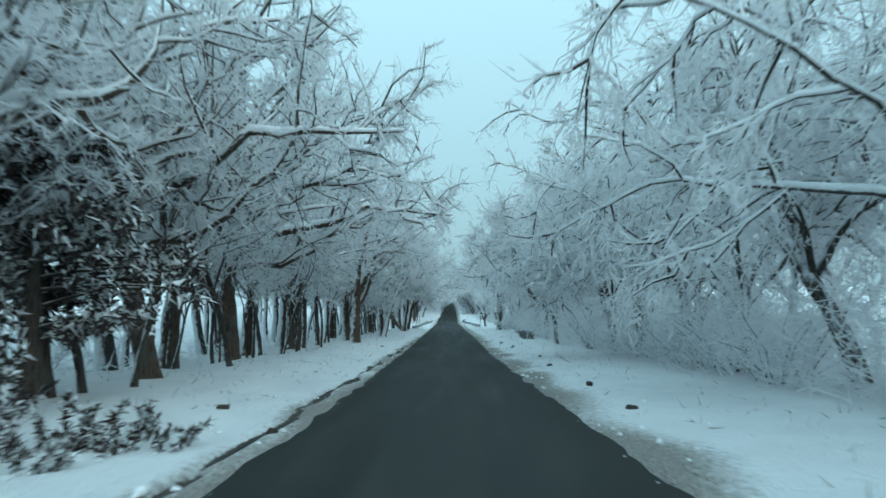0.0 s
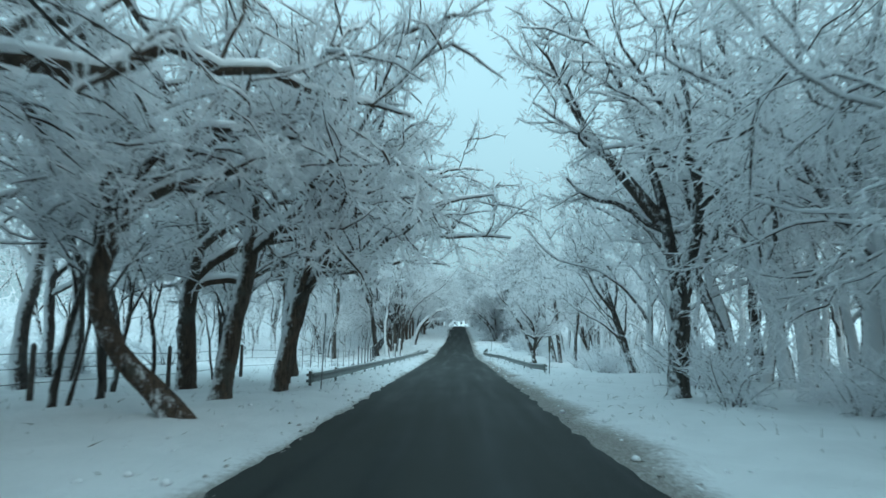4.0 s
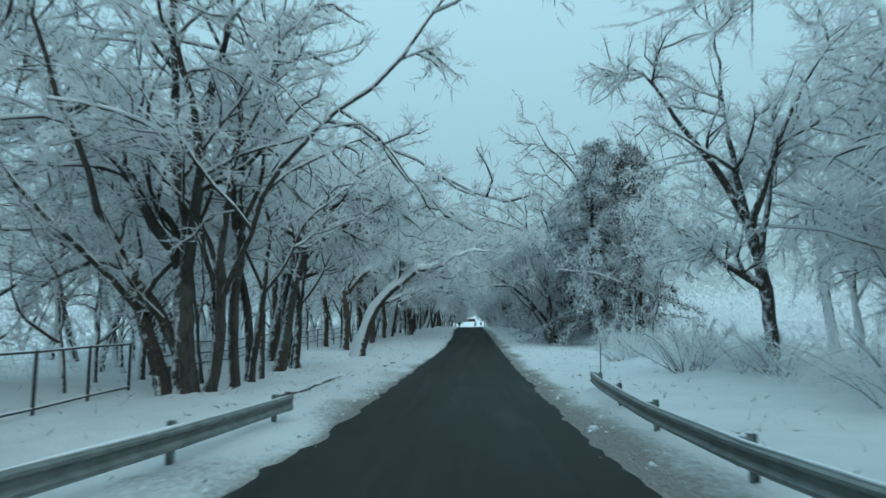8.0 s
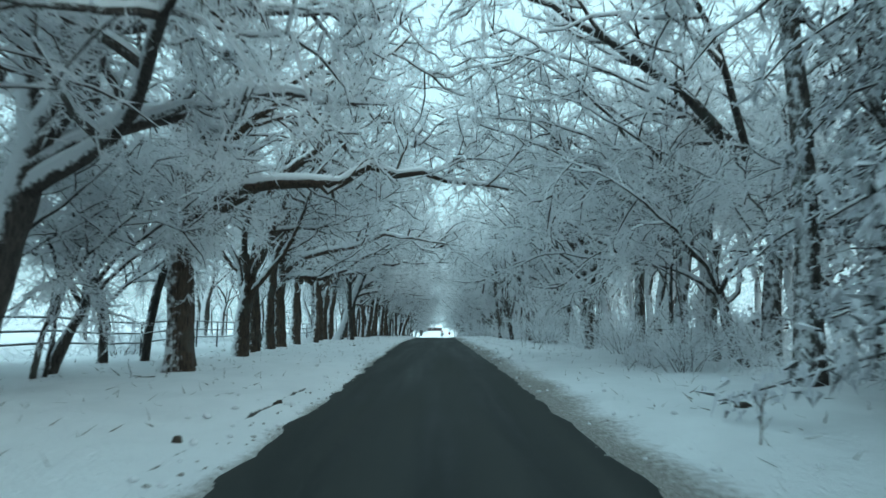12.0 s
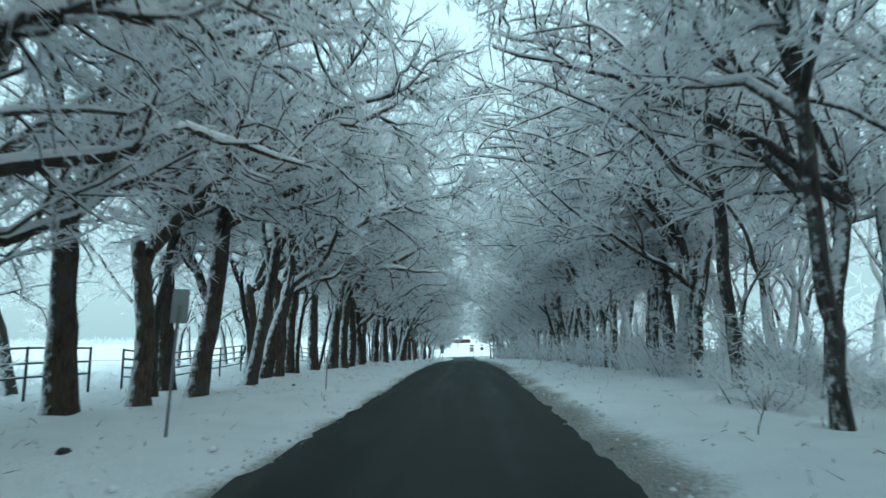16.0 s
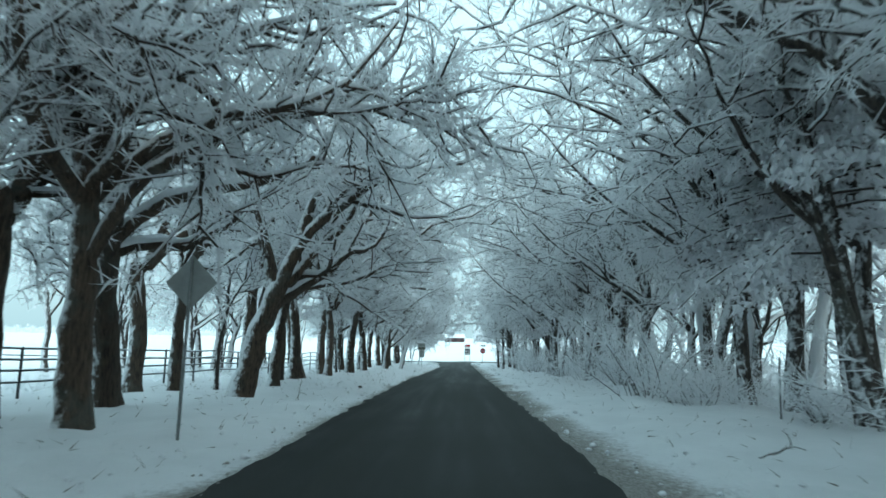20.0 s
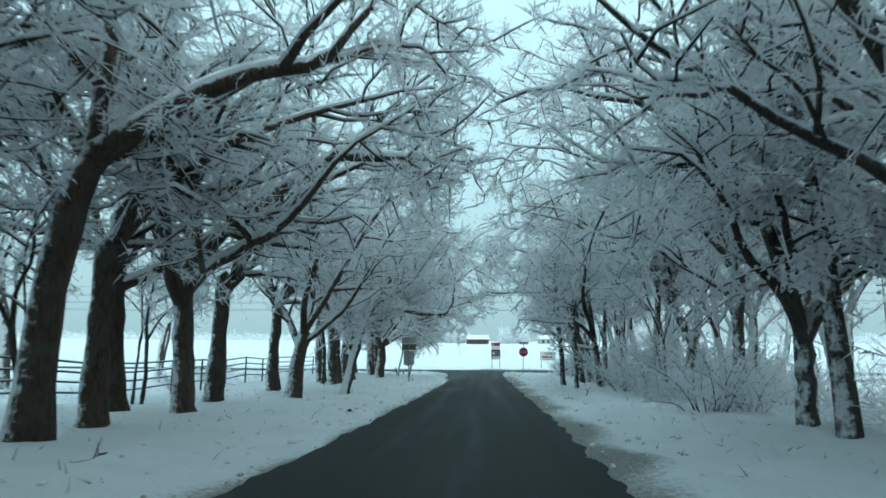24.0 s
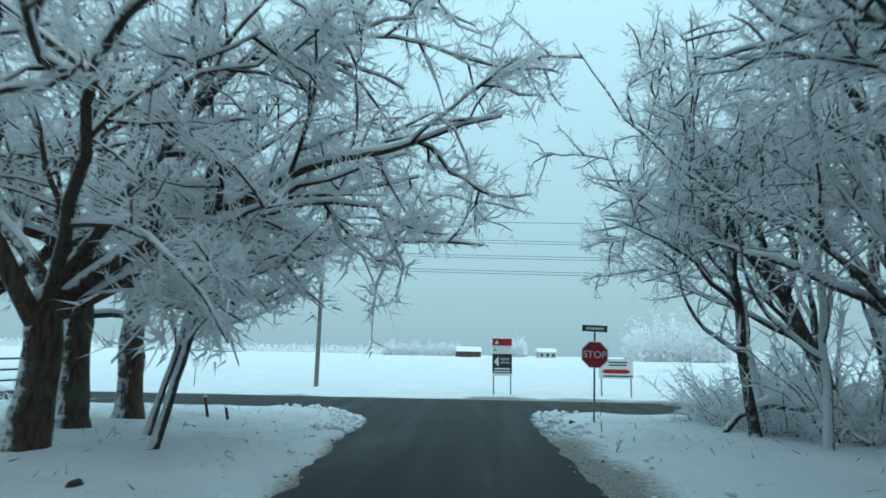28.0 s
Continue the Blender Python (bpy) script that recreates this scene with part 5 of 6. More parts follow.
put(CROOK_OAK, -9.5, 338.3, 0, group="oaks along the road")
put(BOW_THREE, -9.1, 344.1, 0, group="oaks along the road")
put(SLANT_OAK, -10.0, 198.2, 0, group="oaks along the road")
put(CURVED, -5.5, 75.9, 0)
put(ARCH_LEFT, -5.8, 83.1, 0)
put(KINKED, -8.9, 361.6, 0)
put(LEAN_OAK, -6.7, 355.0, 0, group="oaks along the road")
put(END_OAK, -8.4, 374.6, 0, group="oaks along the road")
for x, y, k, s in ((-9.6, 377.7, 0, 0.85), (-9.5, 379.9, 2, 0.8), (-11.2, 376.2, 4, 0.8), (-11.8, 381.0, 1, 0.7)):
    put(OAKS[k], x, y, rng.uniform(-20, 20), s, 1.0, group="oaks along the road")
put(SAPLING, -6.1, 374.8, 0)
put(SAPLING, -7.2, 376.6, 40, 0.95)
for x, y, s in ((-16, 133, 1.05), (-23, 138, 1.35), (-17.5, 143, 1.3), (-9.6, 134.7, 1.1)):
    put(TALLS[rng.randint(4)], x, y, rng.uniform(0, 360), s, 1.05, group="slim trees")

# right of the road: x, y, kind, size
RIGHT_A = [(11.7, 43.5, 3, 1.0), (10.1, 36, 0, 0.9), (8.9, 54.0, 2, 0.9), (9.2, 61, 0, 1.0), (12.4, 70, 0, 1.0), (12.0, 90.5, 0, 1.0), (14.5, 93, 2, 1.0),
           (11.5, 104, 0, 0.85), (10.6, 118.5, 2, 0.75), (10.4, 129.1, 0, 0.9), (10.6, 126.5, 2, 0.9), (12.5, 111, 3, 0.8),
           (17.5, 139, 2, 0.8)]
RIGHT_B = [(10.0, 192, 1, 1.35), (11.0, 205.5, 1, 1.2), (10.2, 207.8, 0, 0.9), (9.4, 213.0, 2, 1.0), (11.3, 216.5, 3, 0.9), (9.0, 221, 0, 1.0), (10.0, 226, 2, 1.0), (9.6, 231, 1, 0.9),
           (8.8, 259.5, 2, 1.0), (10.8, 255, 1, 1.0), (9.4, 265, 3, 1.0), (10.4, 270.5, 0, 1.0), (11.6, 275, 2, 1.0), (11.9, 285.2, 1, 1.1), (10.7, 287.2, 0, 1.0),
            (11.2, 293.1, 0, 1.0)]
RIGHT_C = [(9.5, 297.9, 3, 1.0), (12.1, 305.2, 0, 0.9), (11.6, 314.5, 2, 1.0), (10.4, 320.5, 0, 0.95), (8.6, 327.5, 1, 0.9), (8.0, 336.5, 2, 1.0), (11.6, 348.7, 0, 1.0),
           (9.6, 360.0, 2, 0.9), (6.9, 369.2, 2, 0.95), (7.8, 370.6, 0, 0.85), (8.8, 375.4, 3, 0.85), (8.8, 378.4, 0, 0.8), (6.9, 378.9, 2, 0.6), (10.4, 382, 3, 0.8)]
for row in (RIGHT_A, RIGHT_B, RIGHT_C):
    for x, y, k, s in row:
        over = 203 < y < 352 and int(y) % 5 < 4
        put(OVER_SLIMS[k % 2] if over else TALLS[k], x, y, 180 + rng.uniform(-40, 40) * (0.5 if over else 1), s * (1.1 if over else 1), rng.uniform(0.95, 1.1), (rng.normal(-0.5, 2.5), rng.normal(0, 3)), group="trees right of the road")
for x, y, k, ln in ((7.1, 182.1, 0, -11), (7.7, 182.3, 2, -5), (8.6, 184.6, 1, -3)):
    put(TALLS[k], x, y, 180, 0.62, 1.15, (ln, 0), group="trees right of the road")
for x, y, s in ((11.9, 182.8, 1.4), (14.6, 184.0, 1.35), (13.0, 192.5, 1.35)):
    put(TALLS[1], x, y, 90, s, 1.0, group="trees right of the road")
put(Y_TREE, 11.1, 149.0, 0, sink=-0.5)
put(VEE_TREE, 7.4, 122.2, 0)
put(CROOK_RIGHT, 8.4, 46.7, 0)
for x, y, k in ((9.3, 306.2, 0), (9.5, 323.2, 1), (9.6, 209.8, 1), (9.6, 355.6, 1), (9.0, 315.6, 0), (8.8, 327.2, 1), (9.3, 348.6, 0)):
    put(OVER_SLIMS[k], x, y, 180 + rng.uniform(-15, 15), 1.0, 1.0, group="trees right of the road")
# boughs that close the tunnel over the road
for k in range(12):
    y = 234 + k * 9.2
    put(OVER_OAKS[k % 2], -11.4 + 0.6 * math.sin(k * 2.3), y, 14 * math.sin(k * 1.7), 0.98, 1.0 + 0.12 * math.sin(k * 3.1), group="oaks along the road")
    if k > 1:
        put(OVER_SLIMS[(k + 1) % 2], 9.9 + 0.8 * math.sin(k * 1.9), y + 3.4, 180 + 16 * math.sin(k * 2.9), 1.04, 1.05 + 0.14 * math.sin(k * 1.3), group="trees right of the road")
for t, x, y, turn, k in ((DARK_LEAN, 8.1, 239.2, 0, 1.0), (THIN_LEAN, 6.8, 240.7, 0, 1.0), (THIN_LEAN, 7.3, 244.0, -30, 0.95), (THIN_LEAN, 6.8, 251.1, 55, 1.1), (DARK_POLE, 9.0, 269.2, 0, 1.0), (THIN_LEAN, 10.2, 268.9, 180, 1.0),
                         (DARK_POLE, 9.6, 279.6, 20, 1.0), (DARK_POLE, 8.3, 282.0, -25, 0.9), (THIN_LEAN, 9.6, 287.4, 15, 1.0), (TWIN_POLE, 7.0, 363.1, 0, 1.0), (CROSS_SLIM, 5.1, 365.2, 0, 1.0), (CROSS_SLIM, 5.6, 362.9, 60, 0.8), (REACH, 8.2, 182.8, 0, 1.0), (BOUGH, 9.6, 30.0, 0, 1.0)):
    put(t, x, y, turn, k, 1.0, group="trees right of the road")
put(TWIN, 6.9, 83.0, 0, 0.86, 1.0, group="trees right of the road")
put(ARCH_RIGHT, 7.5, 289.5, 0, group="trees right of the road")
put(FORK_RIGHT, 8.4, 342.6, 0, group="trees right of the road")
put(OVERHANG, 9.2, 200.5, 0, group="trees right of the road")
put(BENT, 11.4, 357, 180, group="trees right of the road")
for x, y, k, s in ((10.4, 4, 1, 1.0), (10.0, 10, 0, 1.1), (10.6, 15.5, 2, 1.2), (10.2, 21, 1, 1.0), (11.0, 27, 0, 1.1), (10.6, 33, 2, 1.2), (10.4, 39, 1, 0.95), (11, 48, 0, 1.0), (11.5, 58, 2, 1.2), (12.5, 66, 1, 1.0), (12.5, 74, 0, 1.0),
                   (13.5, 8, 1, 1.2), (14, 18, 0, 1.2), (13.8, 30, 1, 1.1), (14, 42, 1, 1.1), (14, 53, 0, 1.2),
                   (18.5, 146, 2, 1.2), (20, 153, 0, 1.1), (24, 160, 1, 0.9), (16, 137, 2, 1.1),
                   (10.2, 206, 0, 1.0), (10.8, 229, 1, 1.0), (10.5, 236, 2, 1.2), (11.5, 310, 1, 1.0), (11.5, 316, 0, 1.0), (10.5, 331, 2, 1.1)):
    put(WEEPER[k], x, y, 180 + rng.uniform(-50, 50), s, rng.uniform(0.95, 1.1), group="drooping trees right of the road")
for x, y, k, s in ((-9.3, 13.3, 1, 0.98), (14.4, 178.5, 3, 1.42), (11.0, 180.5, 0, 1.5), (9.2, 190.0, 0, 1.2), (7.5, 183.8, 2, 0.62), (9.8, 186.5, 0, 1.3), (9.8, 194, 0, 1.2), (12.4, 199, 3, 1.1), (14, 189, 0, 1.35), (9.6, 268, 2, 1.0), (9.4, 300.5, 2, 1.1), (9.8, 304.5, 2, 1.0), (8.3, 340.6, 2, 1.0)):
    put(CEDARS[k], x, y, rng.uniform(0, 360), s, 1.0)
for k in range(170):
    y = rng.uniform(4, 384)
    x = rng.uniform(7.2, 12) if rng.rand() < 0.85 else rng.uniform(-16, -13.6)
    if 96 < y < 150 and x < 9.5:
        x += 3
    if y < 70 and 0 < x < 8.8:
        x += 2
    put(SHRUBS[rng.randint(3)], x, y, rng.uniform(0, 360), rng.uniform(0.7, 1.2), rng.uniform(0.8, 1.2), group="roadside shrubs")
# woods behind both rows
for k in range(210):
    y = -20 + k * 1.9 + rng.uniform(-2, 2)
    left = k % 2 == 0
    open_field = (y > 205) if left else (y > 255)
    if open_field and rng.rand() < 0.75 or y > 372:
        continue
    near = rng.rand() < 0.5 and not (88 < y < 134 and left)
    x = rng.uniform(12.5, 18) if near else rng.uniform(18, 36)
    if left:
        x = -x
        if 130 < y and abs(x) < 15:
            x -= 3
    if clearing(x, y):
        continue
    put(FAR_TREES[rng.randint(3)], x, y, rng.uniform(0, 360), rng.uniform(0.8, 1.2), rng.uniform(0.85, 1.15), (rng.normal(0, 4), rng.normal(0, 4)), group="woods behind the road")
for k in range(40):
    x, y = (rng.uniform(-34, -14), rng.uniform(118, 204)) if k % 5 < 3 else (rng.uniform(18, 36), rng.uniform(122, 205))
    if clearing(x, y):
        continue
    put(FAR_TREES[rng.randint(3)], x, y, rng.uniform(0, 360), rng.uniform(0.9, 1.25), rng.uniform(0.85, 1.1), (rng.normal(0, 4), rng.normal(0, 4)), group="woods behind the road")
for k in range(46):
    x, y = (rng.uniform(-30, -15.6), rng.uniform(228, 338)) if k % 3 else (rng.uniform(16, 28), rng.uniform(236, 345))
    put(FAR_TREES[rng.randint(3)], x, y, rng.uniform(0, 360), rng.uniform(0.9, 1.2), rng.uniform(0.9, 1.1), (rng.normal(0, 4), rng.normal(0, 4)), group="woods behind the road")
for x, y, k in ((11.2, 79.5, 0), (12.4, 86.8, 2), (10.6, 93.6, 1), (13.2, 98.4, 0), (10.3, 74.6, 3), (11.9, 69.4, 2), (14.5, 82.4, 1), (15.2, 76.0, 2)):
    put(MID_TREES[k], x, y, rng.uniform(0, 360), rng.uniform(0.9, 1.1), 1.0, group="trees right of the road")
for k in range(26):
    y = 66 + k * 1.5 + rng.uniform(-0.6, 0.6)
    put(MID_TREES[rng.randint(4)], rng.uniform(11.5, 19), y, rng.uniform(0, 360), rng.uniform(0.85, 1.15), rng.uniform(0.9, 1.1), (rng.normal(0, 3), rng.normal(0, 3)), group="trees right of the road")
for k in range(16):
    put(MID_TREES[rng.randint(4)], rng.uniform(-22, -12), 122 + k * 2.2 + rng.uniform(-0.8, 0.8), rng.uniform(0, 360), rng.uniform(0.45, 0.65), 1.0, (rng.normal(0, 3), rng.normal(0, 3)), group="second row of trees")
for k in range(20):
    x, y = rng.uniform(13, 24), 138 + k * 3.2 + rng.uniform(-1, 1)
    if clearing(x, y):
        continue
    put(MID_TREES[rng.randint(4)], x, y, rng.uniform(0, 360), rng.uniform(0.85, 1.1), 1.0, (rng.normal(0, 3), rng.normal(0, 3)), group="second row of trees")
for k in range(40):
    y = 8 + k * 2.1 + rng.uniform(-0.8, 0.8)
    put(SLENDERS[rng.randint(3)], rng.uniform(-10.6, -8.2), y, rng.uniform(0, 360), rng.uniform(0.8, 1.15), 1.0, (rng.normal(0, 5), rng.normal(0, 5)), group="slender trees along the fence")
for k in range(26):
    y = 178 + k * 7.4 + rng.uniform(-1.2, 1.2)
    put(SLENDERS[rng.randint(3)], rng.uniform(-12.4, -9.4), y, rng.uniform(0, 360), rng.uniform(0.8, 1.1), 1.0, (rng.normal(0, 6), rng.normal(0, 5)), group="slender trees along the fence")
for k in range(26):
    y = 200 + k * 7.1 + rng.uniform(-1.2, 1.2)
    put(SLENDERS[rng.randint(3)], rng.uniform(7.8, 12.0), y, rng.uniform(0, 360), rng.uniform(0.85, 1.2), 1.05, (rng.normal(0, 5), rng.normal(0, 5)), group="slender trees right of the road")
# second rows close behind the front ones
for k in range(34):
    y = 6 + k * 2.5 + rng.uniform(-0.9, 0.9)
    put(MID_TREES[rng.randint(4)], rng.uniform(-15.5, -11.4), y, rng.uniform(0, 360), rng.uniform(0.85, 1.15), rng.uniform(0.95, 1.1), (rng.normal(0, 3), rng.normal(0, 3)), group="second row of trees")
for k in range(74):
    y = 203 + k * 2.42 + rng.uniform(-0.9, 0.9)
    x = rng.uniform(10.8, 14.5) if k % 3 else rng.uniform(14.5, 21)
    put(MID_TREES[rng.randint(4)], x, y, rng.uniform(0, 360), rng.uniform(0.8, 1.1), rng.uniform(0.95, 1.15), (rng.normal(0, 3), rng.normal(0, 3)), group="second row of trees")
for k in range(16):
    y = 206 + k * 10.6 + rng.uniform(-3, 3)
    put(MID_TREES[rng.randint(4)], rng.uniform(-23, -15.4), y, rng.uniform(0, 360), rng.uniform(0.85, 1.1), 1.0, (rng.normal(0, 3), rng.normal(0, 3)), group="second row of trees")
for x, y, k, s, ln in ((7.4, 372.8, 3, 0.75, -6), (10.8, 376.6, 0, 0.9, 0), (8.0, 380.7, 3, 0.7, -4), (11.6, 379.2, 2, 0.85, 0), (12.6, 382.7, 0, 0.8, 2), (10.6, 369.0, 0, 0.9, 3), (7.2, 376.4, 3, 0.65, 5), (9.6, 351.2, 3, 0.9, 6)):
    put(MID_TREES[k], x, y, rng.uniform(140, 220), s, 1.05, (ln, rng.normal(0, 3)), group="trees right of the road")
for k in range(44):
    put(SHRUBS[rng.randint(3)], rng.uniform(7.4, 13), rng.uniform(352, 384), rng.uniform(0, 360), rng.uniform(0.7, 1.1), rng.uniform(0.8, 1.2), group="roadside shrubs")
for t in TEMPLATES:
    for o in (*t.children_recursive, t):
        bpy.data.objects.remove(o)


# ---- undergrowth and weeds: too many to count ----
def brush_band(name, label, mat, runs, seed, count, length, width, upward=0.9):
    """Tangled brush over stretches (x0, x1, y0, y1, height)."""
    rng = np.random.RandomState(seed)
    geo = Geo()
    area = np.array([(b - a) * (d - c) for a, b, c, d, h in runs])
    for (a, b, c, d, h), n in zip(runs, (count * area / area.sum()).astype(int)):
        x, y = rng.uniform(a, b, n), rng.uniform(c, d, n)
        top = h * (0.62 + 0.38 * waves(x, y, 7.0, seed + 1))
        z = ground_z(x, y) + np.clip(top, 0.15, None) * rng.beta(1.0, 1.6, n)
        p = np.stack([x, y, z], 1)
        dr = rng.normal(size=(n, 3))
        dr[:, 2] = np.abs(dr[:, 2]) * upward + 0.1
        geo.slivers(p, dr, rng.uniform(0.5, 1.3, n) * length, rng.uniform(0.6, 1.4, n) * width, rng)
    return tagged(new(name, geo.mesh(name, mat)), label, "undergrowth", kind="stuff")


brush_band("undergrowth", "tangled leafless undergrowth white with rime", M_TWIG_DIM,
           [(10.5, 16, 95, 140, 1.6), (9.2, 16, 140, 200, 1.6), (8.4, 15, 200, 350, 2.5), (7.6, 15, 350, 384.5, 2.6), (15, 34, -20, 250, 3.4), (15, 27, 250, 384, 2.6)], 301, 62000, 0.75, 0.026)
brush_band("undergrowth", "thick rimed thicket along the verge", M_TWIG_DIM, [(8.0, 12.5, 0, 70, 4.2), (9.5, 13, 70, 82, 2.4)], 304, 26000, 0.8, 0.024)
brush_band("undergrowth", "frosted brush of the woods behind the fence", M_TWIG_DIM,
           [(-40, -15, -20, 110, 3.2), (-40, -15, 110, 205, 6.0), (-17.5, -14.2, 112, 205, 3.4), (-17.5, -14.2, 150, 205, 2.4), (-13.5, -11, 0, 60, 1.0), (-16.5, -13.8, 205, 384, 0.7)], 302, 46000, 0.8, 0.028)
brush_band("undergrowth", "low dense frosted brush under the trees", M_TWIG_DIM, [(8.3, 12.5, 200, 352, 1.2), (7.4, 12.5, 352, 384.5, 1.3), (9.5, 14, 140, 200, 1.0)], 308, 26000, 0.5, 0.022)
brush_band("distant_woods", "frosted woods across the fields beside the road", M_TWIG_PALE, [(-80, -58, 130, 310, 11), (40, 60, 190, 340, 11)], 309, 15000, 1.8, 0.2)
brush_band("weeds", "dry weed stalks poking through the snow", M_WEED,
           [(-8.5, -4.0, 0, 385, 0.16), (3.4, 7.5, 0, 385, 0.16), (-12.5, -8.5, 0, 385, 0.3)], 303, 6500, 0.22, 0.008)
LEAFY = make_shrub(150, "leafy_bush", "low dark-leaved bush speckled with snow", M_NEEDLE, M_BARK_COLD, 0.75, 26, 1.8, 120, 0.13, 0.024)
put(LEAFY, -5.2, 7.6, 0, 1.0)
put(LEAFY, -4.4, 8.4, 70, 0.8)
put(LEAFY, -8.6, 9.6, 140, 1.7, 1.2)
for i, (x, y, k) in enumerate(((7.4, 57.2, 0.7), (8.6, 60.0, 0.8), (7.0, 53.6, 0.6), (8.2, 64.5, 0.7), (8.6, 71.2, 0.7))):
    put(LEAFY, x, y, 50 * i, k, 1.15)
for o in (*LEAFY.children_recursive, LEAFY):
    bpy.data.objects.remove(o)


# ---- guardrails at the creek ----
RAIL_R = ([98, 101, 121, 124.4, 127, 130, 133, 137, 143, 147.5], [5.0, 4.5, 4.42, 4.15, 3.7, 3.25, 3.0, 3.05, 3.5, 4.0])
RAIL_L = ([84, 88, 120, 126, 131, 134, 139], [-5.0, -4.85, -4.75, -4.5, -4.25, -3.98, -3.75])


def along(bend, y0, y1, step, height):
    y = np.append(np.arange(y0, y1, step), y1)
    return np.stack([np.interp(y, *bend), y, road_z(y) + height], 1)


def extrude(profile, line, side):
    """Sweeps a section of (out, up) along a line that runs with the road; side is +1 for out = +x."""
    prof = np.array(profile)
    k = len(prof)
    v = np.repeat(line[:, None], k, 1).astype(float)
    v[:, :, 0] += prof[None, :, 0] * side
    v[:, :, 2] += prof[None, :, 1]
    i, j = np.meshgrid(np.arange(len(line) - 1), np.arange(k), indexing="ij")
    i, j = i.ravel(), j.ravel()
    f = np.stack([i * k + j, i * k + (j + 1) % k, (i + 1) * k + (j + 1) % k, (i + 1) * k + j], 1)
    return v.reshape(-1, 3), f


W_OUT = [(0.0, 0.155), (0.018, 0.14), (0.075, 0.115), (0.078, 0.075), (0.02, 0.03), (0.018, -0.03), (0.078, -0.075), (0.075, -0.115), (0.018, -0.14), (0.0, -0.155)]
W_BEAM = W_OUT + [(o - 0.006, u) for o, u in reversed(W_OUT)]


def make_rail(bend, y0, y1, side):
    """side: +1 where the road lies towards +x."""
    root = thing("guardrail", "weathered galvanised steel guardrail on short posts beside the road", "guardrail", pose(float(np.interp(y0, *bend)), y0, float(road_z(y0))), "guardrails at the creek")
    inv = root.matrix_basis.inverted()
    x0 = float(np.interp(y0, *bend))
    v, f = extrude(W_BEAM, along(bend, y0, y1, 1.0, 0.48), side)
    geo = Geo()
    geo.add(v, f)
    part("beam", geo.mesh("beam", M_STEEL), root).matrix_parent_inverse = inv
    post = Geo()
    post.box((-0.16 * side, 0, 0.0), (0.012, 0.10, 1.36))
    post.box((-0.23 * side, 0, 0.0), (0.012, 0.10, 1.36))
    post.box((-0.195 * side, 0, 0.0), (0.07, 0.010, 1.36))
    post.box((-0.08 * side, 0, 0.48), (0.15, 0.12, 0.32))
    pm = post.mesh("post", M_STEEL)
    y = y0 + 0.5
    while y < y1:
        p = part("post", pm, root)
        p.matrix_basis = pose(float(np.interp(y, *bend)) - x0, y - y0, float(road_z(y) - road_z(y0)))
        y += 3.81
    for end, yy in ((-1, y0), (1, y1)):
        g = Geo()
        x = float(np.interp(yy, *bend))
        a = np.linspace(-1.5, 1.5, 9)
        line = np.stack([x - side * (0.16 - 0.16 * np.cos(a)), yy + end * 0.16 * np.cos(a), np.full(9, float(road_z(yy)) + 0.48)], 1)
        g.tube(line + [0, 0, 0.10], np.full(9, 0.055), 6)
        g.tube(line - [0, 0, 0.10], np.full(9, 0.055), 6)
        g.box((x, yy, float(road_z(yy)) + 0.48), (0.03, 0.30, 0.33))
        part("end_terminal", g.mesh("end_terminal", M_STEEL), root).matrix_parent_inverse = inv
    snow = Geo()
    ln = along(bend, y0, y1, 0.5, 0.635)
    r = 0.022 + 0.014 * waves(ln[:, 0], ln[:, 1], 2.3, 9)
    snow.tube(ln, np.clip(r, 0.004, None), 5)
    part("snow_load", snow.mesh("snow_load", M_SNOW, True), root, "thin snow along the top edge").matrix_parent_inverse = inv
    return root


make_rail(RAIL_R, 98.5, 145.5, -1)
make_rail(RAIL_L, 84.3, 138.5, 1)


# ---- pipe fence behind the left row ----
FENCE_X = ([86, 112, 122, 145, 168, 195, 270, 340, 365, 384], [-10.5, -8.0, -8.4, -10.6, -12.9, -13.0, -12.9, -13.3, -14.1, -14.3])


def make_fence(y0, y1, gap, heights, rail_r, label):
    root = thing("pipe_fence", label, "fence", group="fences left of the road")
    ys = np.arange(y0, y1, gap)
    xs = np.interp(ys, *FENCE_X)
    for h in heights:
        g = Geo()
        pts = np.stack([xs, ys, ground_z(xs, ys) + h], 1)
        g.tube(pts, np.full(len(ys), rail_r), 6)
        part("rail", g.mesh("rail", M_PIPE, True), root)
        g = Geo()
        g.tube(pts + [0, 0, rail_r * 0.9], np.full(len(ys), rail_r * 0.75), 4)
        part("snow_load", g.mesh("snow_load", M_SNOW, True), root, "line of snow on the rail")
    g = Geo()
    g.tube(np.array([(0, 0, -0.3), (0, 0, heights[0] * 0.6), (0, 0, heights[0] + 0.03)]), np.full(3, 0.042), 8)
    pm = g.mesh("post", M_PIPE, True)
    for x, y in zip(xs, ys):
        part("post", pm, root).matrix_basis = pose(float(x), float(y), float(ground_z(x, y)))
    return root


make_fence(112, 145.5, 2.3, (1.42, 0.12), 0.03, "dark pipe fence with a single top rail above the snow")
make_fence(146, 262, 3.0, (1.45, 1.0, 0.6), 0.03, "dark pipe fence with snow-lined rails")
make_fence(262, 384, 3.0, (1.45, 1.12, 0.8, 0.46), 0.03, "dark pipe ranch fence with four snow-lined rails")


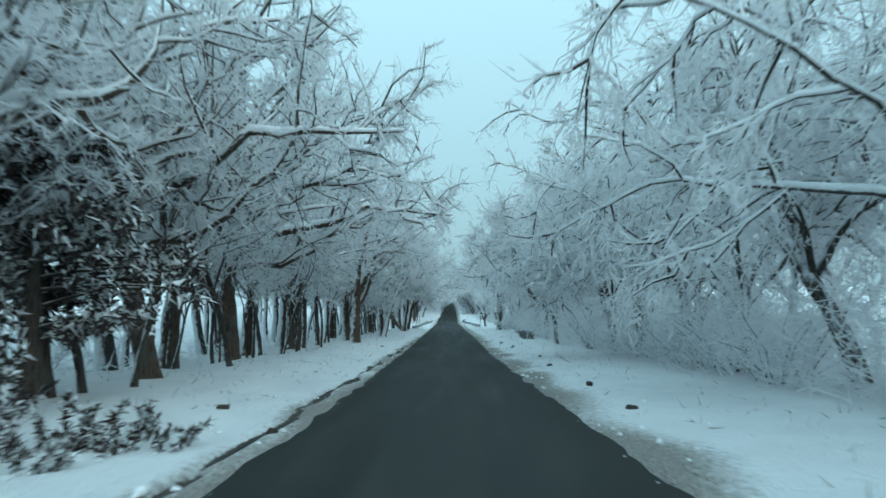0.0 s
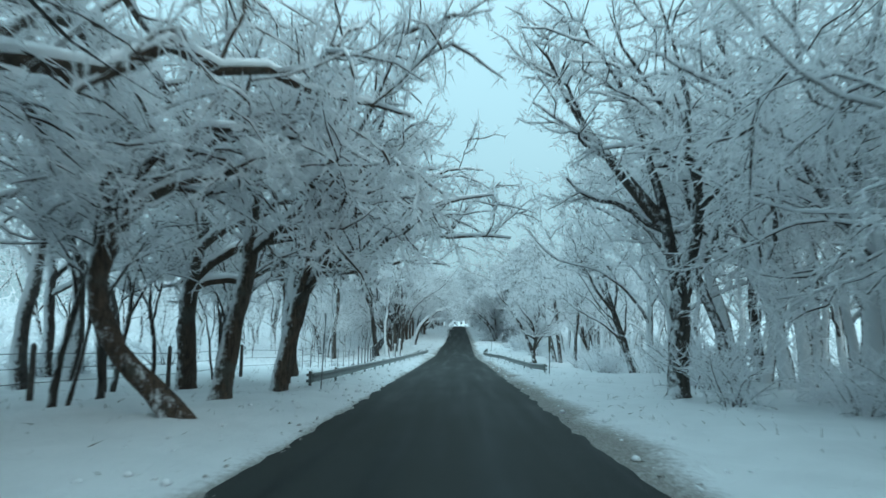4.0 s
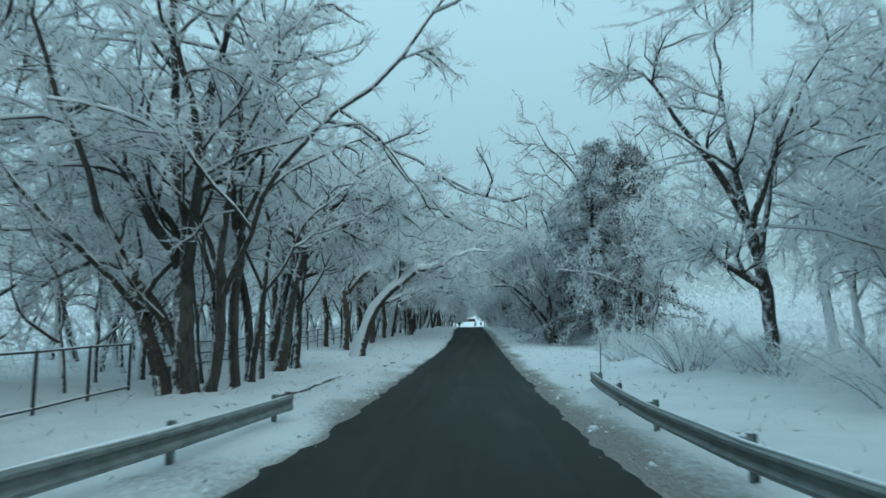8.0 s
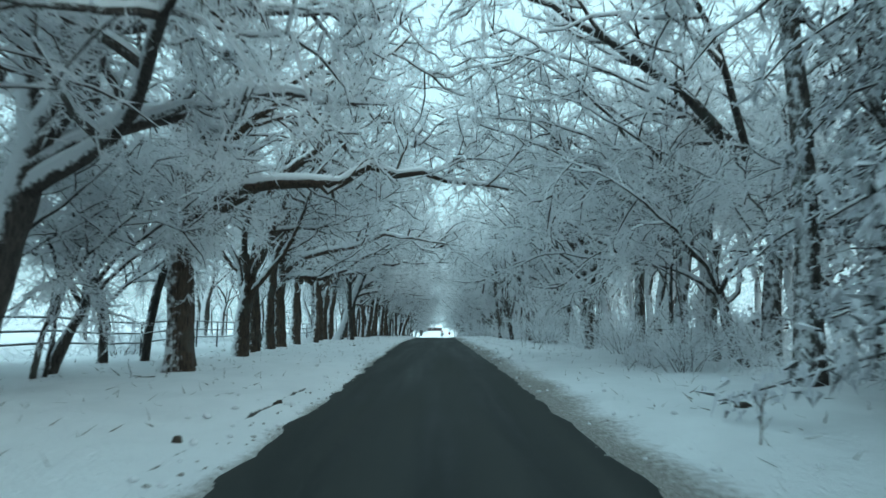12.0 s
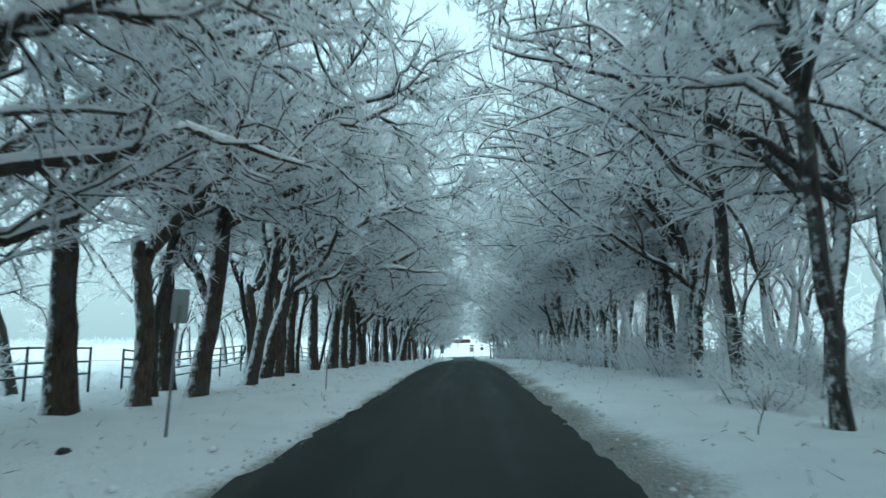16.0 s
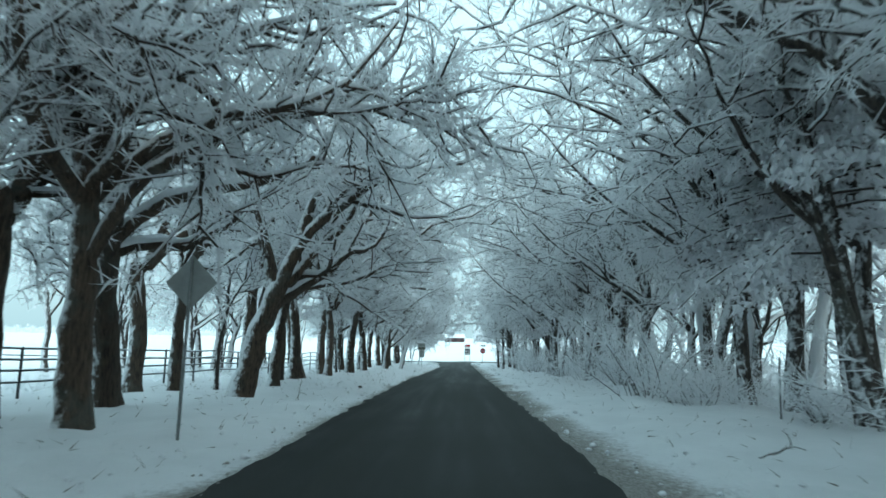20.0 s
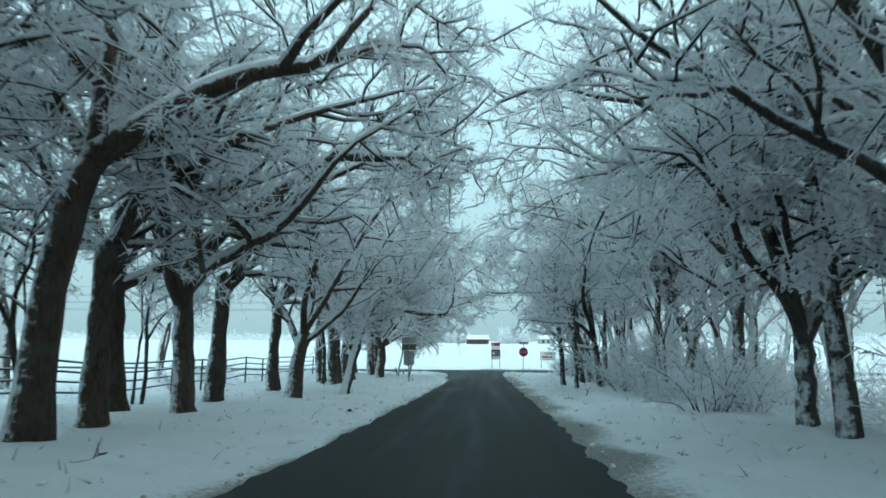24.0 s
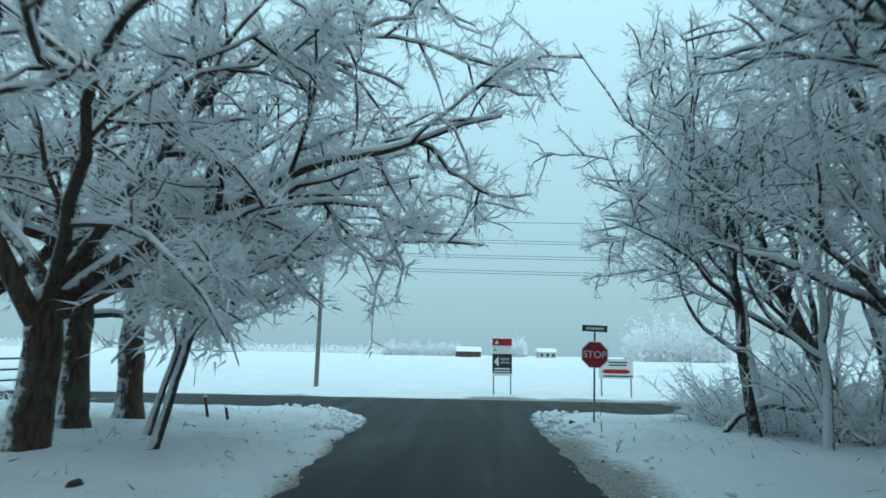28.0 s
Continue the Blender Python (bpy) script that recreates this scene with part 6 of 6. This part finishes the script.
def make_wire_fence():
    root = thing("wire_fence", "wire stock fence on dark wooden posts in snow", "fence", group="fences left of the road")
    g = Geo()
    g.tube(np.array([(0, 0, -0.3), (0, 0, 0.7), (0, 0, 1.35)]), np.array([0.075, 0.07, 0.065]), 8)
    thick = g.mesh("post", M_WOODPOST, True)
    g = Geo()
    g.tube(np.array([(0, 0, -0.3), (0, 0, 1.3)]), np.array([0.022, 0.02]), 5)
    thin = g.mesh("post", M_PIPE, True)
    ys = np.concatenate([np.arange(60, 96, 6.0), np.arange(97, 112, 1.5)])
    xs = np.interp(ys, [60, 84, 96, 112], [-11.5, -9.8, -9.2, -8.0])
    for i, (x, y) in enumerate(zip(xs, ys)):
        part("post", thick if y < 98 else thin, root).matrix_basis = pose(float(x), float(y), float(ground_z(x, y)), 0, 0, 0)
    for h in (1.15, 0.8, 0.45):
        g = Geo()
        g.tube(np.stack([xs, ys, ground_z(xs, ys) + h], 1), np.full(len(ys), 0.009), 4)
        part("wire", g.mesh("wire", M_PIPE), root)


make_wire_fence()


# ---- signs and posts ----
M_SIGN_RED = make_plain("stop_sign_red", (0.30, 0.012, 0.022), 0.45, 0, 0.12, 3)
M_SIGN_WHITE = make_plain("sign_white", (0.74, 0.74, 0.74), 0.5, 0, 0.08, 3)
M_SIGN_BLACK = make_plain("sign_black", (0.018, 0.020, 0.026), 0.5, 0, 0.2, 3)
M_SIGN_GREEN = make_plain("sign_green", (0.012, 0.085, 0.065), 0.45, 0, 0.15, 3)
M_SIGN_BACK = make_plain("sign_back_aluminium", (0.29, 0.30, 0.295), 0.5, 0.4, 0.2, 2)
M_SIGN_OLIVE = make_plain("sign_back_brown", (0.085, 0.082, 0.06), 0.6, 0.1, 0.25, 2)
M_POLE = make_plain("sign_post_steel", (0.17, 0.18, 0.18), 0.5, 0.4, 0.25, 6)


def plate(w, h, mat, x=0.0, z=0.0, y=0.0, thick=0.006):
    g = Geo()
    g.box((x, y, z), (w, thick, h))
    return g.mesh("plate", mat)


def polygon_plate(points, mat, y, thick=0.004):
    n = len(points)
    v = [(a, y, b) for a, b in points] + [(a, y + thick, b) for a, b in points]
    f = [list(range(n)), list(range(2 * n - 1, n - 1, -1))] + [[i, n + i, n + (i + 1) % n, (i + 1) % n] for i in range(n)]
    return mesh_of("plate", v, f, mat)


def pole_mesh(h, r=0.03):
    g = Geo()
    g.tube(np.array([(0, 0, -0.4), (0, 0, h)]), np.array([r, r]), 8)
    return g.mesh("pole", M_POLE, True)


def lettering(text, size, mat, x, y, z):
    c = bpy.data.curves.new("lettering", "FONT")
    c.body, c.size, c.align_x, c.align_y, c.extrude = text, size, "CENTER", "CENTER", 0.002
    tmp = bpy.data.objects.new("lettering", c)
    me = bpy.data.meshes.new_from_object(tmp)
    bpy.data.objects.remove(tmp)
    me.transform(pose(x, y, z, 90, 0, 0))
    me.materials.clear()
    me.materials.append(mat)
    return me


def place(x, y, turn=0.0, lean=0.0):
    return pose(x, y, float(ground_z(x, y)), 0, lean, turn)


def octagon(r):
    return [(r * math.cos(radians(22.5 + 45 * i)), r * math.sin(radians(22.5 + 45 * i)) + 2.05) for i in range(8)]


def make_stop():
    root = thing("stop_sign", "red octagonal STOP sign with green street-name blade on post", "sign", place(3.65, 382.4, 0, 2))
    part("pole", pole_mesh(2.75, 0.03), root)
    face = part("face", polygon_plate(octagon(0.41), M_SIGN_RED, -0.045), root)
    part("border", polygon_plate(octagon(0.44), M_SIGN_WHITE, -0.04), root, "white border")
    part("lettering", lettering("STOP", 0.30, M_SIGN_WHITE, 0, -0.048, 2.05), face, "white word STOP")
    blade = part("street_blade", plate(0.78, 0.20, M_SIGN_GREEN, 0, 2.86), root, "green street-name blade")
    part("bar", plate(0.55, 0.07, M_SIGN_WHITE, 0, 2.86, -0.006), blade, "unreadable white lettering")
    part("bracket", plate(0.05, 0.16, M_POLE, 0, 2.70, 0, 0.05), root)
    return root


def make_homes_board():
    root = thing("homes_board", "tall roadside advertising board for new homes, red and dark blue", "sign", place(1.43, 394.9))
    for x in (-0.44, 0.44):
        part("post", pole_mesh(2.9, 0.035), root).location = (x, 0.05, 0)
    panel = part("panel", plate(1.0, 1.9, M_SIGN_WHITE, 0, 1.95), root)
    part("head", plate(1.0, 0.36, M_SIGN_RED, 0, 2.72, -0.008), panel, "dark red head band")
    part("emblem", polygon_plate([(-0.40, 2.62), (-0.16, 2.62), (-0.28, 2.82)], M_SIGN_WHITE, -0.016), panel, "white triangular emblem")
    part("field", plate(1.0, 0.98, M_SIGN_BLACK, 0, 1.62, -0.008), panel, "dark lower field")
    part("arrow", polygon_plate([(-0.42, 1.72), (-0.18, 1.98), (-0.18, 1.46)], M_SIGN_WHITE, -0.016), panel, "white arrow")
    part("lettering", lettering("NEW", 0.20, M_SIGN_WHITE, 0.14, -0.014, 1.84), panel, "white word NEW")
    part("lettering", lettering("HOMES", 0.17, M_SIGN_WHITE, 0.14, -0.014, 1.66), panel, "white word HOMES")
    for z, w in ((1.36, 0.8), (1.22, 0.86), (2.30, 0.12)):
        part("bar", plate(w, 0.07, M_SIGN_WHITE if z < 2 else M_SIGN_BLACK, 0 if z < 2 else -0.36, z, -0.014), panel, "unreadable lettering")
    return root


def make_arrow_board():
    root = thing("arrow_board", "white roadside board with a red arrow and green lettering", "sign", place(7.3, 395.2))
    for x in (-0.75, 0.75):
        part("post", pole_mesh(1.9, 0.035), root).location = (x, 0.05, 0)
    panel = part("panel", plate(1.75, 1.0, M_SIGN_WHITE, 0, 1.45), root)
    part("arrow", polygon_plate([(-0.75, 1.32), (-0.55, 1.42), (0.55, 1.42), (0.75, 1.32), (0.55, 1.22), (-0.55, 1.22)], M_SIGN_RED, -0.012), panel, "red double arrow")
    for z, w in ((1.78, 1.0), (1.64, 0.9), (1.08, 1.5)):
        part("bar", plate(w, 0.07, M_SIGN_GREEN, 0.1, z, -0.008), panel, "unreadable green lettering")
    return root


make_stop()
make_homes_board()
make_arrow_board()

# backs of signs for the other direction
back = thing("road_sign", "stacked road sign plates seen from behind on one post", "sign", place(-5.0, 366.9, 0, -1))
part("pole", pole_mesh(2.9, 0.035), back).location = (0, -0.05, 0)
part("plate", plate(0.95, 0.42, M_SIGN_BACK, 0, 2.72), back)
part("plate", plate(0.95, 0.40, M_SIGN_OLIVE, 0, 2.28), back)
part("plate", plate(0.72, 0.95, M_SIGN_BACK, 0, 1.56), back)
part("snow_load", plate(0.9, 0.03, M_SNOW, 0, 2.50, -0.012, 0.04), back, "snow on the plate edges")
diamond = thing("warning_sign", "diamond warning sign seen from behind on a steel post", "sign", place(-4.95, 297.0, 0, 0.5))
part("pole", pole_mesh(3.25, 0.03), diamond).location = (0, -0.04, 0)
part("plate", polygon_plate([(0, 2.28), (0.48, 2.78), (0, 3.28), (-0.48, 2.78)], M_SIGN_BACK, 0.0), diamond)
small = thing("small_road_sign", "small snow-dusted sign on a leaning steel post", "sign", place(-5.3, 250.3, 0, 3))
part("pole", pole_mesh(2.3, 0.028), small)
part("plate", plate(0.32, 0.62, M_SIGN_BACK, 0, 2.3, 0.035), small)
marker = thing("marker_post", "dark slim marker post at the guardrail end", "post", place(5.1, 97.7))
part("pole", pole_mesh(2.0, 0.03), marker)
part("plate", plate(0.12, 0.9, M_SIGN_OLIVE, 0, 1.62, -0.04), marker)
for x, y, h in ((-4.55, 83.8, 2.5), (4.6, 148.2, 1.3), (-5.2, 262.0, 1.2), (8.1, 301.9, 1.5), (8.3, 318, 1.4)):
    d = thing("delineator_post", "thin grey roadside delineator post in the snow", "post", place(x, y, 0, 2), "delineator posts")
    part("pole", pole_mesh(h, 0.022), d)
    part("cap", plate(0.06, 0.16, M_SIGN_BACK, 0, h - 0.1, -0.03), d)
for x, y, h, r in ((-6.7, 131.6, 1.9, 0.16), (-7.3, 132.4, 1.3, 0.13)):
    st = thing("snowed_stump", "broken snow-capped stump beside the fence", "stump", place(x, y, 0, 3))
    g = Geo()
    g.tube(np.array([(0, 0, -0.2), (0.02, 0, h * 0.5), (0, 0.03, h)]), np.array([r * 1.2, r, r * 0.9]), 9)
    part("trunk", g.mesh("trunk", M_BARK_WHITE, True), st)
    g = Geo()
    g.tube(np.array([(0, 0.03, h), (0, 0.03, h + 0.09), (0.01, 0.03, h + 0.15)]), np.array([r * 1.1, r * 1.05, r * 0.5]), 8)
    part("snow_load", g.mesh("snow_load", M_SNOW, True), st, "cap of snow")
snag = thing("snowed_stump", "broken snow-plastered stump among the trunks", "stump", place(-8.3, 149.2))
g = Geo()
g.tube(np.array([(0, 0, -0.2), (0.02, 0, 0.8), (0, 0.03, 1.7), (0.05, 0, 2.5)]), np.array([0.27, 0.23, 0.22, 0.19]), 9)
part("trunk", g.mesh("trunk", M_BARK_WHITE, True), snag)


# ---- clods, fallen sticks and stalks in the snow ----
def make_clod(x, y, w, d, turn, seed):
    r = np.random.RandomState(seed)
    a = np.arange(9) * 2 * math.pi / 9
    rows = []
    for k, h in ((1.0, -0.04), (0.85, 0.03), (0.5, 0.07)):
        q = k * (1 + r.normal(0, 0.18, 9))
        rows.append(np.stack([np.cos(a) * w * q, np.sin(a) * d * q, h + r.normal(0, 0.012, 9)], 1))
    rows.append(np.array([[0, 0, 0.075]]))
    f = [[i * 9 + j, i * 9 + (j + 1) % 9, (i + 1) * 9 + (j + 1) % 9, (i + 1) * 9 + j] for i in range(2) for j in range(9)] + [[18 + j, 18 + (j + 1) % 9, 27] for j in range(9)]
    ob = tagged(new("earth_clod", mesh_of("earth_clod", np.concatenate(rows).tolist(), f, M_EARTH, True)), "dark clod of bare earth showing through the snow", "clod", "earth clods")
    ob.matrix_basis = place(x, y, turn)


for i, (x, y) in enumerate(((-2.9, 9.9), (-4.6, 12.2), (-5.2, 6.7), (3.9, 16.8), (4.0, 46.1), (4.4, 41.3), (4.1, 39.3), (-4.7, 41.8), (6.4, 167.9), (-3.2, 197.8), (-3.5, 193.8), (5.6, 196.7), (-6.3, 249.1),
                            (4.1, 24.6), (4.6, 30.5), (3.7, 12.3), (-5.5, 225.4), (-6.6, 262.7), (5.6, 221.0), (-4.6, 314.5), (-4.4, 346.0), (-5.3, 371.5), (4.3, 150.6), (-4.2, 382.2), (-4.0, 383.4), (2.9, 381.9))):
    make_clod(x, y, 0.10 + 0.09 * (i * 37 % 10) / 10, 0.08 + 0.05 * (i * 53 % 10) / 10, i * 47, 400 + i)


def make_stick(x, y, seed, span=1.2, rise=0.35, r0=0.022):
    """A broken forked branch lying half sunk in the snow."""
    r = np.random.RandomState(seed)
    root = thing("fallen_branch", "dark forked branch fallen on the snow", "branch", place(x, y, r.uniform(0, 360)), "fallen branches")
    main = limb_path(r, (-span / 2, 0, -0.03), (1, 0, 0.35), span, 6, 0.28, -0.5)
    main[:, 2] = np.clip(main[:, 2], -0.02, rise)
    g = Geo()
    g.tube(main, r0 * np.linspace(1, 0.4, 7), 5)
    part("stem", g.mesh("stem", M_BARK_COLD, True), root)
    for t in (0.3, 0.55, 0.75):
        p, d = at_path(main, t)
        w = limb_path(r, p, d + r.normal(0, 0.7, 3) + [0, 0, 0.5], span * r.uniform(0.25, 0.45), 4, 0.3, -0.2)
        w[:, 2] = np.clip(w[:, 2], -0.02, None)
        g = Geo()
        g.tube(w, r0 * 0.55 * np.linspace(1, 0.4, 5), 4)
        part("twig", g.mesh("twig", M_BARK_COLD, True), root)


for i, (x, y, sp) in enumerate(((-8.3, 202.2, 1.4), (6.5, 205.2, 1.1), (6.2, 204.7, 0.8), (9.2, 287.1, 1.3), (5.2, 296.4, 0.9), (-6.2, 335.9, 1.0), (7.6, 364.8, 1.6), (5.0, 58.7, 1.0), (5.1, 26.5, 1.0), (4.9, 355.0, 0.9),
                                (3.6, 353.2, 0.7), (-8.1, 132.5, 0.9), (-6.8, 380.0, 0.6), (-7.4, 70.5, 1.2), (-7.9, 33.0, 1.3), (6.7, 327.0, 1.1), (5.9, 219.5, 1.1))):
    make_stick(x, y, 500 + i, sp)


def make_stalk(x, y, h, seed):
    r = np.random.RandomState(seed)
    root = thing("weed_stalk", "dry branching weed stalk standing in the snow", "weed", place(x, y), "weed stalks")
    main = limb_path(r, (0, 0, -0.05), (0.1, 0, 1), h, 5, 0.12, 0)
    g = Geo()
    g.tube(main, 0.011 * np.linspace(1, 0.5, 6), 4)
    part("stem", g.mesh("stem", M_WEED, True), root)
    for t in np.linspace(0.3, 0.95, 7):
        p, d = at_path(main, t)
        g = Geo()
        g.tube(limb_path(r, p, d + r.normal(0, 0.6, 3), h * 0.35, 3, 0.2, 0.1), 0.007 * np.linspace(1, 0.5, 4), 3)
        part("side_shoot", g.mesh("side_shoot", M_WEED, True), root)


for i, (x, y, h) in enumerate(((4.1, 193.3, 0.7), (5.0, 250.5, 0.9), (-5.0, 282.6, 0.5), (4.8, 280.0, 0.6), (-5.2, 305.9, 0.6), (-5.6, 128.8, 0.6), (-5.2, 126.2, 0.5), (5.6, 224.2, 1.1), (5.2, 222.6, 0.9), (5.9, 131.0, 0.5), (3.3, 379.6, 0.35), (2.9, 376.2, 0.3), (4.2, 384.2, 0.5))):
    make_stalk(x, y, h, 600 + i)

log = thing("fallen_log", "bowed fallen trunk thickly capped with snow", "log", place(8.2, 379.9))
way = np.array([(-1.7, 0.3, -0.1), (-1.2, 0.2, 0.55), (-0.5, 0, 0.85), (0.4, -0.1, 0.8), (1.2, -0.2, 0.5), (2.0, -0.3, -0.1)])
g = Geo()
g.tube(way, np.array([0.08, 0.10, 0.11, 0.12, 0.12, 0.12]), 8)
part("trunk", g.mesh("trunk", M_BARK_COLD, True), log)
g = Geo()
g.tube(way[1:5] + [0, 0, 0.10], np.array([0.08, 0.13, 0.13, 0.09]), 7)
part("snow_load", g.mesh("snow_load", M_SNOW, True), log, "thick cap of snow")
for x, y, h in ((-7.9, 381.3, 0.55), (-7.2, 381.1, 0.35)):
    st = thing("broken_stake", "short snow-capped stake in the snow", "stake", place(x, y, 0, -12), "broken stakes")
    g = Geo()
    g.tube(np.array([(0, 0, -0.2), (0, 0, h)]), np.array([0.045, 0.04]), 7)
    part("shaft", g.mesh("shaft", M_WOODPOST, True), st)
    g = Geo()
    g.tube(np.array([(0, 0, h), (0, 0, h + 0.05)]), np.array([0.06, 0.04]), 7)
    part("snow_load", g.mesh("snow_load", M_SNOW, True), st, "cap of snow")


def lumps(name, label, mat, seed, count, near, far, small, large, y0=0, y1=386):
    """Crumbs pushed aside along both edges of the road."""
    r = np.random.RandomState(seed)
    y = r.uniform(y0, y1, count)
    d = near + (far - near) * r.beta(1.0, 1.8, count)
    x = np.where(r.rand(count) < 0.5, edge_left(y) - d, edge_right(y) + d)
    w = small + (large - small) * r.beta(1, 3, count)
    z = ground_z(x, y) + w * 0.15
    base = np.array([(1, 0, 0), (0.3, 0.95, 0), (-0.8, 0.6, 0), (-0.8, -0.6, 0), (0.3, -0.95, 0), (0.45, 0.3, 0.62), (-0.45, 0.2, 0.7), (0, -0.5, 0.6), (0, 0, -0.5)])
    v = base[None] * w[:, None, None] * (1 + r.normal(0, 0.16, (count, 9, 3)))
    a = r.uniform(0, 6.28, count)
    ca, sa = np.cos(a)[:, None], np.sin(a)[:, None]
    v = np.stack([v[:, :, 0] * ca - v[:, :, 1] * sa, v[:, :, 0] * sa + v[:, :, 1] * ca, v[:, :, 2]], -1) + np.stack([x, y, z], 1)[:, None]
    f = np.array([(0, 1, 5), (1, 6, 5), (1, 2, 6), (2, 3, 6), (3, 7, 6), (3, 4, 7), (4, 0, 7), (0, 5, 7), (5, 6, 7), (1, 0, 8), (2, 1, 8), (3, 2, 8), (4, 3, 8), (0, 4, 8)])
    g = Geo()
    g.add(v.reshape(-1, 3), (f[None] + (np.arange(count) * 9)[:, None, None]).reshape(-1, 3))
    tagged(new(name, g.mesh(name, mat, True)), label, "snow", kind="stuff")


lumps("snow_lumps", "small lumps of snow scattered along the verges", M_SNOW, 701, 2600, 0.15, 2.6, 0.02, 0.13)
lumps("snow_lumps", "heaped lumps of snow at the corners of the junction", M_SNOW, 703, 260, 0.1, 1.2, 0.05, 0.24, 379, 386)
lumps("slush_lumps", "crumbs of dirty slush at the edges of the asphalt", M_SLUSH, 702, 3600, -0.12, 0.7, 0.012, 0.06)


# ---- beyond the junction ----
def make_power_pole(x, y):
    root = thing("utility_pole", "plain wooden utility pole with a crossarm beyond the junction", "pole", place(x, y), "utility poles")
    g = Geo()
    g.tube(np.array([(0, 0, -0.5), (0, 0, 5), (0, 0, 10.2)]), np.array([0.13, 0.115, 0.09]), 10)
    part("pole", g.mesh("pole", M_GREYWOOD, True), root)
    g = Geo()
    g.box((0, 0, 9.6), (0.10, 2.2, 0.12))
    part("crossarm", g.mesh("crossarm", M_WOODPOST), root)
    for d in (-1.0, -0.35, 0.35, 1.0):
        g = Geo()
        g.tube(np.array([(0, d, 9.62), (0, d, 9.74), (0, d, 9.82)]), np.array([0.03, 0.05, 0.03]), 6)
        part("insulator", g.mesh("insulator", M_POLE, True), root)


for x in (-64, -9.0, 46):
    make_power_pole(x, 397.8)
for z, dy in ((9.45, -0.9), (8.55, 0.0), (8.4, 0.0), (7.65, 0.0), (7.5, 0.0), (6.75, 0.0), (6.6, 0.0)):
    g = Geo()
    xs = np.linspace(-64, 46, 45)
    u = (xs + 64) % 55 / 55
    g.tube(np.stack([xs, np.full(45, 397.8 + dy), float(ground_z(-9, 397.8)) + z + 0.35 * (2 * u - 1) ** 2 - 0.1], 1), np.full(45, 0.013), 4)
    tagged(new("power_cable", g.mesh("power_cable", M_PIPE)), "thin dark overhead cable strung between poles", "cable", "overhead cables")
tiny = thing("small_road_sign", "small pale sign standing in the snowy field", "sign", place(-15.5, 396.5))
part("pole", pole_mesh(1.2, 0.025), tiny)
part("plate", plate(0.34, 0.5, M_SIGN_WHITE, 0, 1.3, -0.03), tiny)

M_BARN = make_plain("barn_red", (0.085, 0.042, 0.04), 0.8, 0, 0.2, 0.5)
M_HOUSE = make_plain("house_wall", (0.42, 0.41, 0.40), 0.8, 0, 0.1, 0.5)


def make_building(name, label, x, y, w, d, h, mat):
    root = thing(name, label, "building", place(x, y, 8))
    g = Geo()
    g.box((0, 0, h / 2 - 0.3), (w, d, h + 0.6))
    part("wall", g.mesh("wall", mat), root)
    v = [(-w / 2 - .5, -d / 2 - .5, h), (w / 2 + .5, -d / 2 - .5, h), (w / 2 + .5, d / 2 + .5, h), (-w / 2 - .5, d / 2 + .5, h), (-w / 2 - .5, 0, h + d * 0.3), (w / 2 + .5, 0, h + d * 0.3)]
    part("roof", mesh_of("roof", v, [[0, 1, 5, 4], [2, 3, 4, 5], [0, 4, 3], [1, 2, 5], [0, 3, 2, 1]], M_SNOW), root, "snow-covered roof")
    for k in range(3):
        part("window", plate(1.4, 1.5, M_SIGN_BLACK, -w / 3 + k * w / 3, h * 0.5, -d / 2 - 0.02, 0.05), root)


make_building("barn", "low dark red barn far across the snowy field", -3, 650, 11, 8, 2.4, M_BARN)
make_building("farmhouse", "pale farmhouse with snowy roof far across the field", 37, 680, 9, 7, 2.8, M_HOUSE)
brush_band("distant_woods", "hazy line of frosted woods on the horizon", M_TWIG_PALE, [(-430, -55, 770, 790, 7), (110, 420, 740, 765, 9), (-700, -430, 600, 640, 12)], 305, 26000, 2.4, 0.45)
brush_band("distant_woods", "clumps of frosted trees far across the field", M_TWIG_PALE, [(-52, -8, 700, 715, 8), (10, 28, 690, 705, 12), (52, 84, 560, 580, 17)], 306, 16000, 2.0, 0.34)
